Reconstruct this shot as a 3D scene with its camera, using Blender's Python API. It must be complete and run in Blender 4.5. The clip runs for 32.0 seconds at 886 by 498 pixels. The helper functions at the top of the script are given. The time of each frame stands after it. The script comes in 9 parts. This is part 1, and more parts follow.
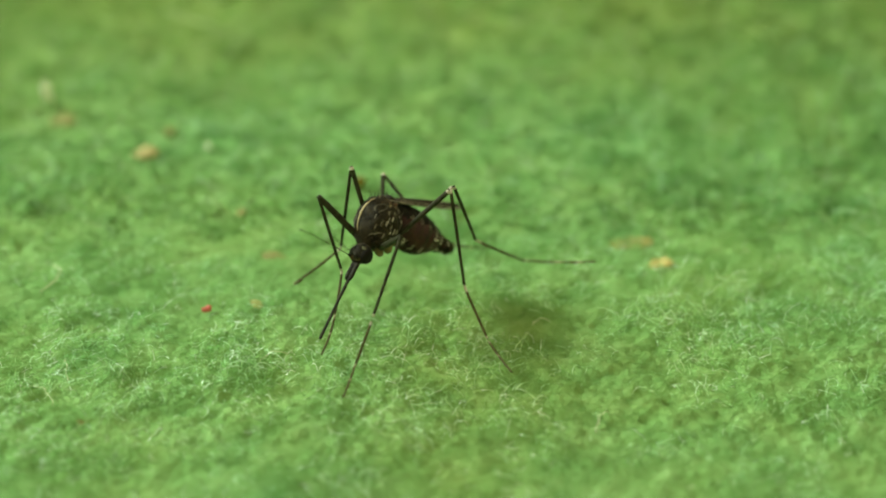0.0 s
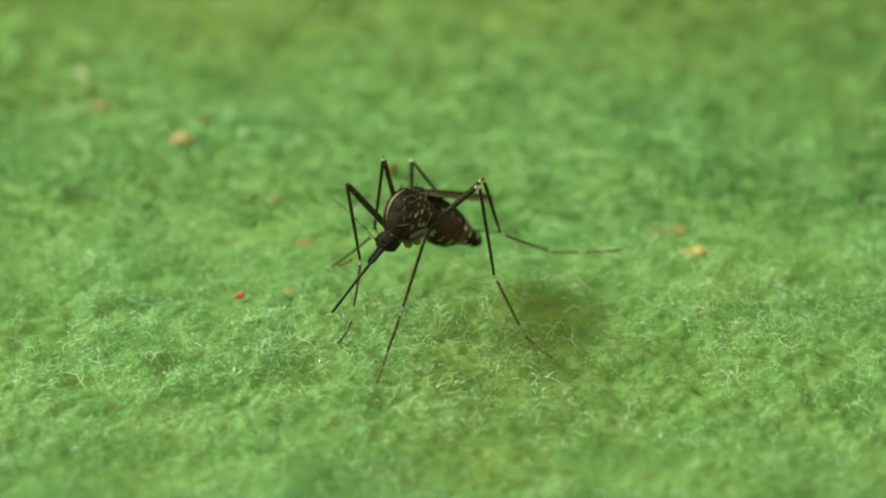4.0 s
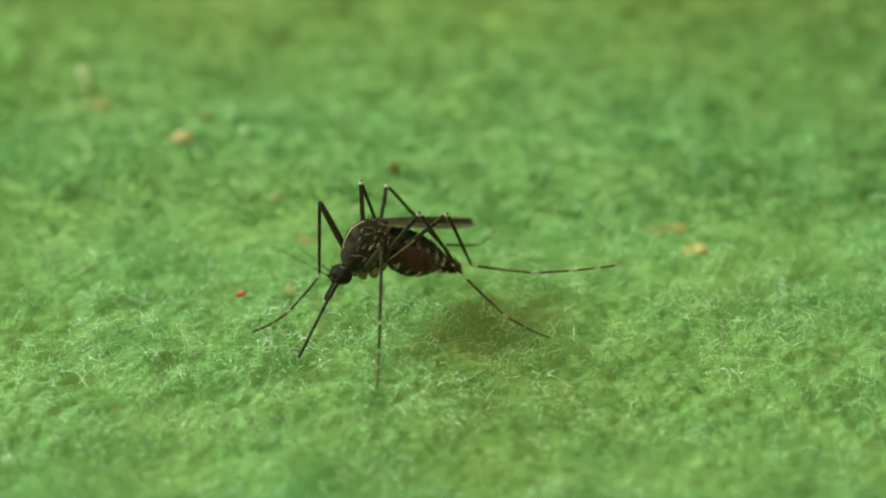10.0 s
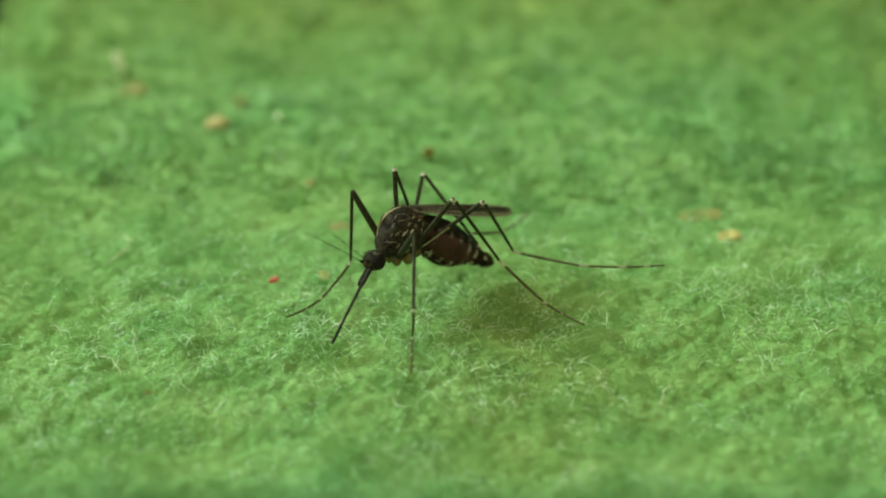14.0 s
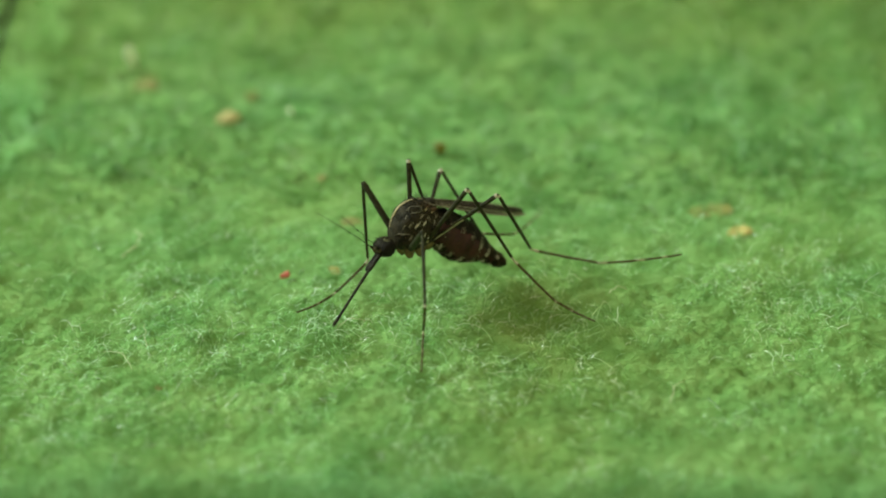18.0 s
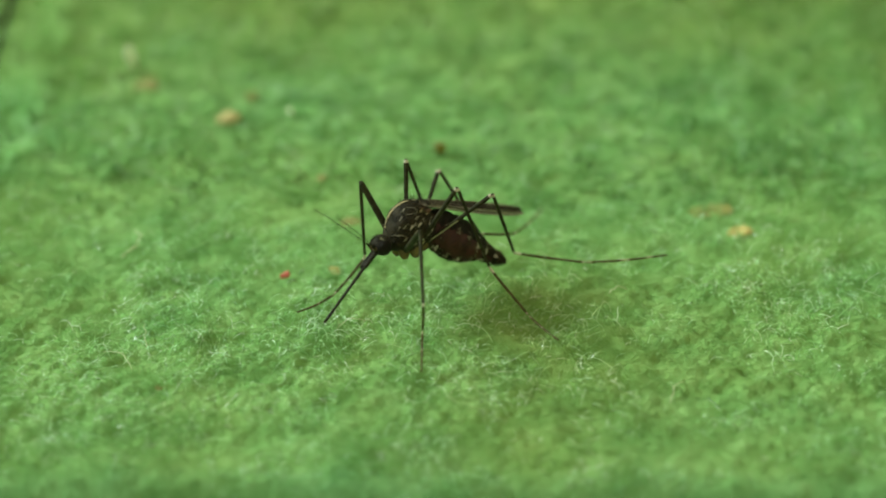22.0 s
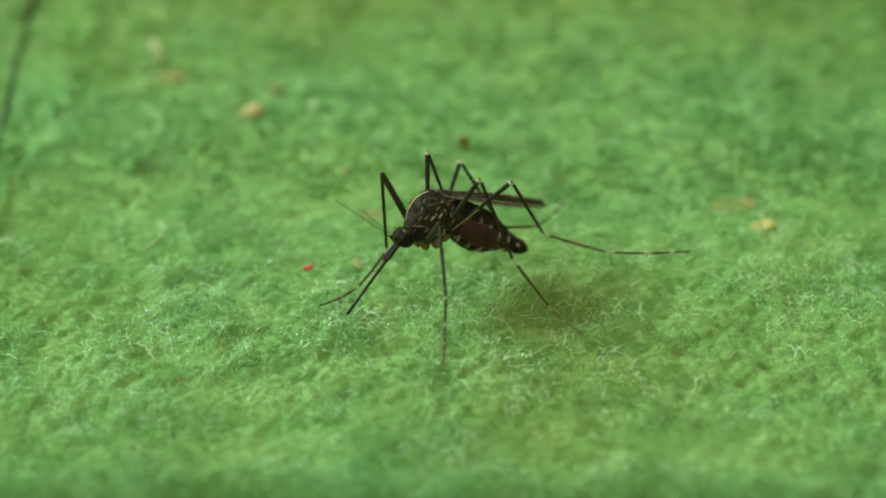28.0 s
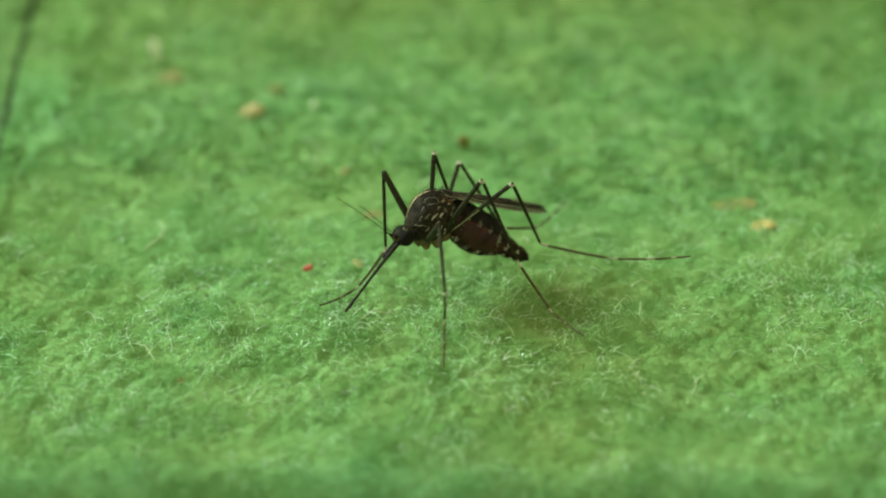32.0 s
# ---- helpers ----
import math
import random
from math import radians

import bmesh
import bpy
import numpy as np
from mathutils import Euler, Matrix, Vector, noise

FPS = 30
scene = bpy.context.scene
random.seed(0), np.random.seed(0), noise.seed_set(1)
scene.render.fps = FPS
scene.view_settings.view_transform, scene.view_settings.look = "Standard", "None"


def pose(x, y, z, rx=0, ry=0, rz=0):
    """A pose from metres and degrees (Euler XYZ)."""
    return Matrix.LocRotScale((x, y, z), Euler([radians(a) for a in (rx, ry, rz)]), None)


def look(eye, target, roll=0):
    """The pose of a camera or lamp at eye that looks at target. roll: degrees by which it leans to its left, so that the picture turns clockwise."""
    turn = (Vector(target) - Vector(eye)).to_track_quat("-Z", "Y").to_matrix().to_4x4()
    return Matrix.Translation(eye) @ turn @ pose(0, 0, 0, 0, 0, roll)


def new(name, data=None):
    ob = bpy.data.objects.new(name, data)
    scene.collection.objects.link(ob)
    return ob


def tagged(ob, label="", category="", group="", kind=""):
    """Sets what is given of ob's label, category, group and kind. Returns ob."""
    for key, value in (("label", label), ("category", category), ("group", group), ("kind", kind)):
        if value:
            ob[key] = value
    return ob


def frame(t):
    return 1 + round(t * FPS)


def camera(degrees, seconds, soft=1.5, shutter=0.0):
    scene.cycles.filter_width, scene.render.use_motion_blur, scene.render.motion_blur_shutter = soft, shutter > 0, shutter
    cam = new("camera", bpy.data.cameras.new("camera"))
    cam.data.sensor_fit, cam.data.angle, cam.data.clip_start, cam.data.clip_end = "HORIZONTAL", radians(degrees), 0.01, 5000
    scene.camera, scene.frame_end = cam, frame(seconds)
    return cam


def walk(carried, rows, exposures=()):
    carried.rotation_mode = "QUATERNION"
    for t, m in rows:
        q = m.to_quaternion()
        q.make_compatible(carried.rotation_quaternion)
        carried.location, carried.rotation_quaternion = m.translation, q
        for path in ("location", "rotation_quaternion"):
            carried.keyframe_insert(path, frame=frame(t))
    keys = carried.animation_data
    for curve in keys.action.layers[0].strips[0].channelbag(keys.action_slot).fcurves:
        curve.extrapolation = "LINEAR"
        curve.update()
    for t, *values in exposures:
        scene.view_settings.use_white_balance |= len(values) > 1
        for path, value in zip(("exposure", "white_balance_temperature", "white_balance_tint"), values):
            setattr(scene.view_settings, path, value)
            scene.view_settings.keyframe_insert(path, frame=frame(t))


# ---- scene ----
cam = camera(20, 32.0, soft=1.9)
# close-up lens: focused on the insect's body, with a shallow depth of field
cam.data.dof.use_dof = True
cam.data.dof.focus_distance = 0.0692
cam.data.dof.aperture_fstop = 44
# <camera path>
walk(cam, [
    (0, pose(-0.000350, -0.064261, 0.036787, 60.524, -0.349, -0.955)),
    (0.5, pose(-0.000175, -0.064227, 0.036975, 60.203, -0.175, -0.462)),
    (1, pose(0.000082, -0.064166, 0.037094, 59.991, 0.047, 0.063)),
    (3.5, pose(0.000082, -0.064166, 0.037094, 59.991, 0.047, 0.063)),
    (5.5, pose(0.000010, -0.064176, 0.037089, 59.997, -0.001, 0.020)),
    (7, pose(0.000010, -0.064176, 0.037089, 59.997, -0.001, 0.020)),
    (7.5, pose(0.000041, -0.064173, 0.037069, 59.988, 0.023, 0.022)),
    (9.5, pose(0.000041, -0.064173, 0.037069, 59.988, 0.023, 0.022)),
    (10, pose(-0.000058, -0.064168, 0.037079, 59.961, 0.005, -0.009)),
    (10.5, pose(0.000092, -0.064133, 0.037140, 59.862, 0.110, 0.181)),
    (11.5, pose(0.000092, -0.064133, 0.037140, 59.862, 0.110, 0.181)),
    (12, pose(0.000054, -0.064151, 0.037076, 59.896, 0.110, 0.169)),
    (12.5, pose(0.000054, -0.064151, 0.037076, 59.896, 0.110, 0.169)),
    (13, pose(0.000065, -0.064166, 0.037077, 59.861, 0.157, 0.267)),
    (13.5, pose(0.000003, -0.064196, 0.037073, 59.773, 0.195, 0.410)),
    (14, pose(0.000167, -0.064133, 0.037153, 59.583, 0.404, 0.843)),
    (14.5, pose(0.000322, -0.064113, 0.037257, 59.402, 0.564, 1.184)),
    (22.5, pose(0.000322, -0.064113, 0.037257, 59.402, 0.564, 1.184)),
    (23, pose(0.000317, -0.064082, 0.037215, 59.420, 0.560, 1.207)),
    (23.5, pose(0.000435, -0.064097, 0.037260, 59.397, 0.647, 1.358)),
    (24, pose(0.000350, -0.064179, 0.037122, 59.454, 0.635, 1.483)),
    (24.5, pose(0.000530, -0.064142, 0.037252, 59.268, 0.787, 1.845)),
    (32, pose(0.000530, -0.064142, 0.037252, 59.268, 0.787, 1.845))],
    exposures=[(0, -0.01, 6900, 10), (7, -0.04, 6850, 10), (12, -0.07, 6650, 10), (20, -0.15, 6550, 10), (26, -0.12, 6450, 10), (32, -0.09, 6400, 10)])
# </camera path>

MM = 0.001

# ---- light ----
world = bpy.data.worlds.new("room_light")
scene.world = world
world.use_nodes = True
world.node_tree.nodes["Background"].inputs["Color"].default_value = (1.1, 1.0, 0.66, 1)
world.node_tree.nodes["Background"].inputs["Strength"].default_value = 0.63


def area_lamp(name, eye, target, size, watts, colour):
    data = bpy.data.lights.new(name, "AREA")
    data.shape, data.size, data.energy, data.color = "DISK", size, watts, colour
    ob = new(name, data)
    ob.matrix_world = look(eye, target)
    return ob


area_lamp("lamp", (-0.683, 0.307, 0.497), (0, -0.003, 0), 0.225, 12.3, (0.83, 0.98, 0.96))


# ---- materials ----
def material(name):
    m = bpy.data.materials.new(name)
    m.use_nodes = True
    nt = m.node_tree
    return m, nt, nt.nodes["Principled BSDF"]


def node(nt, kind, **inputs):
    n = nt.nodes.new(kind)
    for k, v in inputs.items():
        n.inputs[k.replace("_", " ")].default_value = v
    return n


def ramp(nt, stops):
    n = nt.nodes.new("ShaderNodeValToRGB")
    e = n.color_ramp.elements
    while len(e) < len(stops):
        e.new(0.5)
    for s, (p, c) in zip(e, stops):
        s.position, s.color = p, (*c, 1)
    return n


def mottled(name, dark, light, scale, rough=0.5, bump=0.3, metal=0.0, spec=0.4):
    """A surface with two scales of mottling and fine relief."""
    m, nt, p = material(name)
    co = nt.nodes.new("ShaderNodeTexCoord")
    big = node(nt, "ShaderNodeTexNoise", Scale=scale, Detail=5.0)
    small = node(nt, "ShaderNodeTexNoise", Scale=scale * 9, Detail=3.0)
    nt.links.new(co.outputs["Object"], big.inputs["Vector"])
    nt.links.new(co.outputs["Object"], small.inputs["Vector"])
    add = nt.nodes.new("ShaderNodeMath")
    add.operation = "MULTIPLY_ADD"
    add.inputs[1].default_value = 0.45
    nt.links.new(small.outputs["Fac"], add.inputs[0])
    half = nt.nodes.new("ShaderNodeMath")
    half.operation = "MULTIPLY"
    half.inputs[1].default_value = 0.6
    nt.links.new(big.outputs["Fac"], half.inputs[0])
    nt.links.new(half.outputs[0], add.inputs[2])
    r = ramp(nt, [(0.36, dark), (0.66, light)])
    nt.links.new(add.outputs[0], r.inputs["Fac"])
    nt.links.new(r.outputs["Color"], p.inputs["Base Color"])
    b = node(nt, "ShaderNodeBump", Strength=bump, Distance=0.00003)
    nt.links.new(small.outputs["Fac"], b.inputs["Height"])
    nt.links.new(b.outputs["Normal"], p.inputs["Normal"])
    p.inputs["Roughness"].default_value = rough
    p.inputs["Metallic"].default_value = metal
    p.inputs["Specular IOR Level"].default_value = spec
    return m


def felt_tint(nt, colour_out, strength=1.0):
    """Slow drift of the colour across the cloth, brightness painted in at the back: bluer, yellower and olive areas, in
    millimetres of the cloth.
    """
    geo = nt.nodes.new("ShaderNodeNewGeometry")
    n1 = node(nt, "ShaderNodeTexNoise", Scale=170.0, Detail=4.0, Roughness=0.6)
    nt.links.new(geo.outputs["Position"], n1.inputs["Vector"])
    r1 = ramp(nt, [(0.3, (0.87, 0.98, 1.07)), (0.5, (0.97, 1.0, 1.03)), (0.7, (1.05, 1.0, 0.96))])
    nt.links.new(n1.outputs["Fac"], r1.inputs["Fac"])
    n2 = node(nt, "ShaderNodeTexNoise", Scale=720.0, Detail=1.5, Roughness=0.5)
    nt.links.new(geo.outputs["Position"], n2.inputs["Vector"])
    r2 = ramp(nt, [(0.36, (0.74, 0.84, 0.76)), (0.5, (0.98, 0.99, 0.99)), (0.64, (1.22, 1.13, 1.28))])
    nt.links.new(n2.outputs["Fac"], r2.inputs["Fac"])
    fine = nt.nodes.new("ShaderNodeMix")
    fine.data_type, fine.blend_type = "RGBA", "MULTIPLY"
    sep = nt.nodes.new("ShaderNodeSeparateXYZ")
    nt.links.new(geo.outputs["Position"], sep.inputs[0])
    # the mottling is coarser where the nap lies flat, at the back
    mk = node(nt, "ShaderNodeMapRange")
    mk.inputs["From Min"].default_value, mk.inputs["From Max"].default_value = -0.004, 0.006
    mk.inputs["To Min"].default_value, mk.inputs["To Max"].default_value = 0.5, 0.65
    nt.links.new(sep.outputs["Y"], mk.inputs["Value"])
    nt.links.new(mk.outputs["Result"], fine.inputs["Factor"])
    nt.links.new(colour_out, fine.inputs["A"])
    nt.links.new(r2.outputs["Color"], fine.inputs["B"])
    mul = nt.nodes.new("ShaderNodeMix")
    mul.data_type, mul.blend_type = "RGBA", "MULTIPLY"
    mul.inputs["Factor"].default_value = strength
    nt.links.new(fine.outputs["Result"], mul.inputs["A"])
    nt.links.new(r1.outputs["Color"], mul.inputs["B"])
    # paler and bluer towards the back: brightness and haze put into the colour
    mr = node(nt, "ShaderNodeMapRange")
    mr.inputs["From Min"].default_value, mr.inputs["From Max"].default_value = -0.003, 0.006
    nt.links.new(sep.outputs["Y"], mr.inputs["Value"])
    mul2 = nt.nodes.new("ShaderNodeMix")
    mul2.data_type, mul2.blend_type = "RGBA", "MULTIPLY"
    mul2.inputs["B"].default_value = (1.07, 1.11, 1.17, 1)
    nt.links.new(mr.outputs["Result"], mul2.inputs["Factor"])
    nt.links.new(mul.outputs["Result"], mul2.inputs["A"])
    # darker and more olive towards the far end
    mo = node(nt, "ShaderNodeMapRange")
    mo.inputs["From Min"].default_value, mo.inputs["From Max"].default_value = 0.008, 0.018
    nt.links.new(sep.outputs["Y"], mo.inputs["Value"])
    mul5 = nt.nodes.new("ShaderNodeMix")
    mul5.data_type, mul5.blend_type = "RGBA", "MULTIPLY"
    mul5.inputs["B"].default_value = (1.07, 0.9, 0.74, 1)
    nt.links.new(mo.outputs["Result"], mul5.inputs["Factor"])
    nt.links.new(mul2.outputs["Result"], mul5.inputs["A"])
    # a yellower, slightly darker round patch in the middle of the front
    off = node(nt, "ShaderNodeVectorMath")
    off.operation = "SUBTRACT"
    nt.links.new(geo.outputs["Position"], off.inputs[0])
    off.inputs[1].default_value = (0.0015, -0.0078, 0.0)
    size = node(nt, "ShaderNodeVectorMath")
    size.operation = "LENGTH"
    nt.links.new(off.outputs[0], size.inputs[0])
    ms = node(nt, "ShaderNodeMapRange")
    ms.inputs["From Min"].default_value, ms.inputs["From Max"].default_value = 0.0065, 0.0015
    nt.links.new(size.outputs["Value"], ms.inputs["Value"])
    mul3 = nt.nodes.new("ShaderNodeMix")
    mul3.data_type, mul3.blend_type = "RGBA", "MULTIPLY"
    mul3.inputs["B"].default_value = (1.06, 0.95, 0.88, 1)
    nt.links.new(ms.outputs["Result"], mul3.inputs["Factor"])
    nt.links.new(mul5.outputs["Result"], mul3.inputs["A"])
    # the turned front edge is tinted darker and cooler, its shade put into the colour
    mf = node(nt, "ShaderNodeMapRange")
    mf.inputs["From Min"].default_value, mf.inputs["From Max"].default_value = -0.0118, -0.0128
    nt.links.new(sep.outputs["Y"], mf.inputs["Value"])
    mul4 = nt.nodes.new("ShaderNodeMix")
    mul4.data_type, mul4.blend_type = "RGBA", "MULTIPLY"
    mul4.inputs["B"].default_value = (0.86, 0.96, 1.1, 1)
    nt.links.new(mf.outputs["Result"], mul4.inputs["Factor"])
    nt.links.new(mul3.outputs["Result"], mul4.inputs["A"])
    return mul4.outputs["Result"]


def make_felt():
    m, nt, p = material("green_felt")
    geo = nt.nodes.new("ShaderNodeNewGeometry")
    n = node(nt, "ShaderNodeTexNoise", Scale=2600.0, Detail=6.0, Roughness=0.7)
    nt.links.new(geo.outputs["Position"], n.inputs["Vector"])
    r = ramp(nt, [(0.3, (0.182, 0.362, 0.097)), (0.7, (0.254, 0.452, 0.14))])
    nt.links.new(n.outputs["Fac"], r.inputs["Fac"])
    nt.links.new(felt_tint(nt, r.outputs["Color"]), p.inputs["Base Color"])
    b = node(nt, "ShaderNodeBump", Strength=0.8, Distance=0.0002)
    nt.links.new(n.outputs["Fac"], b.inputs["Height"])
    nt.links.new(b.outputs["Normal"], p.inputs["Normal"])
    p.inputs["Roughness"].default_value = 0.95
    p.inputs["Specular IOR Level"].default_value = 0.1
    return m


def make_nap(name, stops, through_light, rough=0.5, spec=0.3, ior=1.5):
    m, nt, p = material(name)
    geo = nt.nodes.new("ShaderNodeNewGeometry")
    r = ramp(nt, stops)
    nt.links.new(geo.outputs["Random Per Island"], r.inputs["Fac"])
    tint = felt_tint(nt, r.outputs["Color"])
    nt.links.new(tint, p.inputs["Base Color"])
    p.inputs["Roughness"].default_value = rough
    p.inputs["Specular IOR Level"].default_value = spec
    p.inputs["IOR"].default_value = ior
    tr = nt.nodes.new("ShaderNodeBsdfTranslucent")
    nt.links.new(tint, tr.inputs["Color"])
    mix = nt.nodes.new("ShaderNodeMixShader")
    mix.inputs[0].default_value = through_light
    nt.links.new(p.outputs[0], mix.inputs[1])
    nt.links.new(tr.outputs[0], mix.inputs[2])
    nt.links.new(mix.outputs[0], nt.nodes["Material Output"].inputs["Surface"])
    return m


def make_clear(name, tint, gloss):
    """A clear sheet: it lets light straight through, with a thin glossy reflection and faint smears."""
    m, nt, p = material(name)
    p.inputs["Base Color"].default_value = (*tint, 1)
    p.inputs["Roughness"].default_value = 0.08
    p.inputs["Metallic"].default_value = 0.6
    clear = nt.nodes.new("ShaderNodeBsdfTransparent")
    clear.inputs["Color"].default_value = (*tint, 1)
    co = nt.nodes.new("ShaderNodeTexCoord")
    n = node(nt, "ShaderNodeTexNoise", Scale=300.0, Detail=4.0)
    nt.links.new(co.outputs["Object"], n.inputs["Vector"])
    mr = node(nt, "ShaderNodeMapRange")
    mr.inputs["To Min"].default_value, mr.inputs["To Max"].default_value = gloss * 0.4, gloss * 1.6
    nt.links.new(n.outputs["Fac"], mr.inputs["Value"])
    mix = nt.nodes.new("ShaderNodeMixShader")
    nt.links.new(mr.outputs["Result"], mix.inputs[0])
    nt.links.new(clear.outputs[0], mix.inputs[1])
    nt.links.new(p.outputs[0], mix.inputs[2])
    nt.links.new(mix.outputs[0], nt.nodes["Material Output"].inputs["Surface"])
    return m


def make_membrane():
    m, nt, p = material("wing_membrane")
    co = nt.nodes.new("ShaderNodeTexCoord")
    n = node(nt, "ShaderNodeTexNoise", Scale=9000.0, Detail=3.0)
    nt.links.new(co.outputs["Object"], n.inputs["Vector"])
    r = ramp(nt, [(0.3, (0.12, 0.11, 0.07)), (0.7, (0.3, 0.275, 0.18))])
    nt.links.new(n.outputs["Fac"], r.inputs["Fac"])
    nt.links.new(r.outputs["Color"], p.inputs["Base Color"])
    p.inputs["Roughness"].default_value = 0.35
    clear = nt.nodes.new("ShaderNodeBsdfTransparent")
    clear.inputs["Color"].default_value = (0.72, 0.68, 0.58, 1)
    mix = nt.nodes.new("ShaderNodeMixShader")
    mix.inputs[0].default_value = 0.25
    nt.links.new(p.outputs[0], mix.inputs[1])
    nt.links.new(clear.outputs[0], mix.inputs[2])
    nt.links.new(mix.outputs[0], nt.nodes["Material Output"].inputs["Surface"])
    return m


FELT = make_felt()
NAP = make_nap("felt_fibre", [(0.0, (0.216, 0.407, 0.117)), (0.5, (0.253, 0.452, 0.137)), (0.9, (0.29, 0.495, 0.165)), (1.0, (0.335, 0.535, 0.205))], 0.5, 0.65, 0.4)
STRAY = make_nap("stray_fibre", [(0.0, (0.42, 0.76, 0.29)), (0.5, (0.54, 0.88, 0.4)), (0.85, (0.67, 0.97, 0.52)), (1.0, (0.86, 1.0, 0.72))], 0.3, 0.22, 1.0, 1.6)
TUFT = make_nap("tuft_fibre", [(0.0, (0.31, 0.6, 0.19)), (0.4, (0.385, 0.68, 0.25)), (0.8, (0.49, 0.78, 0.34)), (1.0, (0.61, 0.88, 0.44))], 0.45, 0.6, 0.35)
GLINT = make_nap("shiny_fibre", [(0.0, (0.52, 0.92, 0.44)), (0.6, (0.67, 1.0, 0.58)), (1.0, (0.88, 1.0, 0.8))], 0.12, 0.28, 1.0, 1.65)
STRAND = make_nap("matted_strand", [(0.0, (0.19, 0.37, 0.1)), (0.35, (0.24, 0.43, 0.14)), (0.7, (0.31, 0.49, 0.2)), (1.0, (0.38, 0.56, 0.28))], 0.5, 0.8, 0.2)
BLACK_SCALE = mottled("black_scale", (0.006, 0.0064, 0.0038), (0.042, 0.041, 0.023), 9000, 0.5, 0.6, spec=0.16)
BROWN_CUTICLE = mottled("brown_cuticle", (0.007, 0.0064, 0.0033), (0.05, 0.043, 0.022), 4500, 0.6, 0.8, spec=0.1)
LEG_SCALE = mottled("leg_scale", (0.009, 0.0105, 0.0045), (0.047, 0.049, 0.021), 9000, 0.55, 0.6, spec=0.1)
FOOT_SCALE = mottled("foot_scale", (0.026, 0.025, 0.008), (0.115, 0.108, 0.036), 9000, 0.5, 0.6, spec=0.14)
KHAKI = mottled("khaki_scale", (0.16, 0.16, 0.08), (0.36, 0.35, 0.2), 9000, 0.5, 0.5)
BAND_SCALE = mottled("band_scale", (0.18, 0.2, 0.09), (0.36, 0.38, 0.19), 9000, 0.5, 0.5)
GOLD_SCALE = mottled("gold_scale", (0.3, 0.25, 0.1), (0.6, 0.52, 0.26), 14000, 0.4, 0.5)
DULL_SCALE = mottled("dull_scale", (0.08, 0.076, 0.046), (0.36, 0.34, 0.23), 9000, 0.5, 0.5, spec=0.2)
PALE_SCALE = mottled("pale_scale", (0.3, 0.29, 0.19), (0.64, 0.61, 0.45), 14000, 0.4, 0.5)
OCHRE = mottled("ochre_coxa", (0.02, 0.016, 0.004), (0.17, 0.13, 0.035), 5000, 0.45, 0.5)
ROOT = mottled("wing_root_skin", (0.03, 0.016, 0.006), (0.16, 0.085, 0.03), 5000, 0.45, 0.5)
BLOOD = mottled("blood_filled_skin", (0.018, 0.008, 0.0058), (0.06, 0.023, 0.016), 2600, 0.4, 0.25, spec=0.2)
EYE = mottled("compound_eye", (0.004, 0.0036, 0.002), (0.016, 0.014, 0.008), 16000, 0.55, 0.9, spec=0.15)
MEMBRANE = make_membrane()
VEIN = mottled("wing_vein", (0.012, 0.01, 0.006), (0.06, 0.05, 0.03), 12000, 0.5, 0.5, spec=0.2)
RED = mottled("red_speck", (0.4, 0.06, 0.04), (0.64, 0.19, 0.13), 4000, 0.6)
TAN = mottled("tan_crumb", (0.3, 0.28, 0.1), (0.5, 0.46, 0.19), 2500, 0.8)
BROWN = mottled("brown_crumb", (0.13, 0.115, 0.01), (0.24, 0.2, 0.02), 3000, 0.8)
YELLOW = mottled("yellow_crumb", (0.4, 0.36, 0.1), (0.56, 0.5, 0.18), 2500, 0.8)
FLAKE = mottled("orange_flake", (0.26, 0.26, 0.06), (0.42, 0.4, 0.13), 2500, 0.8)
OLIVE = mottled("olive_flake", (0.17, 0.19, 0.05), (0.28, 0.29, 0.09), 3000, 0.8)
LINT = mottled("lint_fibre", (0.38, 0.48, 0.24), (0.6, 0.7, 0.42), 4000, 0.6)
WHITE = mottled("white_fleck", (0.75, 0.88, 0.6), (0.92, 0.98, 0.78), 3000, 0.6)
DARK = mottled("dark_joint", (0.004, 0.004, 0.002), (0.02, 0.018, 0.01), 900, 0.7, spec=0.1)
ACRYLIC = make_clear("clear_acrylic", (0.97, 0.99, 0.96), 0.02)
TABLE = mottled("table_wood", (0.12, 0.07, 0.035), (0.26, 0.16, 0.08), 25, 0.55)


# ---- mesh helpers ----
def mesh_of(bm, name, mats, smooth=True):
    me = bpy.data.meshes.new(name)
    bm.normal_update()
    bm.to_mesh(me)
    bm.free()
    for m in mats if isinstance(mats, (list, tuple)) else [mats]:
        me.materials.append(m)
    if smooth:
        me.polygons.foreach_set("use_smooth", [True] * len(me.polygons))
    return me


def part(name, bm, mats, parent, label="", m=None):
    ob = new(name, mesh_of(bm, name, mats))
    ob.parent = parent
    if m is not None:
        ob.matrix_basis = m
    return tagged(ob, label)


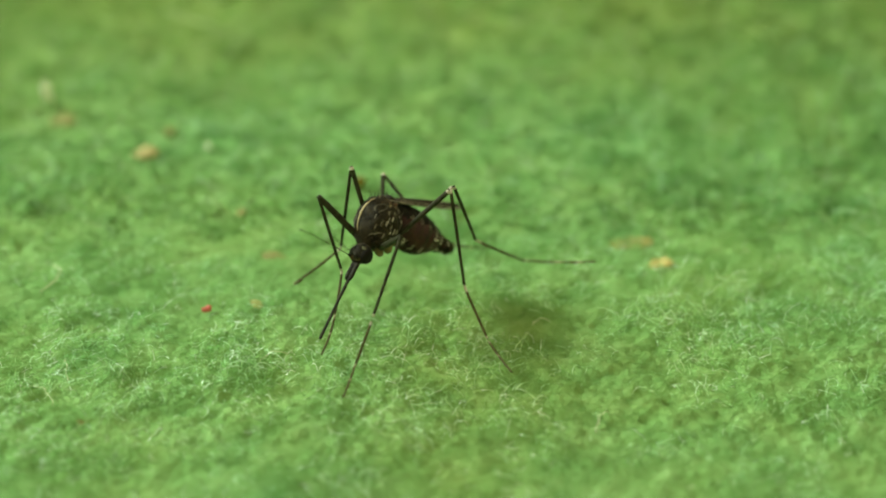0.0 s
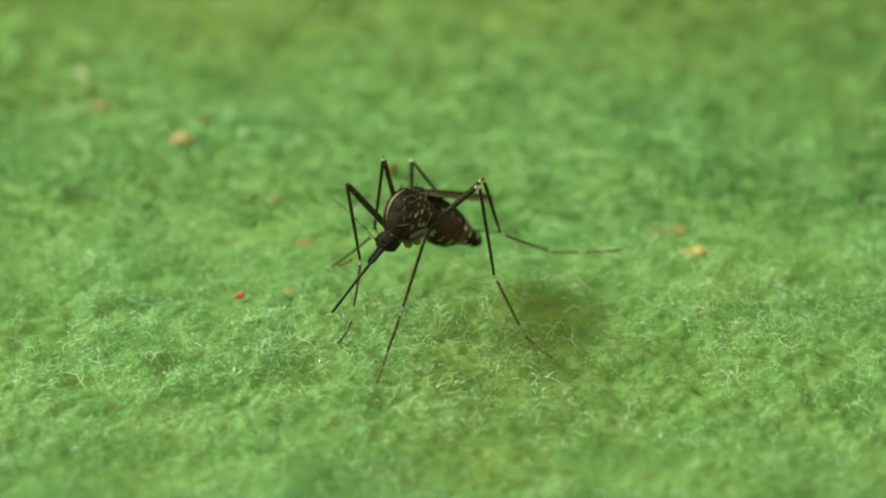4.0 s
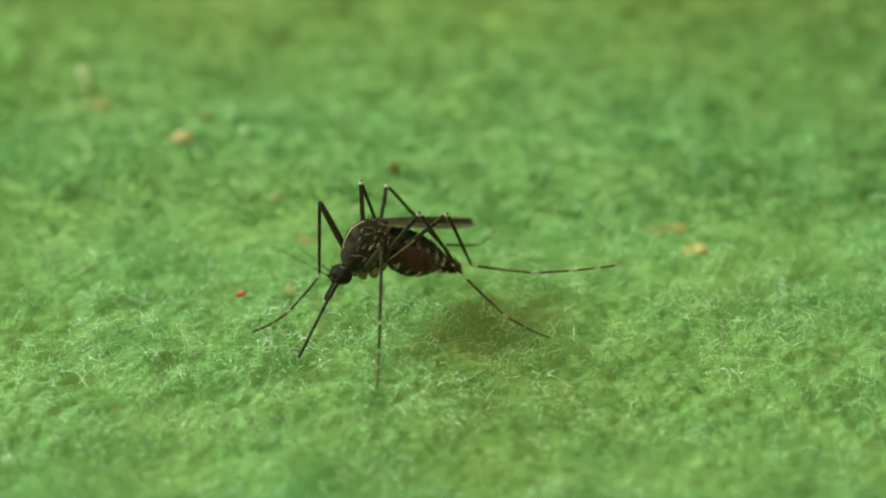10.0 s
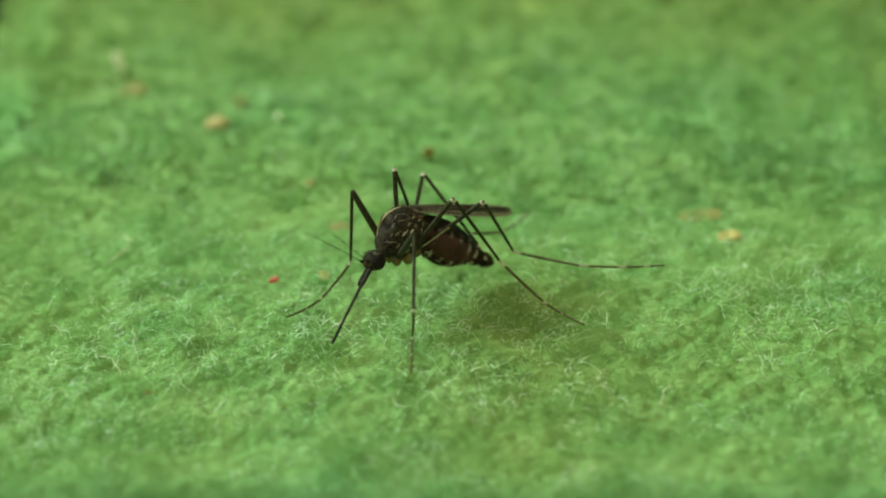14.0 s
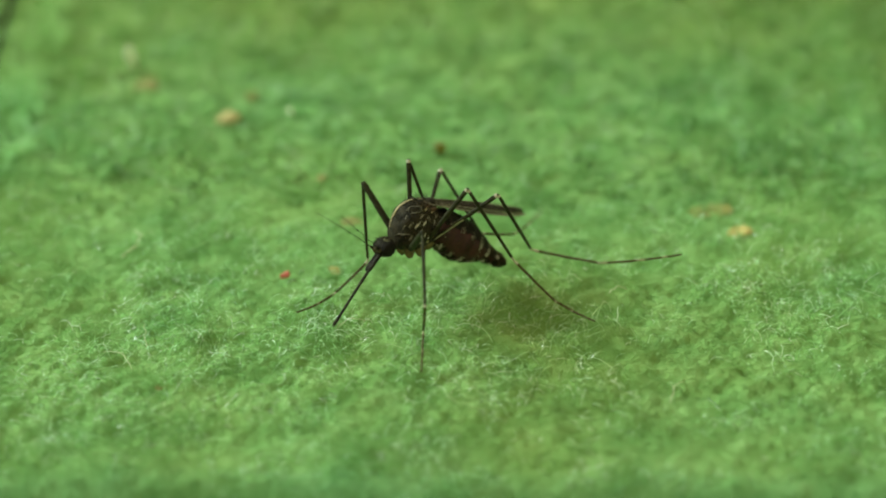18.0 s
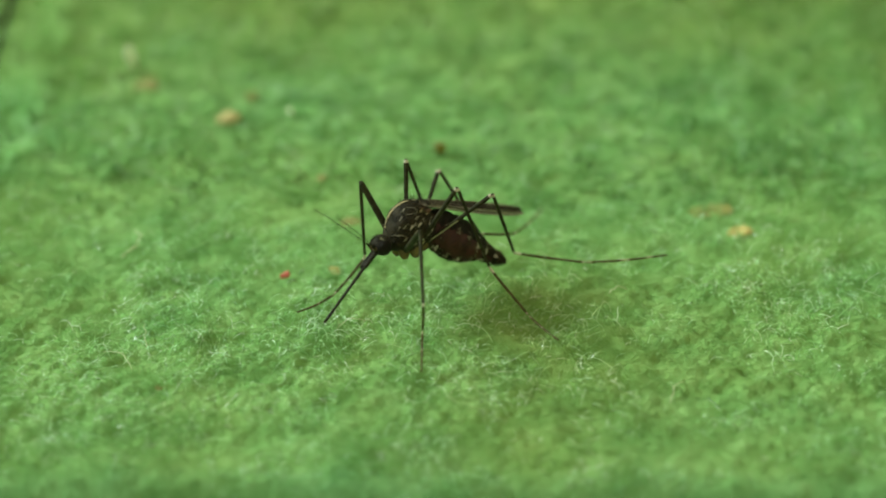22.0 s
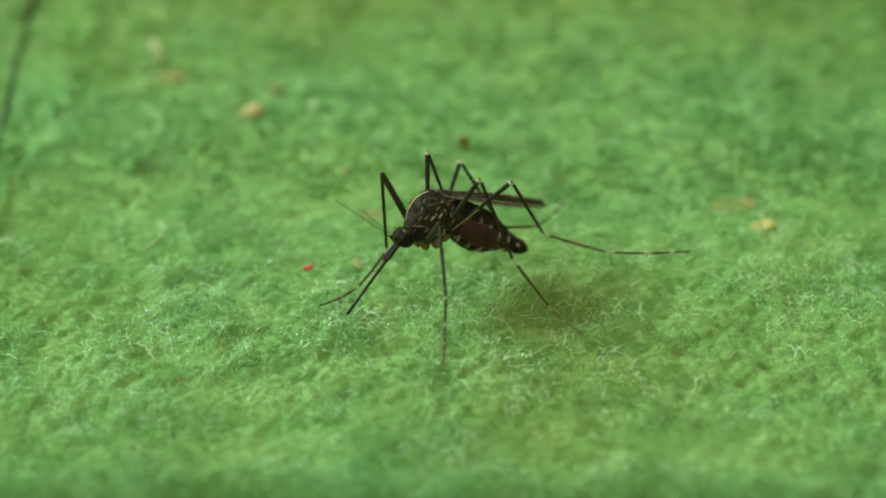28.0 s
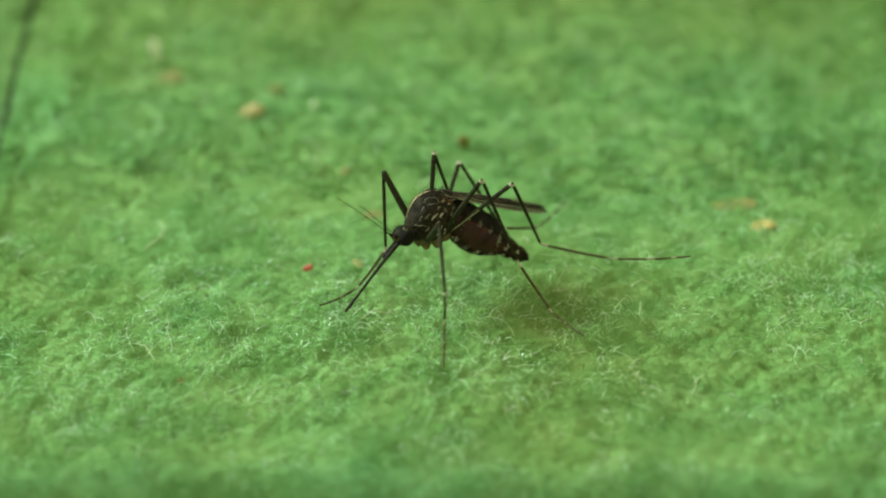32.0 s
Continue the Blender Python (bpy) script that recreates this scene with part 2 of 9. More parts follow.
def loft(rings, seg=14, bm=None, paint=None):
    """Skin over rings (centre, half-width vector u, half-height vector v), in mm; paint(i, j) gives a face's slot."""
    bm = bm or bmesh.new()
    rows = []
    for c, u, v in rings:
        c, u, v = Vector(c), Vector(u), Vector(v)
        rows.append([bm.verts.new((c + u * math.cos(a) + v * math.sin(a)) * MM) for a in (2 * math.pi * k / seg for k in range(seg))])
    for i in range(len(rows) - 1):
        for j in range(seg):
            f = bm.faces.new((rows[i][j], rows[i][(j + 1) % seg], rows[i + 1][(j + 1) % seg], rows[i + 1][j]))
            if paint:
                f.material_index = paint(i, j)
    bm.faces.new(rows[0][::-1])
    bm.faces.new(rows[-1])
    return bm


def rod(points, radii, seg=8, bm=None, paint=None):
    """A round rod through points, in mm."""
    pts = [Vector(p) for p in points]
    rings = []
    for i, p in enumerate(pts):
        d = (pts[min(i + 1, len(pts) - 1)] - pts[max(i - 1, 0)]).normalized()
        a = d.cross(Vector((0, 0, 1)))
        a = (a if a.length > 1e-3 else d.cross(Vector((0, 1, 0)))).normalized()
        rings.append((p, a * radii[i], a.cross(d) * radii[i]))
    return loft(rings, seg, bm, paint)


def ball(rx, ry, rz, at=(0, 0, 0), seg=14, bm=None, rough=0.0):
    n = seg // 2 + 1
    rings = []
    for i in range(n + 1):
        a = math.pi * (0.02 + 0.96 * i / n)
        k = math.sin(a) * (1 + rough * random.uniform(-1, 1))
        rings.append(((at[0] + rx * math.cos(a), at[1], at[2]), (0, ry * k, 0), (0, 0, rz * k)))
    return loft(rings, seg, bm)


# ---- cloth ----
def lumps(x, y, cell, seed):
    """Smooth random lumps of the given size, from -1 to 1."""
    table = np.random.RandomState(70 + seed).uniform(-1, 1, (256, 256))
    u, v = x / cell + 100, y / cell + 100
    i, j = np.floor(u).astype(int), np.floor(v).astype(int)
    fu, fv = u - i, v - j
    fu, fv = fu * fu * (3 - 2 * fu), fv * fv * (3 - 2 * fv)
    at = lambda a, b: table[(i + a) % 256, (j + b) % 256]
    return (at(0, 0) * (1 - fu) + at(1, 0) * fu) * (1 - fv) + (at(0, 1) * (1 - fu) + at(1, 1) * fu) * fv


def cloth_height(x, y):
    """Height of the felt in mm at x, y in mm: soft lumps, and the rounded front edge."""
    h = np.zeros_like(x)
    # the nap is matted smooth towards the back
    worn = np.clip(1 - (y + 3.5) / 6, 0.15, 1)
    # and the front edge is pressed flatter
    pressed = np.clip(1 + (y + 8) / 7, 0.45, 1)
    for seed, (cell, amp) in enumerate(((7.0, 0.12), (2.6, 0.1), (1.2, 0.06), (0.6, 0.08), (0.33, 0.075), (0.19, 0.045))):
        h = h + amp * (worn if cell < 0.5 else 0.3 + 0.7 * worn) * (pressed if cell < 2 else 1) * lumps(x + 0.3 * y * (seed % 2), y - 0.3 * x * (seed % 2), cell, seed)
    front = np.clip(-12.4 - y + 0.12 * np.sin(x * 0.6) + 0.05 * np.sin(x * 1.7 + 1), 0, None)
    h = h - 0.15
    # it creeps up a little along the side wall
    near = np.clip(1.8 - (x + 16.35 + (y - 9.9) * 0.1157), 0, 1.8)
    h = h + 0.01 * near * near
    # and lies in a low ridge on the far side
    h = h + 0.22 * np.exp(-((x - 12.3) / 0.8) ** 2) * np.clip((y - 3) / 4, 0, 1)
    return h - np.minimum(front * front * 0.7, 1.5 + 0 * front)


def make_cloth():
    xs = np.concatenate([np.arange(-110, -45, 2.5), np.arange(-45, -17, 0.5), np.arange(-17, 17, 0.075), np.arange(17, 45, 0.5), np.arange(45, 110.1, 2.5)])
    ys = np.concatenate([np.arange(-100, -15.4, 1.5), np.arange(-15.4, 3, 0.075), np.arange(3, 22, 0.25), np.arange(22, 60, 1.0), np.arange(60, 110.1, 2.5)])
    gx, gy = np.meshgrid(xs, ys)
    gz = cloth_height(gx, gy)
    v = np.stack([gx, gy, gz], -1).reshape(-1, 3) * MM
    n, k = len(xs), len(ys)
    i = (np.arange(k - 1)[:, None] * n + np.arange(n - 1)[None]).ravel()
    f = np.stack([i, i + 1, i + n + 1, i + n], 1)
    me = bpy.data.meshes.new("felt_cloth")
    me.from_pydata(v.tolist(), [], f.tolist())
    me.materials.append(FELT)
    me.polygons.foreach_set("use_smooth", [True] * len(me.polygons))
    return tagged(new("ground", me), "green wool felt cloth with a fuzzy napped surface", "cloth", kind="structure")


def make_nap_fibres(count, box, length, width, sides, seed, lift, twist, jitter=0.2, steps=6, mat_thin=0.0):
    """Curled loose fibres standing out of the felt, as (vertices, faces) in metres."""
    rng = np.random.RandomState(seed)
    x0, y0, x1, y1 = box
    px, py = rng.uniform(x0, x1, count), rng.uniform(y0, y1, count)
    # the front and back growth run into each other without a line
    edge = (y1 - py) / 2.5 if y1 < 10 else (py - y0) / 2.5
    keep = rng.uniform(0, 1, count) < edge
    px, py = px[keep], py[keep]
    count = len(px)
    if mat_thin:
        # stray fibres gather in patches, most of them where the cloth is rubbed up
        keep = lumps(px, py, 1.6, 13) + 0.6 * lumps(px, py, 0.5, 14) - 0.35 + 0.6 * np.exp(-((px + 6.5) / 5) ** 2 - ((py + 6.5) / 2.6) ** 2) + 0.4 * np.exp(-((px - 8.5) / 3.2) ** 2 - ((py + 3.5) / 2.8) ** 2) + 0.5 * np.exp(-((px - 12.5) / 2.5) ** 2 - ((py + 1) / 2.5) ** 2) - 0.35 * np.exp(-((px - 1.5) / 4) ** 2 - ((py + 9) / 2) ** 2) + rng.uniform(-0.8, 0.8, count) > 0
        px, py = px[keep], py[keep]
        count = len(px)
    # thick and thin places
    tuft = (0.8 * lumps(px, py, 0.9, 11) + 0.6 * lumps(px, py, 0.45, 12)) * np.clip(1 - (py - 1) / 8, 0.35, 1)
    ln = length * rng.lognormal(0, 0.4, count) * (1 + 0.25 * tuft)
    # combed into loose swirls
    th = np.pi * (1.6 * lumps(px, py, 1.5, 21) + 0.9 * lumps(px, py, 0.7, 22)) + rng.normal(0, 0.75, count) + np.pi * (rng.uniform(0, 1, count) > 0.5)
    el = rng.normal(lift, 0.45, count) + 0.25 * tuft + 0.45 * np.clip((px - 5) / 3, 0, 1) * np.clip((py + 6) / 3, 0, 1)
    curl = rng.normal(0, twist, count)
    fall = rng.uniform(0.05, 0.5, count)
    p = np.stack([px, py, cloth_height(px, py) - (0.05 if not mat_thin else -mat_thin) + 0.16 * np.clip(tuft, -0.6, 1.5)], 1)
    rows = [p]
    dirs = []
    for s in range(steps):
        d = np.stack([np.cos(th) * np.cos(el), np.sin(th) * np.cos(el), np.sin(el)], 1)
        dirs.append(d)
        p = p + d * (ln / steps)[:, None]
        p[:, 2] = np.maximum(p[:, 2], cloth_height(p[:, 0], p[:, 1]) + 0.01)
        rows.append(p)
        th = th + curl + rng.normal(0, jitter, count)
        el = el - fall * 6 / steps + rng.normal(0, jitter * 0.75, count)
    dirs.append(dirs[-1])
    w = width * rng.uniform(0.65, 1.35, count)
    spin = rng.uniform(0, 2 * np.pi, count)
    verts, taper = [], np.linspace(1, 0.45, steps + 1)
    for s in range(steps + 1):
        d = dirs[s]
        a = np.cross(d, np.array([0.0, 0.0, 1.0]) + 0.01)
        a /= np.linalg.norm(a, axis=1, keepdims=True)
        b = np.cross(a, d)
        for k in range(sides):
            t = spin + 2 * np.pi * k / sides
            verts.append(rows[s] + (a * np.cos(t)[:, None] + b * np.sin(t)[:, None]) * (w * 0.5 * taper[s])[:, None])
    v = np.stack(verts, 1).reshape(-1, 3) * MM
    per = (steps + 1) * sides
    quads = []
    for s in range(steps):
        for k in range(sides if sides > 2 else 1):
            quads.append((s * sides + k, s * sides + (k + 1) % sides, (s + 1) * sides + (k + 1) % sides, (s + 1) * sides + k))
    f = (np.arange(count)[:, None, None] * per + np.array(quads)[None]).reshape(-1, 4)
    return v, f


def quad_mesh(name, v, f, mat):
    me = bpy.data.meshes.new(name)
    me.vertices.add(len(v))
    me.vertices.foreach_set("co", v.astype(np.float32).ravel())
    me.loops.add(f.size)
    me.loops.foreach_set("vertex_index", f.astype(np.int32).ravel())
    me.polygons.add(len(f))
    me.polygons.foreach_set("loop_start", np.arange(0, f.size, 4, dtype=np.int32))
    me.polygons.foreach_set("use_smooth", np.ones(len(f), dtype=bool))
    me.update(calc_edges=True)
    me.materials.append(mat)
    return me


make_cloth()
for box, count, length, width, sides, lift, curl, jitter, steps, seed, mat, label in (
        ((-17.5, -14.6, 16, 3.6), 120000, 0.3, 0.013, 2, 0.3, 0.6, 0.25, 4, 3, NAP, "short curled green wool fibres of the felt"),
        ((-17, -14.0, 16, 3.5), 26000, 0.28, 0.022, 2, 0.4, 0.4, 0.2, 4, 7, TUFT, "loose pale green wool fibres in tufts on the felt"),
        ((-15, -13.0, 15, 2.5), 17000, 0.28, 0.0145, 3, 0.6, 0.18, 0.08, 6, 5, STRAY, "pale stray green wool fibres of the felt"),
        ((-15, -12.5, 15, 2.5), 8500, 0.35, 0.019, 3, 0.35, 0.14, 0.05, 8, 6, GLINT, "shiny pale loose wool hairs on top of the felt"),
        ((-24, 0.8, 24, 26), 36000, 0.6, 0.07, 2, 0.15, 0.75, 0.2, 4, 4, NAP, "curled green wool fibres at the back of the felt"),
        ((-22, 1.0, 22, 24), 9000, 1.0, 0.11, 2, 0.1, 0.5, 0.2, 6, 18, STRAND, "thick matted wool strands at the back of the felt"),
        ((-16.1, 2.0, -14.4, 16), 1500, 0.7, 0.05, 2, 1.35, 0.2, 0.1, 6, 9, TUFT, "upright wool strands rising along the foot of the tank wall")):
    v, f = make_nap_fibres(count, box, length, width, sides, seed, lift, curl, jitter, steps, 0.14 if mat is GLINT else 0.08 if mat is STRAY else 0.05 if mat is TUFT else 0.0)
    tagged(new("felt_fuzz", quad_mesh("felt_fuzz", v, f, mat)), label, "fibres", kind="stuff")


# ---- the tank round the cloth ----
def slab(x0, y0, z0, x1, y1, z1, bm=None, bevel=0.0):
    bm = bm or bmesh.new()
    r = bmesh.ops.create_cube(bm, size=1.0)
    for q in r["verts"]:
        q.co = Vector(((x0 + x1) / 2 + q.co.x * (x1 - x0), (y0 + y1) / 2 + q.co.y * (y1 - y0), (z0 + z1) / 2 + q.co.z * (z1 - z0))) * MM
    if bevel:
        bmesh.ops.bevel(bm, geom=bm.edges[:], offset=bevel * MM, segments=2, affect="EDGES")
    return bm


table = new("table", mesh_of(slab(-160, -150, -20, 160, 160, -2.9, bevel=2.0), "table", TABLE, smooth=False))
tagged(table, "brown wooden table under the felt", "table", kind="structure")
wall_pose = pose(-0.01635, 0.0099, 0, 0, 0, 6.6)
tank_wall = new("tank_wall", mesh_of(slab(-1.0, -24, -0.3, 0, 50, 1.5, bevel=0.15), "tank_wall", ACRYLIC, smooth=False))
tank_wall.matrix_basis = wall_pose
tank_wall.visible_shadow = False
tagged(tank_wall, "low clear acrylic side wall standing on the felt", "tank wall", kind="structure")
part("dark_seam", rod([(-0.85, -24, 0.1), (-0.3, -6, 0.36), (-0.05, 0, 0.42), (0.25, 5, 0.46), (1.5, 50, 0.55)], [0.05, 0.06, 0.085, 0.12, 0.26], 8), DARK, tank_wall, "dark glue seam along the foot")


# ---- crumbs and lint on the cloth ----
def crumb(name, x, y, sx, sy, sz, mat, label, turn=0.0, up=0.12):
    random.seed(int(abs(x * 100 + y * 10)))
    bm = ball(sx, sy, sz, seg=10, rough=0.22)
    for q in bm.verts:
        q.co += Vector(noise.noise_vector(q.co * 3500)) * 0.22 * min(sx, sy) * MM
    ob = new(name, mesh_of(bm, name, mat, smooth=False))
    ys = y
    for k in range(4):
        z = float(cloth_height(np.array([x]), np.array([ys]))[0]) + sz * 0.7 + up
        ys = y - z * 1.7
    ob.matrix_basis = pose(x * MM, ys * MM, z * MM, 10, -8, turn)
    return tagged(ob, label, "speck", "crumbs and flakes on the felt")


crumb("red_speck", -5.84, -2.62, 0.17, 0.1, 0.1, RED, "tiny bright red speck lying on the green felt", 25)
crumb("tan_crumb", -8.43, 7.07, 0.42, 0.28, 0.15, TAN, "pale tan crumb lying on the green felt", up=0.02)
crumb("white_fleck", -6.44, 7.55, 0.1, 0.1, 0.12, WHITE, "tiny white fleck caught in the felt")
crumb("yellow_crumb", 7.39, -0.1, 0.38, 0.24, 0.07, YELLOW, "pale yellow crumb half sunk in the green felt", up=-0.01)
crumb("orange_flake", 6.5, 1.1, 0.8, 0.3, 0.04, FLAKE, "thin orange flake half sunk in the felt", up=0.01)
crumb("brown_crumb", -1.57, 5.09, 0.2, 0.17, 0.2, BROWN, "small dark brown crumb on the green felt")
crumb("rusty_crumb", -11.33, 9.35, 0.45, 0.35, 0.12, OLIVE, "rusty brown flake sunk in the felt", up=-0.02)
crumb("rusty_crumb", -7.77, 8.6, 0.2, 0.2, 0.12, OLIVE, "small rusty crumb in the felt", up=0.03)
crumb("pale_fleck", -11.96, 11.33, 0.17, 0.16, 0.5, WHITE, "upright pale fleck caught in the felt")
crumb("rusty_flake", -4.25, 0.2, 0.5, 0.32, 0.05, OLIVE, "flat rusty flake between the fibres", up=-0.07)
crumb("brown_flake", -8.72, -8.35, 0.24, 0.14, 0.05, OLIVE, "small pinkish brown flake between the fibres", 20, up=0.05)
crumb("beige_flake", -4.62, -2.5, 0.36, 0.24, 0.04, FLAKE, "flat beige flake between the fibres", up=-0.07)
crumb("tan_crumb", -5.17, 3.15, 0.17, 0.17, 0.06, OLIVE, "small tan crumb sunk in the felt", up=0.02)


# loose pale hairs lying on the cloth
def lint(name, x, y, turn, length, bend, radius, label):
    pts = []
    for k in range(13):
        a = bend * (k / 12 - 0.5)
        pts.append((length * (k / 12 - 0.5), bend * length * 0.3 * math.cos(a * 2) + 0.03 * math.sin(k * 1.3), 0.16 * math.sin(k / 12 * math.pi)))
    ob = new(name, mesh_of(rod(pts, [radius] * 13, 6), name, LINT))
    z = float(cloth_height(np.array([x]), np.array([y]))[0])
    ob.matrix_basis = pose(x * MM, y * MM, (z + 0.12) * MM, 0, 0, turn)
    return tagged(ob, label, "lint", "loose hairs on the felt")


lint("lint_hair", -10.80, -0.79, 83, 1.59, -1.2, 0.02, "curved pale hair lying on the green felt")
lint("lint_hair", -10.21, -7.37, -46, 1.3, 1.0, 0.010, "curved pale hair lying on the green felt")
lint("lint_hair", -9.65, -5.91, -80, 1.32, 0.5, 0.011, "curved pale hair lying on the green felt")
lint("lint_hair", -3.74, -5.42, 30, 0.88, 0.9, 0.014, "curved pale hair lying on the green felt")
lint("lint_hair", 3.69, -3.51, 17, 0.54, 0.6, 0.016, "curved pale hair lying on the green felt")
lint("lint_hair", 5.23, -8.47, 70, 1.15, 0.8, 0.014, "curved pale hair lying on the green felt")


# ---- the mosquito ----
mosquito = new("mosquito")
mosquito.empty_display_size = 0.001
tagged(mosquito, "blood-filled dark mosquito with pale-banded legs standing on felt", "mosquito")
PARTS, LEGS = {}, {}


THORAX = ((0.76, 0.1, -0.22, -0.42), (0.71, 0.26, -0.02, -0.56), (0.58, 0.41, 0.26, -0.64), (0.38, 0.53, 0.5, -0.72), (0.14, 0.58, 0.63, -0.77), (-0.12, 0.58, 0.66, -0.77), (-0.36, 0.53, 0.6, -0.74), (-0.56, 0.44, 0.45, -0.64), (-0.7, 0.32, 0.26, -0.5), (-0.78, 0.18, 0.08, -0.34))


def build_thorax():
    rings = []
    for x, w, top, low in THORAX:
        rings.append(((x, 0, (top + low) / 2), (0, w, 0), (0, 0, (top - low) / 2)))
    bm = loft(rings, 28)
    bmesh.ops.subdivide_edges(bm, edges=bm.edges[:], cuts=1, use_grid_fill=True, smooth=0.6)
    for q in bm.verts:
        q.co += q.co.normalized() * MM * (0.06 * noise.noise(q.co * 3200) + 0.035 * noise.noise(q.co * 8500))
    thorax = part("thorax", bm, BROWN_CUTICLE, mosquito, "dark brown thorax with golden lines")
    return thorax


def skin_point(x, a, out=0.0):
    """A point on the thorax: x along the body, a the angle from the top towards the left, in mm."""
    tab = THORAX[::-1]
    xs = [r[0] for r in tab]
    w, top, low = (float(np.interp(x, xs, [r[k] for r in tab])) for k in (1, 2, 3))
    return Vector((x, (w + out) * math.sin(a), (top + low) / 2 + ((top - low) / 2 + out) * math.cos(a)))


def flakes(spots, size, seed, bm=None):
    """Small flat overlapping scales; spots: (place, normal, along) in mm."""
    random.seed(seed)
    bm = bm or bmesh.new()
    for c, n, t in spots:
        t = (t + Vector((random.uniform(-0.4, 0.4), random.uniform(-0.4, 0.4), random.uniform(-0.4, 0.4)))).normalized()
        s = n.cross(t).normalized()
        k = size * random.uniform(0.7, 1.4)
        tip = c + t * k * 1.1 + n * k * 0.3
        ring = [c - t * k * 0.5, c - s * k * 0.38 + n * k * 0.16, tip, c + s * k * 0.38 + n * k * 0.16]
        top = c + n * k * 0.3
        vs = [bm.verts.new(q * MM) for q in ring]
        vt, vb = bm.verts.new(top * MM), bm.verts.new((c - n * k * 0.3) * MM)
        for i in range(4):
            bm.faces.new((vs[i], vs[(i + 1) % 4], vt))
            bm.faces.new((vs[(i + 1) % 4], vs[i], vb))
    return bm


def skin_spot(x, a):
    c = skin_point(x, a, 0.006)
    n = (skin_point(x, a, 0.1) - c).normalized()
    return c, n, (skin_point(x - 0.05, a, 0.006) - c).normalized()


thorax = build_thorax()


def stripe(stops, w, r, count, size, seed, mat, name):
    """A stripe of overlapping scales on the thorax along stops (x, angle), with ragged edges."""
    random.seed(seed)
    n = len(stops) - 1

    def run(u):
        i = min(int(u * n), n - 1)
        (xa, aa), (xb, ab) = stops[i], stops[i + 1]
        return xa + (xb - xa) * (u * n - i), aa + (ab - aa) * (u * n - i)

    k = max(5, 3 * n)
    bm = rod([skin_point(*run(i / k), 0.0) for i in range(k + 1)], [0.006 + r * math.sin(math.pi * (i + 0.7) / (k + 1.4)) for i in range(k + 1)], 6)
    spots = []
    for i in range(count):
        x, a = run(random.random())
        spots.append(skin_spot(x + random.gauss(0, w * 0.4), a + random.gauss(0, w)))
    part(name, flakes(spots, size, seed, bm), mat, thorax)


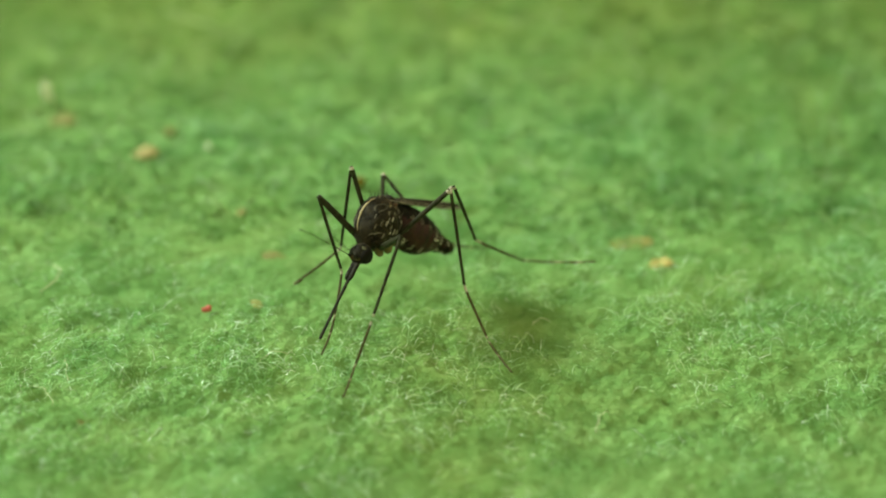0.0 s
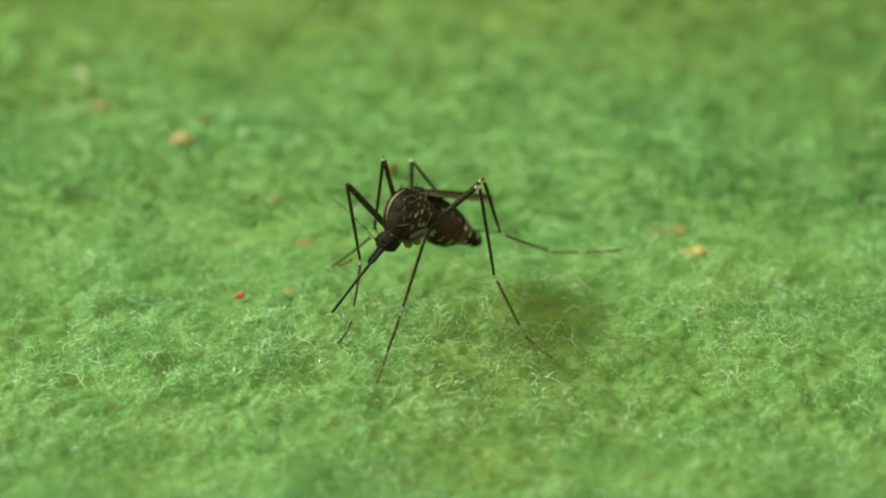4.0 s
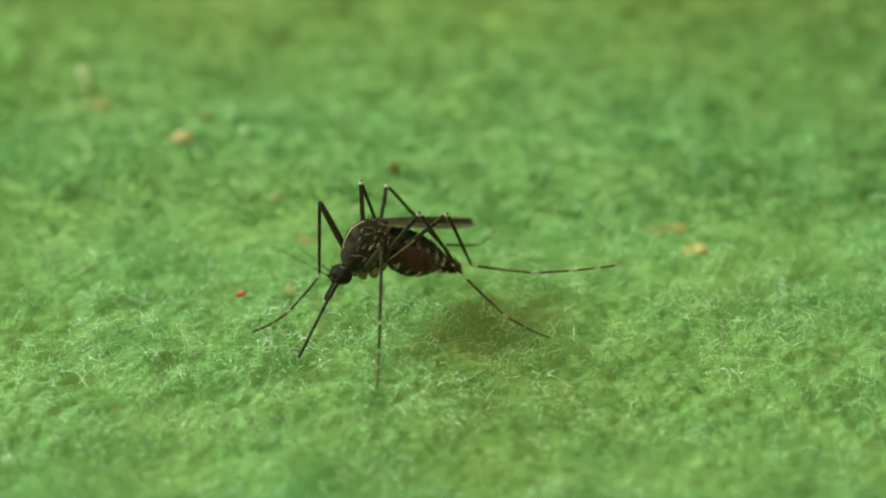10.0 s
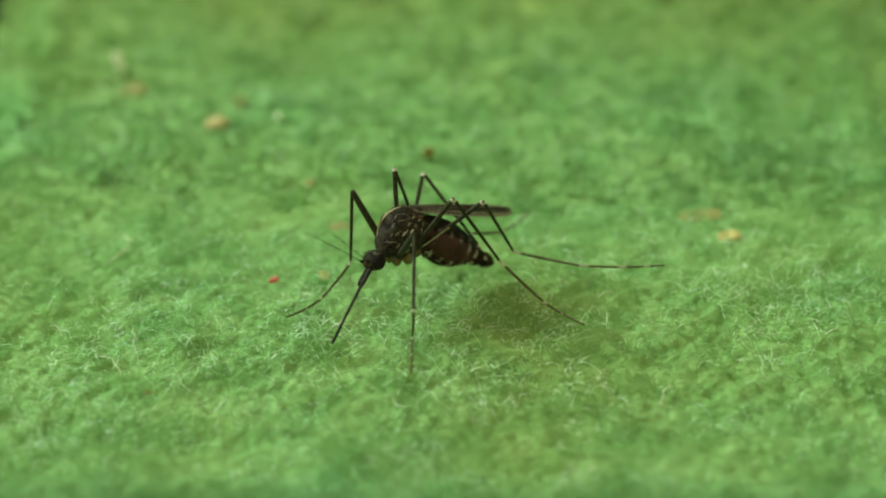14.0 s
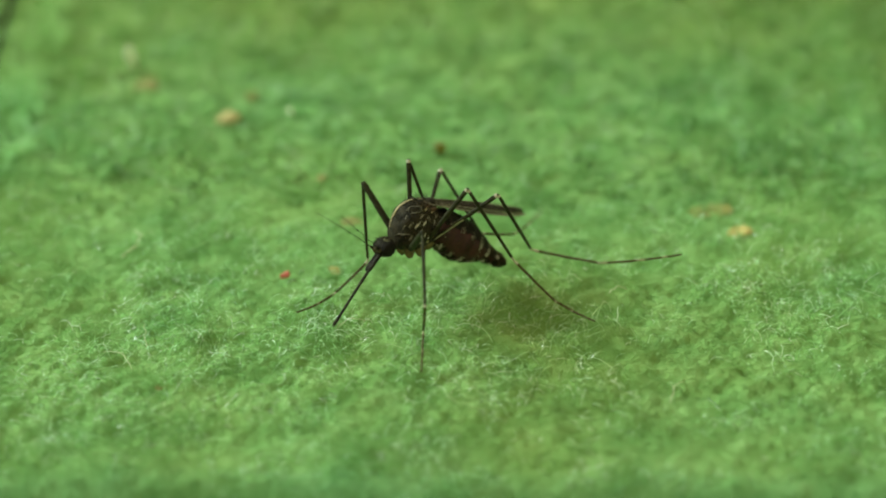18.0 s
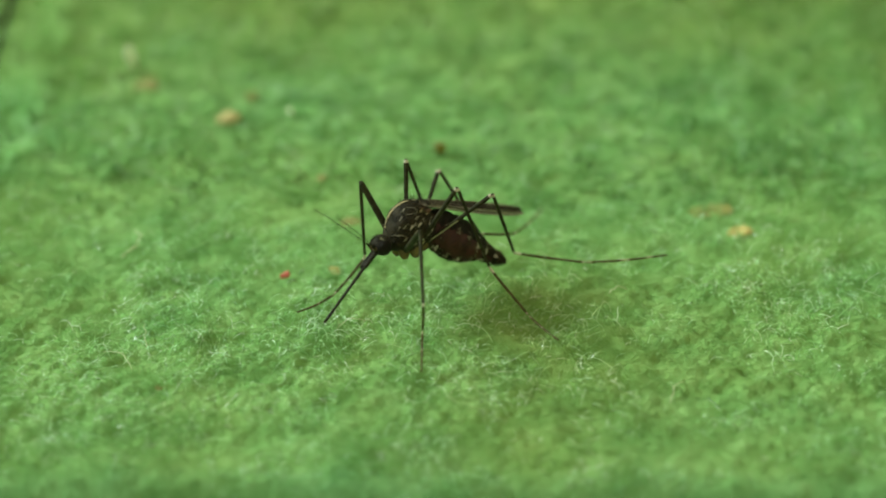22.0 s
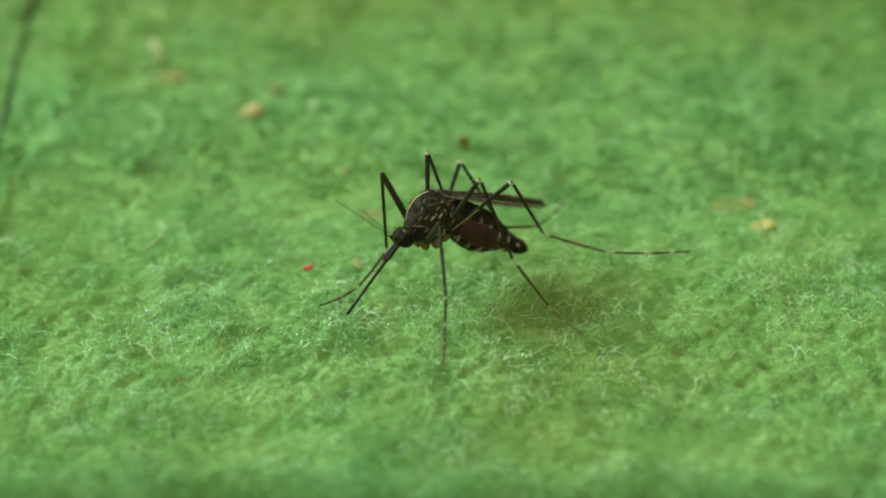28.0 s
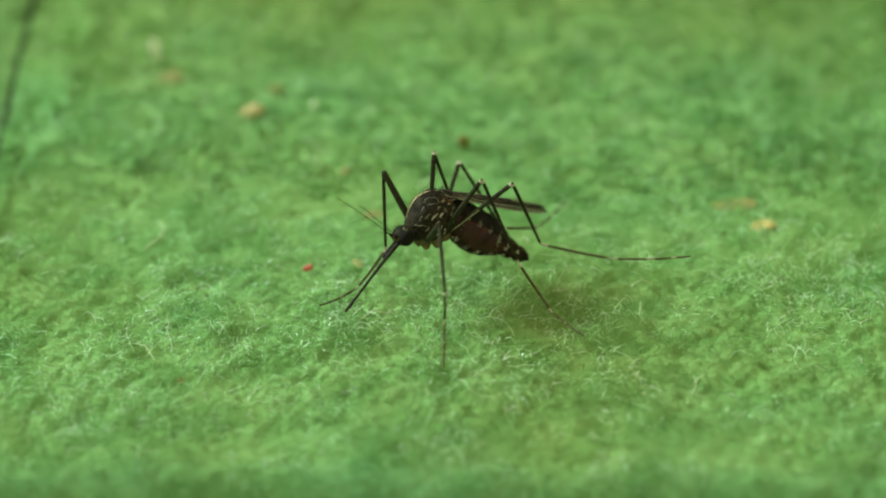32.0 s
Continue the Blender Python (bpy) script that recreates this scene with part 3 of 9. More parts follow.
# two golden lines run over the back, a pale ring stands round a dark spot on each shoulder,
# and rows of pale oblique dashes cover the flanks
stripe(((0.68, -0.62), (0.56, -0.42), (0.41, -0.25), (0.2, -0.1), (-0.06, 0.02), (-0.32, 0.08)), 0.04, 0.03, 130, 0.024, 31, GOLD_SCALE, "golden_line")
stripe(((-0.3, 0.14), (-0.5, 0.3), (-0.66, 0.36)), 0.05, 0.016, 40, 0.022, 32, GOLD_SCALE, "golden_line")
for side in (-1, 1):
    ring = []
    for k in range(13):
        a = 2 * math.pi * k / 12
        ring.append((0.1 - 0.185 * math.cos(a) + 0.05 * math.sin(a), side * (0.64 + 0.17 * math.cos(a) + 0.15 * math.sin(a))))
    stripe(ring[:5], 0.03, 0.007, 20, 0.018, 33, DULL_SCALE, "shoulder_ring")
    stripe(ring[5:10], 0.03, 0.009, 34, 0.018, 34, DULL_SCALE, "shoulder_ring")
    stripe(ring[9:13], 0.03, 0.01, 22, 0.018, 35, DULL_SCALE, "shoulder_ring")
    for k, (x, a, dx, da, r, mat) in enumerate((
            (0.51, 0.98, 0.08, 0.03, 0.014, DULL_SCALE), (0.2, 1.32, 0.085, 0.05, 0.022, PALE_SCALE), (-0.03, 1.36, 0.075, 0.06, 0.022, PALE_SCALE),
            (-0.36, 1.46, 0.04, 0.12, 0.018, PALE_SCALE), (0.36, 1.14, 0.07, 0.03, 0.01, DULL_SCALE), (-0.22, 0.84, 0.06, 0.03, 0.016, GOLD_SCALE),
            (-0.36, 1.02, 0.06, 0.05, 0.012, GOLD_SCALE), (-0.2, 1.2, 0.05, 0.05, 0.014, DULL_SCALE), (0.31, 1.95, 0.06, 0.06, 0.018, DULL_SCALE),
            (0.03, 1.84, 0.05, 0.12, 0.024, PALE_SCALE), (-0.16, 1.7, 0.05, 0.1, 0.016, DULL_SCALE), (-0.3, 1.85, 0.05, 0.1, 0.018, DULL_SCALE),
            (0.16, 2.15, 0.06, 0.05, 0.016, DULL_SCALE), (-0.1, 2.2, 0.05, 0.06, 0.018, GOLD_SCALE), (-0.5, 1.2, 0.05, 0.08, 0.012, DULL_SCALE),
            (0.12, 1.6, 0.07, 0.05, 0.012, DULL_SCALE), (-0.56, 0.72, 0.05, 0.06, 0.012, GOLD_SCALE), (0.42, 0.72, 0.06, 0.03, 0.008, DULL_SCALE),
            (0.0, 1.06, 0.08, 0.03, 0.01, DULL_SCALE), (0.44, 1.75, 0.06, 0.05, 0.012, DULL_SCALE),
            (0.2, 1.8, 0.05, 0.08, 0.022, PALE_SCALE), (-0.44, 1.75, 0.04, 0.1, 0.018, PALE_SCALE), (-0.12, 2.0, 0.05, 0.08, 0.02, PALE_SCALE))):
        stripe(((x + dx, side * (a + da)), (x - dx, side * (a - da))), 0.035, r * 1.1, 18 + int(700 * r), 0.023, 50 + k, mat, "pale_dash")
    stripe(((0.72, side * 0.75), (0.6, side * 1.3), (0.4, side * 1.62)), 0.04, 0.01, 34, 0.02, 80, DULL_SCALE, "collar_stripe")
    part("wing_root", ball(0.14, 0.07, 0.06, (-0.47, side * 0.36, 0.32), 12, rough=0.1), ROOT, thorax)
random.seed(21)
spots = [skin_spot(random.uniform(-0.72, 0.72), random.uniform(-2.4, 2.4)) for k in range(420)]
part("bronze_scale_coat", flakes(spots, 0.028, 19), OCHRE, thorax)
spots = [skin_spot(random.uniform(-0.72, 0.72), random.uniform(-2.4, 2.4)) for k in range(3000)]
part("dark_scale_coat", flakes(spots, 0.034, 9), BLACK_SCALE, thorax)
for side in (-1, 1):
    spots = [skin_spot(random.gauss(-0.45, 0.16), side * random.gauss(0.7, 0.28)) for k in range(110)]
    part("brown_scale_patch", flakes(spots, 0.03, 23), ROOT, thorax)
part("scutellum", ball(0.11, 0.26, 0.1, (-0.62, 0, 0.44), 12), BROWN_CUTICLE, thorax)
part("neck", rod([(0.55, 0, -0.3), (0.8, 0, -0.5)], [0.17, 0.12], 12), BROWN_CUTICLE, thorax)
# short bristles along the back
bm = bmesh.new()
random.seed(5)
for k in range(90):
    x, a = random.uniform(-0.78, 0.05), random.uniform(-1.3, 0.9)
    c = skin_point(x, a)
    n = (skin_point(x, a, 0.1) - c).normalized() + Vector((-0.5, random.uniform(-0.3, 0.3), 0.1))
    rod([c, c + n * random.uniform(0.1, 0.26)], [0.007, 0.002], 4, bm)
part("bristle_coat", bm, BLACK_SCALE, thorax)

# abdomen: its x runs from the waist to the tip
bm = bmesh.new()
ABD = ((0.0, 0.26, 0.34, -0.24), (0.28, 0.42, 0.46, -0.5), (0.62, 0.5, 0.5, -0.66), (1.05, 0.54, 0.51, -0.7), (1.45, 0.5, 0.44, -0.62), (1.76, 0.41, 0.34, -0.46), (1.98, 0.32, 0.25, -0.32), (2.25, 0.28, 0.17, -0.27), (2.55, 0.25, 0.15, -0.23), (2.72, 0.2, 0.11, -0.18), (2.8, 0.11, 0.05, -0.1))


def abd_ring(x, out=0.0):
    xs = [r[0] for r in ABD]
    w, top, low = (float(np.interp(x, xs, [r[k] for r in ABD])) for k in (1, 2, 3))
    seam = 0.03 * abs(math.sin(x / 0.34 * math.pi)) - 0.012
    return (x, 0, (top + low) / 2), (0, w + out + seam, 0), (0, 0, (top - low) / 2 + out + seam)


abdomen = part("abdomen", loft([abd_ring(2.8 * k / 50) for k in range(51)], 26), BLOOD, mosquito, "swollen dark red abdomen with black plates")
PARTS["abdomen"] = abdomen


def plate(xa, xb, mid, spread, seed):
    """A curved dark plate on one ring of the abdomen, centred on the angle mid."""
    bm = bmesh.new()
    rows = []
    for i in range(6):
        c, u, w = (Vector(q) for q in abd_ring(xa + (xb - xa) * i / 5, 0.016))
        rag = 1 + 0.05 * math.sin(i * 2.1 + seed) + 0.04 * math.sin(i * 3.7 + 2 * seed)
        rows.append([bm.verts.new((c + u * math.sin(a) + w * math.cos(a)) * MM) for a in (mid + spread * (-1 + 2 * j / 14) * rag for j in range(15))])
    for i in range(5):
        for j in range(14):
            bm.faces.new((rows[i][j], rows[i][j + 1], rows[i + 1][j + 1], rows[i + 1][j]))
    bmesh.ops.solidify(bm, geom=bm.faces[:], thickness=0.012 * MM)
    return bm


def belly_spots(xa, xb, mid, wide, count):
    spots = []
    for i in range(count):
        c, u, w = (Vector(q) for q in abd_ring(random.uniform(xa, xb), 0.014))
        a = mid + random.gauss(0, wide)
        n = (u.normalized() * math.sin(a) + w.normalized() * math.cos(a)).normalized()
        spots.append((c + u * math.sin(a) + w * math.cos(a), n, Vector((1, 0, 0))))
    return spots


for k in range(7):
    xa, xb = 0.02 + 0.375 * k, 0.02 + 0.375 * k + (0.36 if k < 6 else 0.53)
    spread = (1.3, 1.16, 1.08, 1.1, 1.25, 1.65, 2.7)[k]
    part("back_plate", plate(xa, xb, 0, spread, k), BROWN_CUTICLE if k > 4 else BLACK_SCALE, abdomen)
    if k < 6:
        part("belly_plate", plate(xa + 0.02, xb - 0.03, math.pi, (1.2, 0.85, 0.72, 0.7, 0.85, 1.2)[k], k + 9), BROWN_CUTICLE, abdomen)
    random.seed(40 + k)
    for side in (-1, 1):
        part("pale_spot", flakes(belly_spots(xa, xa + 0.12, side * (spread - 0.02), 0.1, 20), 0.03, 6), DULL_SCALE if k < 5 else PALE_SCALE, abdomen)
        if k < 6:
            part("pale_spot", flakes(belly_spots(xa + 0.05, xa + 0.2, side * 2.5, 0.16, 26), 0.04, 16), PALE_SCALE if k % 2 else DULL_SCALE, abdomen)
    if k > 3:
        for side in (-1, 1):
            part("pale_spot", flakes(belly_spots(xa + 0.02, xa + 0.14, side * 1.25, 0.16, 22), 0.03, 46), PALE_SCALE, abdomen)
    part("belly_scale_coat", flakes(belly_spots(xa, xb, math.pi, 0.55, 60), 0.038, 7), (BLACK_SCALE, DULL_SCALE, BROWN_CUTICLE)[k % 3], abdomen)
    part("dark_scale_coat", flakes(belly_spots(xa, xb, 0, 0.62, 90), 0.034, 27), OCHRE if k > 4 else BLACK_SCALE, abdomen)
    part("side_scale_coat", flakes(belly_spots(xa, xb, 1.6, 0.4, 44), 0.022, 37), BROWN_CUTICLE, abdomen)
part("tail_lobe", ball(0.1, 0.09, 0.07, (2.8, 0, -0.04), 10), BROWN_CUTICLE, abdomen)


# wings: x runs from the hinge to the tip
def wing_edge(x):
    """Front and back edge of the wing at x, in mm."""
    u = x / 3.75
    half = 0.34 * math.sin(min(1, u * 1.25 + 0.08) * math.pi / 2) ** 0.8 * math.sqrt(max(0, 1 - u ** 5))
    return half * 0.75, -half * 1.1


for side, key in ((1, "wing_left"), (-1, "wing_right")):
    bm = bmesh.new()
    rows = []
    for i in range(31):
        x = 3.75 * i / 30
        fr, bk = wing_edge(x)
        rows.append([bm.verts.new(Vector((x, side * (fr + (bk - fr) * j / 8), 0.035 * math.sin(j * 1.6) * (1 - i / 34))) * MM) for j in range(9)])
    for i in range(30):
        for j in range(8):
            bm.faces.new((rows[i][j], rows[i][j + 1], rows[i + 1][j + 1], rows[i + 1][j]))
    bmesh.ops.solidify(bm, geom=bm.faces[:], thickness=0.008 * MM)
    wing = part("wing", bm, MEMBRANE, mosquito, "smoky narrow folded wing")
    PARTS[key] = wing
    for j, (a, xe) in enumerate(((0.0, 3.7), (0.13, 3.2), (0.3, 3.6), (0.45, 3.65), (0.62, 3.4), (0.8, 2.7), (1.0, 3.72))):
        pts = []
        for i in range(12):
            x = xe * i / 11
            fr, bk = wing_edge(x)
            b = a if a in (0.0, 1.0) else 0.35 + (a - 0.35) * min(1, 0.15 + i / 9)
            pts.append((x, side * (fr + (bk - fr) * b), 0.02))
        # two veins are pale: the sheen along the wing painted as their colour
        part("vein", rod(pts, [0.022 - 0.0009 * i for i in range(12)], 5), DULL_SCALE if a in (0.62, 1.0) else VEIN, wing)

# head: x runs along the proboscis
head = part("head", ball(0.29, 0.31, 0.29, seg=20), BLACK_SCALE, mosquito, "black rounded head")
PARTS["head"] = head
for side in (-1, 1):
    part("eye", ball(0.23, 0.14, 0.23, (0.04, side * 0.2, 0.0), 18), EYE, head, "large black compound eye")
    part("palp", rod([(0.2, side * 0.09, 0.03), (0.5, side * 0.07, 0.045), (0.74, side * 0.07, 0.05), (0.86, side * 0.06, 0.045)], [0.055, 0.06, 0.066, 0.04], 8), BLACK_SCALE, head)
    stem = [Vector((0.22, side * 0.12, 0.22)) + Vector((0.06, side * 0.24, 0.96)).normalized() * 2.0 * k / 13 + Vector((0.1, 0, -0.05)) * (k / 13) ** 2 for k in range(14)]
    bm = rod(stem, [0.05] + [0.009 - 0.0004 * k for k in range(13)], 6)
    random.seed(11 + side)
    for k in range(1, 13):
        for h in range(5):
            d = Vector((random.uniform(-1, 1), random.uniform(-1, 1), random.uniform(-1, 1))).normalized() + Vector((0.5, side * 0.3, 0.7))
            rod([stem[k], stem[k] + d * random.uniform(0.12, 0.22)], [0.002, 0.001], 3, bm)
    part("antenna", bm, BROWN_CUTICLE, head, "thin feathered antenna")
random.seed(77)
for count, size, mat, seed in ((150, 0.034, BROWN_CUTICLE, 12), (46, 0.03, OCHRE, 14), (34, 0.026, DULL_SCALE, 15)):
    spots = []
    for k in range(count):
        d = Vector((random.uniform(-1, 0.75), random.gauss(0, 0.5), random.uniform(0.1, 1))).normalized()
        spots.append((Vector((d.x * 0.29, d.y * 0.31, d.z * 0.29)), d, Vector((1, 0, 0.3))))
    part("nape_scale_coat", flakes(spots, size, seed), mat, head)
for side in (-1, 1):
    spots = []
    for k in range(24):
        a = random.uniform(0.5, 1.5)
        d = Vector((-0.34 + random.gauss(0, 0.09), side * math.sin(a), math.cos(a))).normalized()
        spots.append((Vector((d.x * 0.29, d.y * 0.31, d.z * 0.3)), d, Vector((1, 0, 0.3))))
    part("pale_rim", flakes(spots, 0.026, 13), BAND_SCALE, head)
    part("antenna_base", ball(0.07, 0.08, 0.08, (0.22, side * 0.1, 0.16), 12, rough=0.1), OCHRE, head)
# upright bristles between the eyes
bm = bmesh.new()
for k in range(26):
    d = Vector((random.uniform(-0.6, 0.7), random.uniform(-0.6, 0.6), 0.8)).normalized()
    rod([d * 0.28, d * random.uniform(0.36, 0.44) + Vector((0.05, 0, 0))], [0.008, 0.002], 4, bm)
part("bristle_coat", bm, BLACK_SCALE, head)
part("proboscis", rod([(0.25, 0, 0), (0.8, 0, 0.015), (1.5, 0, 0.012), (2.3, 0, 0.0), (2.53, 0, 0), (2.66, 0, 0), (2.7, 0, 0)], [0.075, 0.048, 0.042, 0.04, 0.048, 0.04, 0.012], 10), BLACK_SCALE, head, "long straight black proboscis")


def limb(name, length, r0, r1, bands, parent, bow=0.0, under=0.0, label="", coat=None):
    """One piece of a leg along x; bands: (from, to) shares of the length with pale scales."""
    n = 28
    pts, rad = [], []
    for i in range(n + 1):
        u = i / n
        swell = 1 + 0.12 * math.sin(u * math.pi)
        end = min(1.0, 0.8 + 4 * u, 0.85 + 4 * (1 - u))
        pts.append((length * u, 0, bow * math.sin(u * math.pi)))
        rad.append((r0 + (r1 - r0) * u) * swell * end)
    bm = rod(pts, rad, 12, paint=lambda i, j: 1 if any(a <= (i + 0.5) / n <= b for a, b in bands) else 2 if (i + 0.5) / n < under and j in (0, 11) else 0)
    return part(name, bm, [coat or LEG_SCALE, BAND_SCALE if coat and name == "tarsus_tip" else PALE_SCALE, KHAKI], parent, label)


LENGTHS = {"F": (2.12, 2.28, 1.33, 1.33), "M": (2.42, 2.85, 1.74, 1.46), "H": (2.4, 2.7, 2.08, 2.3)}
HIPS = {"F": (0.34, 0.2, -0.66), "M": (0.02, 0.24, -0.7), "H": (-0.28, 0.22, -0.64)}
KIND = {"F": "fore_leg", "M": "middle_leg", "H": "hind_leg"}
for pair in "FMH":
    a, b, c, d = LENGTHS[pair]
    hx, hy, hz = HIPS[pair]
    for flank, s in (("L", 1), ("R", -1)):
        part("coxa", ball(0.18, 0.13, 0.24, (hx + 0.03, hy * s, hz + 0.01), 12, rough=0.12), OCHRE, thorax)
        thigh = limb(KIND[pair], a, 0.088 if pair == "F" else 0.054 if pair == "M" else 0.034, 0.08 if pair == "F" else 0.064, () if pair == "F" else ((0.958, 1.0),), mosquito, 0.0, 0.5 if pair == "H" and s == 1 else 0.0, "black thigh, shin and foot with pale bands")
        shin = limb("tibia", b, 0.047, 0.038, ((0.975, 1.0),) if pair == "F" else ((0.0, 0.03), (0.97, 1.0)), thigh)
        foot = limb("tarsus", c, 0.037, 0.031, ((0.0, 0.11 if pair != "F" else 0.06), (0.955, 1.0)), thigh, -0.02, coat=FOOT_SCALE)
        toe = limb("tarsus_tip", d, 0.031, 0.025, ((0.0, 0.06), (0.42, 0.48)) if pair != "H" else ((0.0, 0.08), (0.43, 0.53), (0.74, 0.82)), thigh, -0.05, coat=FOOT_SCALE)
        LEGS[pair + flank] = (thigh, shin, foot, toe)


# <keys>
def motions():
    """Keys all that moves: the body, its head, abdomen, wings and the pieces of the six legs."""
    walk(mosquito, [
        (0, pose(-0.000969, -0.002772, 0.002924, 13.00, -0.00, -126.00)),
        (0.5, pose(-0.000985, -0.002772, 0.002931, 13.00, -0.00, -126.14)),
        (1, pose(-0.000956, -0.002772, 0.002952, 13.00, -0.00, -126.29)),
        (2, pose(-0.000943, -0.002772, 0.002896, 13.00, -0.00, -126.57)),
        (2.5, pose(-0.000936, -0.002772, 0.002896, 13.00, -0.00, -126.71)),
        (3, pose(-0.000954, -0.002772, 0.002896, 13.00, -0.00, -126.86)),
        (3.5, pose(-0.000947, -0.002772, 0.002896, 13.00, -0.00, -127.00)),
        (5.5, pose(-0.001756, -0.003372, 0.002501, 13.00, -0.00, -138.00)),
        (6, pose(-0.001902, -0.003572, 0.002669, 13.00, -0.00, -142.00)),
        (6.5, pose(-0.001920, -0.003588, 0.002675, 13.00, -0.00, -142.33)),
        (7, pose(-0.001987, -0.003605, 0.002572, 13.00, -0.00, -142.67)),
        (7.5, pose(-0.002115, -0.003622, 0.002438, 13.00, -0.00, -143.00)),
        (8, pose(-0.002083, -0.003638, 0.002500, 13.00, -0.00, -143.33)),
        (8.5, pose(-0.002102, -0.003655, 0.002536, 13.00, -0.00, -143.67)),
        (9, pose(-0.002097, -0.003672, 0.002459, 13.00, -0.00, -144.00)),
        (9.5, pose(-0.002134, -0.003672, 0.002372, 13.00, -0.00, -144.05)),
        (10, pose(-0.002178, -0.003672, 0.002258, 13.00, -0.00, -144.10)),
        (10.5, pose(-0.002161, -0.003672, 0.002252, 13.00, -0.00, -144.15)),
        (11, pose(-0.002198, -0.003672, 0.002164, 13.00, -0.00, -144.20)),
        (11.5, pose(-0.002188, -0.003672, 0.002226, 13.00, -0.00, -144.25)),
        (12, pose(-0.002180, -0.003672, 0.002259, 13.00, -0.00, -144.30)),
        (13, pose(-0.002162, -0.003672, 0.002267, 13.00, -0.00, -144.40)),
        (13.5, pose(-0.002174, -0.003672, 0.002262, 13.00, -0.00, -144.45)),
        (14, pose(-0.002152, -0.003672, 0.002253, 13.00, -0.00, -144.50)),
        (14.5, pose(-0.002155, -0.003672, 0.002448, 13.00, -0.00, -144.55)),
        (16.5, pose(-0.002136, -0.003672, 0.002370, 13.00, -0.00, -144.75)),
        (17, pose(-0.002130, -0.003672, 0.002387, 13.00, -0.00, -144.80)),
        (17.5, pose(-0.002125, -0.003672, 0.002375, 13.00, -0.00, -144.85)),
        (18, pose(-0.002096, -0.003672, 0.002363, 13.00, -0.00, -144.90)),
        (18.5, pose(-0.002115, -0.003672, 0.002322, 13.00, -0.00, -144.95)),
        (19, pose(-0.002110, -0.003672, 0.002310, 13.00, -0.00, -145.00)),
        (19.5, pose(-0.002122, -0.003672, 0.002325, 13.00, -0.00, -145.04)),
        (20, pose(-0.002182, -0.003672, 0.002366, 13.00, -0.00, -145.08)),
        (21, pose(-0.002206, -0.003672, 0.002339, 13.00, -0.00, -145.15)),
        (21.5, pose(-0.002230, -0.003672, 0.002343, 13.00, -0.00, -145.19)),
        (22, pose(-0.002232, -0.003672, 0.002319, 13.00, -0.00, -145.23)),
        (22.5, pose(-0.002232, -0.003672, 0.002350, 13.00, -0.00, -145.27)),
        (23, pose(-0.002236, -0.003672, 0.002327, 13.00, -0.00, -145.31)),
        (23.5, pose(-0.002235, -0.003672, 0.002360, 13.00, -0.00, -145.35)),
        (24, pose(-0.002255, -0.003672, 0.002339, 13.00, -0.00, -145.38)),
        (25, pose(-0.002216, -0.003672, 0.002341, 13.00, -0.00, -145.46)),
        (25.5, pose(-0.002217, -0.003672, 0.002400, 13.00, -0.00, -145.50)),
        (27.5, pose(-0.002268, -0.003672, 0.002415, 13.00, -0.00, -145.65)),
        (28, pose(-0.002270, -0.003672, 0.002392, 13.00, -0.00, -145.69)),
        (28.5, pose(-0.002270, -0.003672, 0.002387, 13.00, -0.00, -145.73)),
        (29.2, pose(-0.002269, -0.003672, 0.002408, 13.00, -0.00, -145.78)),
        (31.5, pose(-0.002270, -0.003672, 0.002387, 13.00, -0.00, -145.96)),
        (32, pose(-0.002246, -0.003672, 0.002412, 13.00, -0.00, -146.00))])
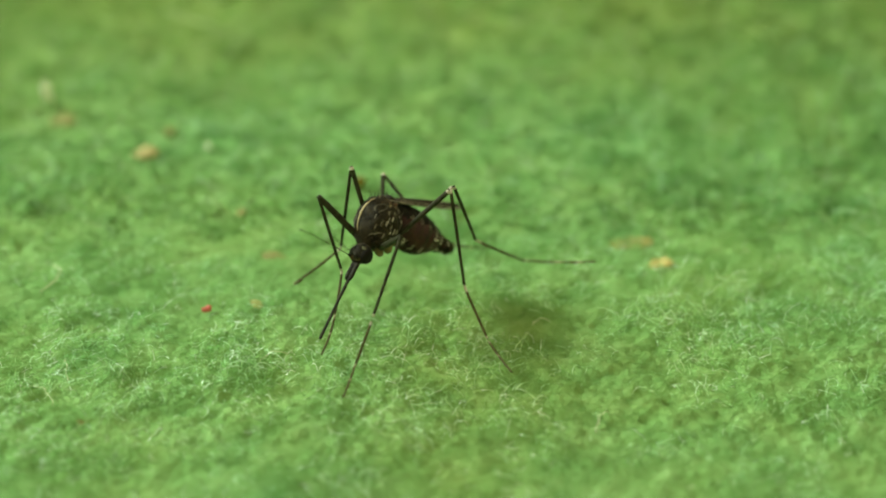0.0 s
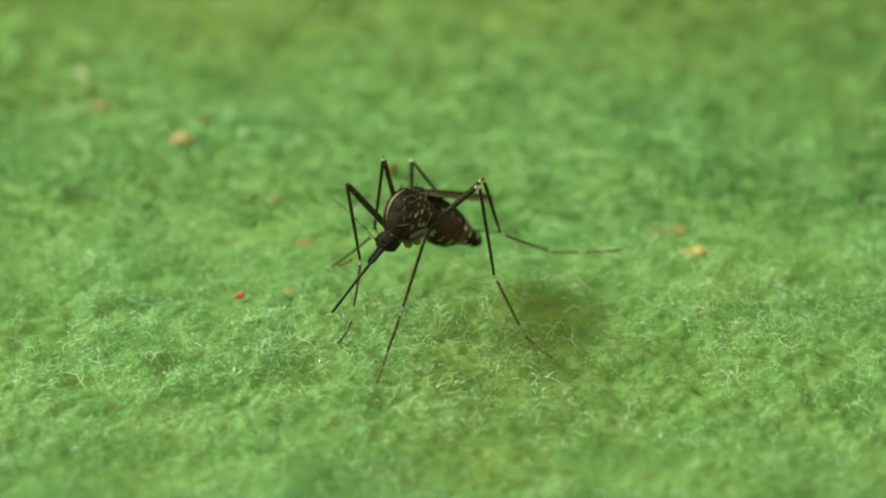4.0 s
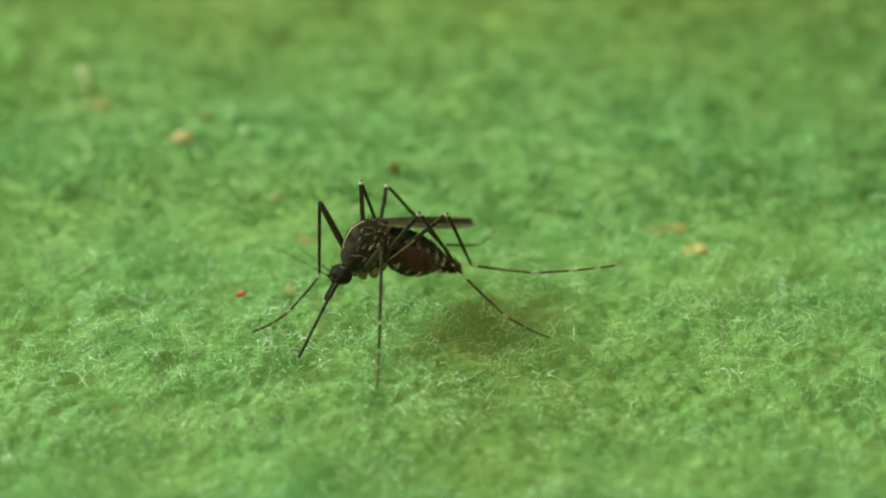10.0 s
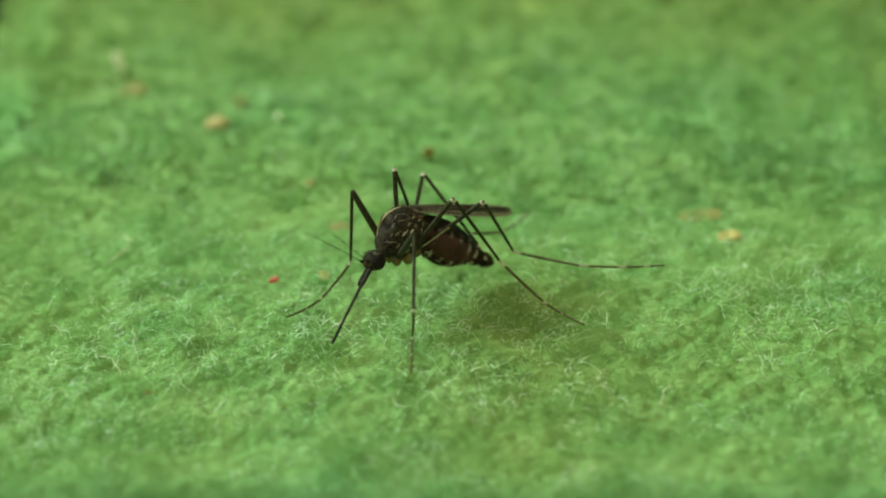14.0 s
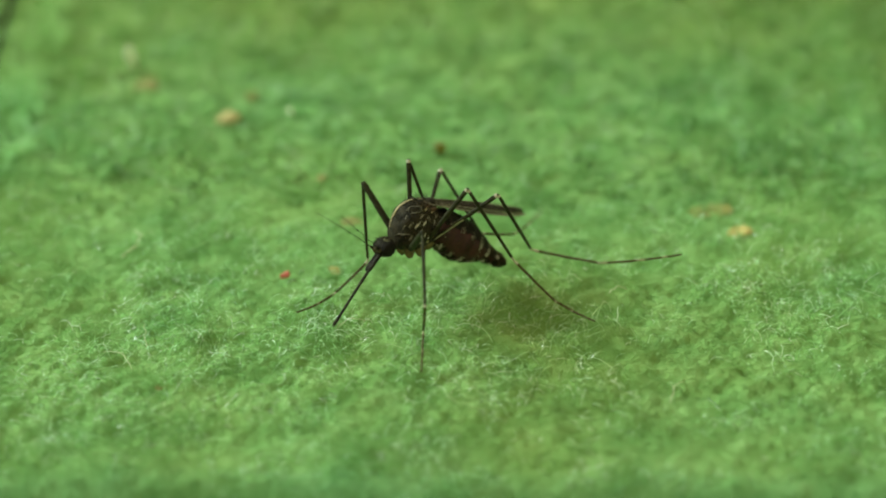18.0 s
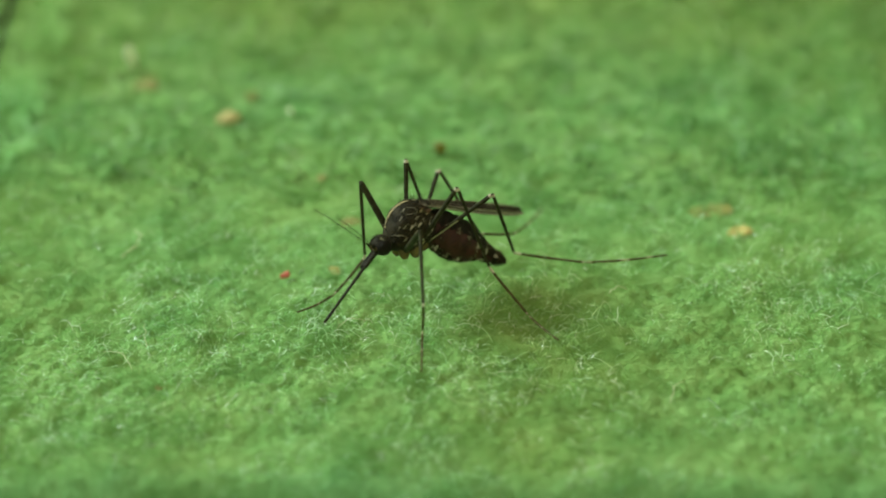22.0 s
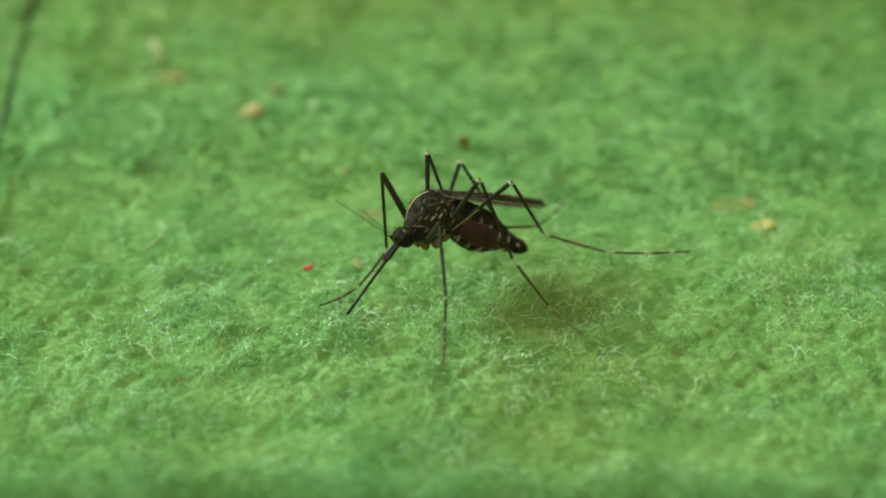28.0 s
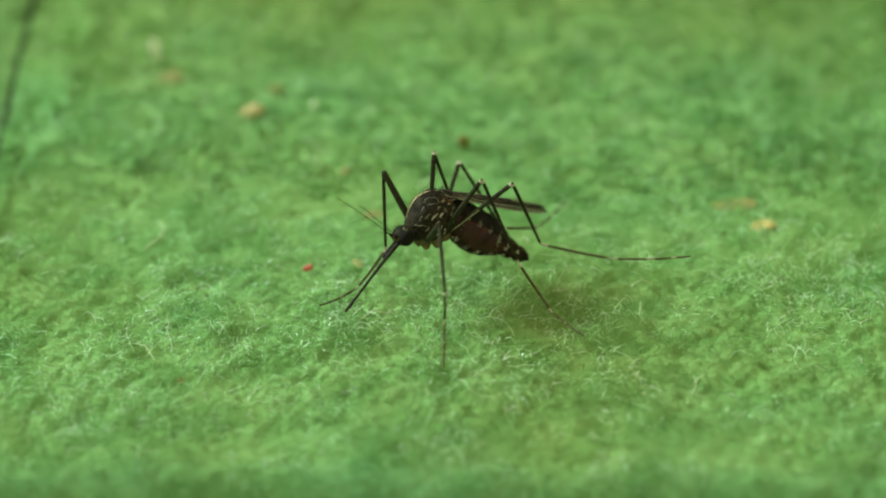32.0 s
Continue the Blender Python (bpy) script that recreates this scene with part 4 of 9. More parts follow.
    walk(PARTS["abdomen"], [
        (0, pose(-0.000550, 0, -0.000080, 0.00, 41.93, 172.06)),
        (0.5, pose(-0.000550, 0, -0.000080, 0.00, 42.72, 171.54)),
        (1.5, pose(-0.000550, 0, -0.000080, 0.00, 42.08, 173.47)),
        (2.5, pose(-0.000550, 0, -0.000080, 0.00, 42.12, 174.74)),
        (3.5, pose(-0.000550, 0, -0.000080, 0.00, 44.11, 174.64)),
        (5.5, pose(-0.000550, 0, -0.000080, 0.00, 35.03, -177.45)),
        (6, pose(-0.000550, 0, -0.000080, 0.00, 37.62, 171.88)),
        (6.5, pose(-0.000550, 0, -0.000080, 0.00, 37.41, 173.92)),
        (7, pose(-0.000550, 0, -0.000080, 0.00, 34.98, 175.43)),
        (7.5, pose(-0.000550, 0, -0.000080, 0.00, 31.63, 174.69)),
        (8, pose(-0.000550, 0, -0.000080, 0.00, 32.68, 177.80)),
        (8.5, pose(-0.000550, 0, -0.000080, 0.00, 32.88, 179.21)),
        (9, pose(-0.000550, 0, -0.000080, 0.00, 31.33, -177.41)),
        (10, pose(-0.000550, 0, -0.000080, 0.00, 32.89, 178.69)),
        (10.5, pose(-0.000550, 0, -0.000080, 0.00, 35.58, 177.47)),
        (11, pose(-0.000550, 0, -0.000080, 0.00, 36.51, 175.06)),
        (12, pose(-0.000550, 0, -0.000080, 0.00, 39.37, 176.19)),
        (13, pose(-0.000550, 0, -0.000080, 0.00, 40.74, 178.54)),
        (13.5, pose(-0.000550, 0, -0.000080, 0.00, 39.15, 177.43)),
        (14, pose(-0.000550, 0, -0.000080, 0.00, 37.73, 177.73)),
        (14.5, pose(-0.000550, 0, -0.000080, 0.00, 39.35, 173.34)),
        (16.5, pose(-0.000550, 0, -0.000080, 0.00, 40.80, 172.75)),
        (17.5, pose(-0.000550, 0, -0.000080, 0.00, 42.20, 171.44)),
        (18, pose(-0.000550, 0, -0.000080, 0.00, 42.10, 173.39)),
        (19, pose(-0.000550, 0, -0.000080, 0.00, 40.72, 174.55)),
        (19.5, pose(-0.000550, 0, -0.000080, 0.00, 40.77, 173.87)),
        (20, pose(-0.000550, 0, -0.000080, 0.00, 40.70, 170.36)),
        (21.5, pose(-0.000550, 0, -0.000080, 0.00, 39.49, 169.33)),
        (22, pose(-0.000550, 0, -0.000080, 0.00, 38.97, 170.23)),
        (22.5, pose(-0.000550, 0, -0.000080, 0.00, 39.27, 169.97)),
        (23, pose(-0.000550, 0, -0.000080, 0.00, 38.75, 170.99)),
        (23.5, pose(-0.000550, 0, -0.000080, 0.00, 39.03, 170.53)),
        (24, pose(-0.000550, 0, -0.000080, 0.00, 38.24, 170.71)),
        (25, pose(-0.000550, 0, -0.000080, 0.00, 38.15, 173.21)),
        (25.5, pose(-0.000550, 0, -0.000080, 0.00, 38.87, 172.45)),
        (27.5, pose(-0.000550, 0, -0.000080, 0.00, 37.91, 171.45)),
        (28, pose(-0.000550, 0, -0.000080, 0.00, 37.38, 172.27)),
        (31.8, pose(-0.000550, 0, -0.000080, 0.00, 41.07, 165.19)),
        (32, pose(-0.000550, 0, -0.000080, 0.00, 41.49, 164.95))])
    walk(PARTS["wing_left"], [
        (0, pose(-0.000300, 0.000160, 0.000545, 19.66, 26.19, -179.29)),
        (0.5, pose(-0.000300, 0.000160, 0.000545, 19.66, 26.33, -179.80)),
        (2.5, pose(-0.000300, 0.000160, 0.000545, 19.77, 26.77, -178.98)),
        (3.5, pose(-0.000300, 0.000160, 0.000545, 19.82, 27.23, -179.42)),
        (5.5, pose(-0.000300, 0.000160, 0.000545, 18.75, 18.60, -175.58)),
        (6, pose(-0.000300, 0.000160, 0.000545, 18.98, 20.83, -177.17)),
        (6.5, pose(-0.000300, 0.000160, 0.000545, 19.00, 20.74, -175.80)),
        (7, pose(-0.000300, 0.000160, 0.000545, 18.80, 19.02, -175.41)),
        (7.5, pose(-0.000300, 0.000160, 0.000545, 18.56, 16.95, -176.80)),
        (8, pose(-0.000300, 0.000160, 0.000545, 18.69, 18.02, -174.66)),
        (8.5, pose(-0.000300, 0.000160, 0.000545, 18.75, 18.53, -173.72)),
        (9, pose(-0.000300, 0.000160, 0.000545, 18.64, 17.66, -172.04)),
        (10, pose(-0.000300, 0.000160, 0.000545, 18.70, 18.09, -173.21)),
        (10.5, pose(-0.000300, 0.000160, 0.000545, 18.89, 19.74, -172.66)),
        (12.5, pose(-0.000300, 0.000160, 0.000545, 19.01, 20.72, -174.81)),
        (13.5, pose(-0.000300, 0.000160, 0.000545, 18.85, 19.49, -175.99)),
        (14, pose(-0.000300, 0.000160, 0.000545, 18.75, 18.61, -175.76)),
        (14.5, pose(-0.000300, 0.000160, 0.000545, 18.92, 20.24, -176.80)),
        (17.8, pose(-0.000300, 0.000160, 0.000545, 19.23, 22.50, -175.83)),
        (19.5, pose(-0.000300, 0.000160, 0.000545, 19.15, 21.91, -175.66)),
        (20, pose(-0.000300, 0.000160, 0.000545, 19.14, 22.01, -177.07)),
        (21.3, pose(-0.000300, 0.000160, 0.000545, 19.03, 21.20, -177.37)),
        (24.5, pose(-0.000300, 0.000160, 0.000545, 18.96, 20.71, -177.63)),
        (25, pose(-0.000300, 0.000160, 0.000545, 18.99, 20.86, -177.02)),
        (25.5, pose(-0.000300, 0.000160, 0.000545, 19.08, 21.59, -177.22)),
        (28.5, pose(-0.000300, 0.000160, 0.000545, 19.02, 21.42, -178.58)),
        (31.8, pose(-0.000300, 0.000160, 0.000545, 19.32, 23.75, -178.78)),
        (32, pose(-0.000300, 0.000160, 0.000545, 19.37, 24.05, -178.59))])
    walk(PARTS["wing_right"], [
        (0, pose(-0.000300, -0.000160, 0.000545, 5.03, 25.07, 177.32)),
        (0.5, pose(-0.000300, -0.000160, 0.000545, 5.03, 25.19, 176.81)),
        (2.5, pose(-0.000300, -0.000160, 0.000545, 5.06, 25.66, 177.61)),
        (3.5, pose(-0.000300, -0.000160, 0.000545, 5.07, 26.11, 177.16)),
        (5.5, pose(-0.000300, -0.000160, 0.000545, 4.80, 17.48, -178.79)),
        (6, pose(-0.000300, -0.000160, 0.000545, 4.86, 19.70, 179.57)),
        (6.5, pose(-0.000300, -0.000160, 0.000545, 4.86, 19.64, -179.06)),
        (7, pose(-0.000300, -0.000160, 0.000545, 4.81, 17.91, -178.63)),
        (7.5, pose(-0.000300, -0.000160, 0.000545, 4.75, 15.80, -179.98)),
        (8, pose(-0.000300, -0.000160, 0.000545, 4.78, 16.92, -177.85)),
        (8.5, pose(-0.000300, -0.000160, 0.000545, 4.79, 17.45, -176.93)),
        (9, pose(-0.000300, -0.000160, 0.000545, 4.76, 16.59, -175.22)),
        (10, pose(-0.000300, -0.000160, 0.000545, 4.78, 17.01, -176.40)),
        (10.5, pose(-0.000300, -0.000160, 0.000545, 4.82, 18.69, -175.87)),
        (12.5, pose(-0.000300, -0.000160, 0.000545, 4.86, 19.64, -178.06)),
        (13.5, pose(-0.000300, -0.000160, 0.000545, 4.82, 18.38, -179.22)),
        (14, pose(-0.000300, -0.000160, 0.000545, 4.80, 17.49, -178.97)),
        (14.5, pose(-0.000300, -0.000160, 0.000545, 4.84, 19.12, 179.95)),
        (17.8, pose(-0.000300, -0.000160, 0.000545, 4.91, 21.42, -179.12)),
        (19.5, pose(-0.000300, -0.000160, 0.000545, 4.89, 20.82, -178.94)),
        (20, pose(-0.000300, -0.000160, 0.000545, 4.89, 20.90, 179.65)),
        (21.3, pose(-0.000300, -0.000160, 0.000545, 4.87, 20.07, 179.37)),
        (24.5, pose(-0.000300, -0.000160, 0.000545, 4.85, 19.58, 179.11)),
        (25, pose(-0.000300, -0.000160, 0.000545, 4.86, 19.74, 179.73)),
        (25.5, pose(-0.000300, -0.000160, 0.000545, 4.88, 20.47, 179.51)),
        (28.5, pose(-0.000300, -0.000160, 0.000545, 4.87, 20.27, 178.16)),
        (31.8, pose(-0.000300, -0.000160, 0.000545, 4.94, 22.62, 177.90)),
        (32, pose(-0.000300, -0.000160, 0.000545, 4.96, 22.93, 178.08))])
    walk(PARTS["head"], [
        (0, pose(0.001106, 0.000187, -0.000486, -5.54, 38.64, -7.83)),
        (1, pose(0.001086, 0.000185, -0.000443, -7.24, 35.53, -10.25)),
        (1.5, pose(0.001093, 0.000180, -0.000449, -6.35, 33.96, -8.99)),
        (2, pose(0.001084, 0.000176, -0.000427, -7.57, 34.54, -10.71)),
        (2.5, pose(0.001094, 0.000146, -0.000392, -4.56, 25.56, -6.45)),
        (3, pose(0.001091, 0.000150, -0.000393, -3.94, 19.24, -5.58)),
        (3.5, pose(0.001114, 0.000123, -0.000387, -4.24, 18.84, -6.00)),
        (5.5, pose(0.001012, 0.000322, -0.000400, -0.19, 54.65, -0.27)),
        (6, pose(0.000996, 0.000345, -0.000451, 4.62, 38.99, 6.53)),
        (6.5, pose(0.001004, 0.000326, -0.000418, 6.69, 39.02, 9.47)),
        (7, pose(0.001027, 0.000333, -0.000472, 5.83, 41.57, 8.24)),
        (7.5, pose(0.001089, 0.000347, -0.000596, 12.54, 42.25, 17.73)),
        (8, pose(0.001041, 0.000321, -0.000467, 6.42, 46.34, 9.07)),
        (8.5, pose(0.001012, 0.000331, -0.000450, 8.46, 41.71, 11.97)),
        (9, pose(0.001035, 0.000311, -0.000435, 8.49, 42.60, 12.00)),
        (9.5, pose(0.001045, 0.000306, -0.000436, 10.84, 37.69, 15.33)),
        (10, pose(0.001113, 0.000287, -0.000487, 10.86, 37.68, 15.36)),
        (10.5, pose(0.001116, 0.000284, -0.000484, 10.95, 37.66, 15.49)),
        (11, pose(0.001078, 0.000297, -0.000463, 10.93, 37.74, 15.45)),
        (11.5, pose(0.001103, 0.000271, -0.000435, 10.99, 37.74, 15.55)),
        (12, pose(0.001074, 0.000286, -0.000429, 11.00, 37.77, 15.55)),
        (12.5, pose(0.001085, 0.000281, -0.000434, 11.05, 37.77, 15.62)),
        (13, pose(0.001101, 0.000273, -0.000435, 11.06, 37.83, 15.64)),
        (13.5, pose(0.001113, 0.000277, -0.000462, 11.02, 37.95, 15.58)),
        (14, pose(0.001118, 0.000280, -0.000478, 11.13, 37.94, 15.74)),
        (14.5, pose(0.001012, 0.000278, -0.000324, -5.50, 41.74, -7.78)),
        (16.5, pose(0.001051, 0.000251, -0.000314, 1.03, 37.87, 1.46)),
        (17, pose(0.001099, 0.000227, -0.000320, 5.37, 33.11, 7.59)),
        (17.5, pose(0.001100, 0.000223, -0.000310, 4.05, 35.38, 5.72)),
        (18, pose(0.001130, 0.000213, -0.000326, 6.47, 35.59, 9.15)),
        (18.5, pose(0.001108, 0.000218, -0.000310, 5.09, 36.19, 7.21)),
        (19, pose(0.001105, 0.000211, -0.000286, 2.08, 37.86, 2.94)),
        (19.5, pose(0.001098, 0.000220, -0.000300, 2.45, 38.32, 3.47)),
        (20, pose(0.001082, 0.000226, -0.000292, 2.17, 38.14, 3.07)),
        (20.5, pose(0.001044, 0.000233, -0.000256, 1.20, 38.03, 1.70)),
        (21, pose(0.001046, 0.000227, -0.000245, 1.40, 37.36, 1.98)),
        (21.5, pose(0.001053, 0.000224, -0.000247, 0.37, 37.57, 0.52)),
        (22, pose(0.001067, 0.000219, -0.000255, 1.70, 36.08, 2.41)),
        (22.5, pose(0.001074, 0.000226, -0.000281, 3.52, 35.86, 4.98)),
        (23, pose(0.001077, 0.000222, -0.000276, 4.50, 38.14, 6.36)),
        (23.5, pose(0.001081, 0.000225, -0.000287, 5.40, 37.19, 7.64)),
        (24, pose(0.001051, 0.000237, -0.000276, 4.14, 37.59, 5.85)),
        (24.5, pose(0.001053, 0.000239, -0.000284, 2.39, 37.87, 3.38)),
        (25, pose(0.001043, 0.000245, -0.000287, 2.67, 36.57, 3.78)),
        (25.5, pose(0.001072, 0.000235, -0.000302, 2.69, 37.15, 3.81)),
        (27.5, pose(0.001044, 0.000257, -0.000320, 0.94, 36.86, 1.33)),
        (28, pose(0.001037, 0.000254, -0.000302, 2.02, 36.39, 2.85)),
        (28.5, pose(0.001035, 0.000253, -0.000298, 0.37, 36.90, 0.52)),
        (29, pose(0.001035, 0.000253, -0.000298, 2.22, 33.52, 3.13)),
        (29.5, pose(0.001062, 0.000238, -0.000296, 4.23, 32.41, 5.98)),
        (30, pose(0.001060, 0.000238, -0.000293, 3.55, 33.25, 5.02)),
        (30.5, pose(0.001058, 0.000237, -0.000287, 4.62, 32.29, 6.54)),
        (31, pose(0.001056, 0.000236, -0.000283, 2.78, 34.74, 3.93)),
        (31.5, pose(0.001055, 0.000236, -0.000281, 2.31, 35.27, 3.26)),
        (32, pose(0.001045, 0.000238, -0.000274, 2.39, 34.96, 3.38))])
    walk(LEGS["FR"][0], [
        (0, pose(0.000340, -0.000200, -0.000660, 33.56, -59.41, -41.97)),
        (0.5, pose(0.000340, -0.000200, -0.000660, 33.49, -59.65, -44.31)),
        (1, pose(0.000340, -0.000200, -0.000660, 33.36, -59.23, -41.73)),
        (1.5, pose(0.000340, -0.000200, -0.000660, 34.12, -59.90, -42.66)),
        (2, pose(0.000340, -0.000200, -0.000660, 32.56, -59.96, -50.12)),
        (2.5, pose(0.000340, -0.000200, -0.000660, 30.63, -59.13, -52.43)),
        (3, pose(0.000340, -0.000200, -0.000660, 29.49, -58.68, -53.84)),
        (3.5, pose(0.000340, -0.000200, -0.000660, 29.27, -58.54, -53.93)),
        (5.5, pose(0.000340, -0.000200, -0.000660, 29.21, -60.78, -61.17)),
        (6, pose(0.000340, -0.000200, -0.000660, 39.03, -63.35, -47.01)),
        (6.5, pose(0.000340, -0.000200, -0.000660, 38.01, -62.93, -48.18)),
        (7, pose(0.000340, -0.000200, -0.000660, 43.10, -65.13, -39.68)),
        (7.5, pose(0.000340, -0.000200, -0.000660, 45.69, -67.78, -23.01)),
        (8, pose(0.000340, -0.000200, -0.000660, 45.65, -66.37, -38.95)),
        (8.5, pose(0.000340, -0.000200, -0.000660, 45.28, -66.20, -39.05)),
        (9, pose(0.000340, -0.000200, -0.000660, 42.96, -65.34, -48.92)),
        (9.5, pose(0.000340, -0.000200, -0.000660, 49.22, -67.75, -42.94)),
        (10, pose(0.000340, -0.000200, -0.000660, 50.97, -68.40, -54.86)),
        (10.5, pose(0.000340, -0.000200, -0.000660, 50.61, -68.23, -52.57)),
        (11, pose(0.000340, -0.000200, -0.000660, 56.65, -70.40, -41.73)),
        (11.5, pose(0.000340, -0.000200, -0.000660, 51.46, -68.45, -49.19)),
        (12.5, pose(0.000340, -0.000200, -0.000660, 50.28, -68.06, -47.95)),
        (13, pose(0.000340, -0.000200, -0.000660, 48.75, -67.55, -48.65)),
        (13.5, pose(0.000340, -0.000200, -0.000660, 50.48, -68.14, -46.78)),
        (14, pose(0.000340, -0.000200, -0.000660, 50.44, -68.35, -39.82)),
        (14.5, pose(0.000340, -0.000200, -0.000660, 20.79, -57.56, -67.50)),
        (16.5, pose(0.000340, -0.000200, -0.000660, 21.88, -57.98, -66.60)),
        (17, pose(0.000340, -0.000200, -0.000660, 24.12, -60.42, -67.91)),
        (17.5, pose(0.000340, -0.000200, -0.000660, 15.91, -57.63, -73.90)),
        (18, pose(0.000340, -0.000200, -0.000660, 19.50, -58.56, -70.69)),
        (18.5, pose(0.000340, -0.000200, -0.000660, 22.55, -60.07, -69.26)),
        (19, pose(0.000340, -0.000200, -0.000660, 22.29, -59.97, -69.42)),
        (19.5, pose(0.000340, -0.000200, -0.000660, 21.20, -59.68, -70.26)),
        (20, pose(0.000340, -0.000200, -0.000660, 31.46, -62.83, -63.69)),
        (20.5, pose(0.000340, -0.000200, -0.000660, 32.18, -63.26, -63.97)),
        (21, pose(0.000340, -0.000200, -0.000660, 31.61, -63.36, -65.10)),
        (21.5, pose(0.000340, -0.000200, -0.000660, 36.08, -64.69, -63.26)),
        (22, pose(0.000340, -0.000200, -0.000660, 38.88, -65.30, -61.28)),
        (22.5, pose(0.000340, -0.000200, -0.000660, 36.60, -64.60, -62.02)),
        (23, pose(0.000340, -0.000200, -0.000660, 30.67, -63.37, -66.39)),
        (23.5, pose(0.000340, -0.000200, -0.000660, 38.16, -64.92, -60.68)),
        (24, pose(0.000340, -0.000200, -0.000660, 48.59, -67.59, -52.43)),
        (24.5, pose(0.000340, -0.000200, -0.000660, 30.50, -63.16, -66.03)),
        (25, pose(0.000340, -0.000200, -0.000660, 39.69, -65.32, -59.74)),
        (25.5, pose(0.000340, -0.000200, -0.000660, 46.09, -66.77, -52.58)),
        (27.5, pose(0.000340, -0.000200, -0.000660, 49.12, -67.66, -47.21)),
        (28, pose(0.000340, -0.000200, -0.000660, 45.58, -66.67, -53.76)),
        (28.5, pose(0.000340, -0.000200, -0.000660, 44.41, -66.39, -55.15)),
        (29, pose(0.000340, -0.000200, -0.000660, 49.25, -67.71, -47.32)),
        (30, pose(0.000340, -0.000200, -0.000660, 48.22, -67.38, -49.60)),
        (30.5, pose(0.000340, -0.000200, -0.000660, 51.47, -68.47, -47.21)),
        (31, pose(0.000340, -0.000200, -0.000660, 46.12, -67.03, -56.10)),
        (31.5, pose(0.000340, -0.000200, -0.000660, 44.02, -66.56, -58.08)),
        (32, pose(0.000340, -0.000200, -0.000660, 39.90, -65.65, -61.22))])
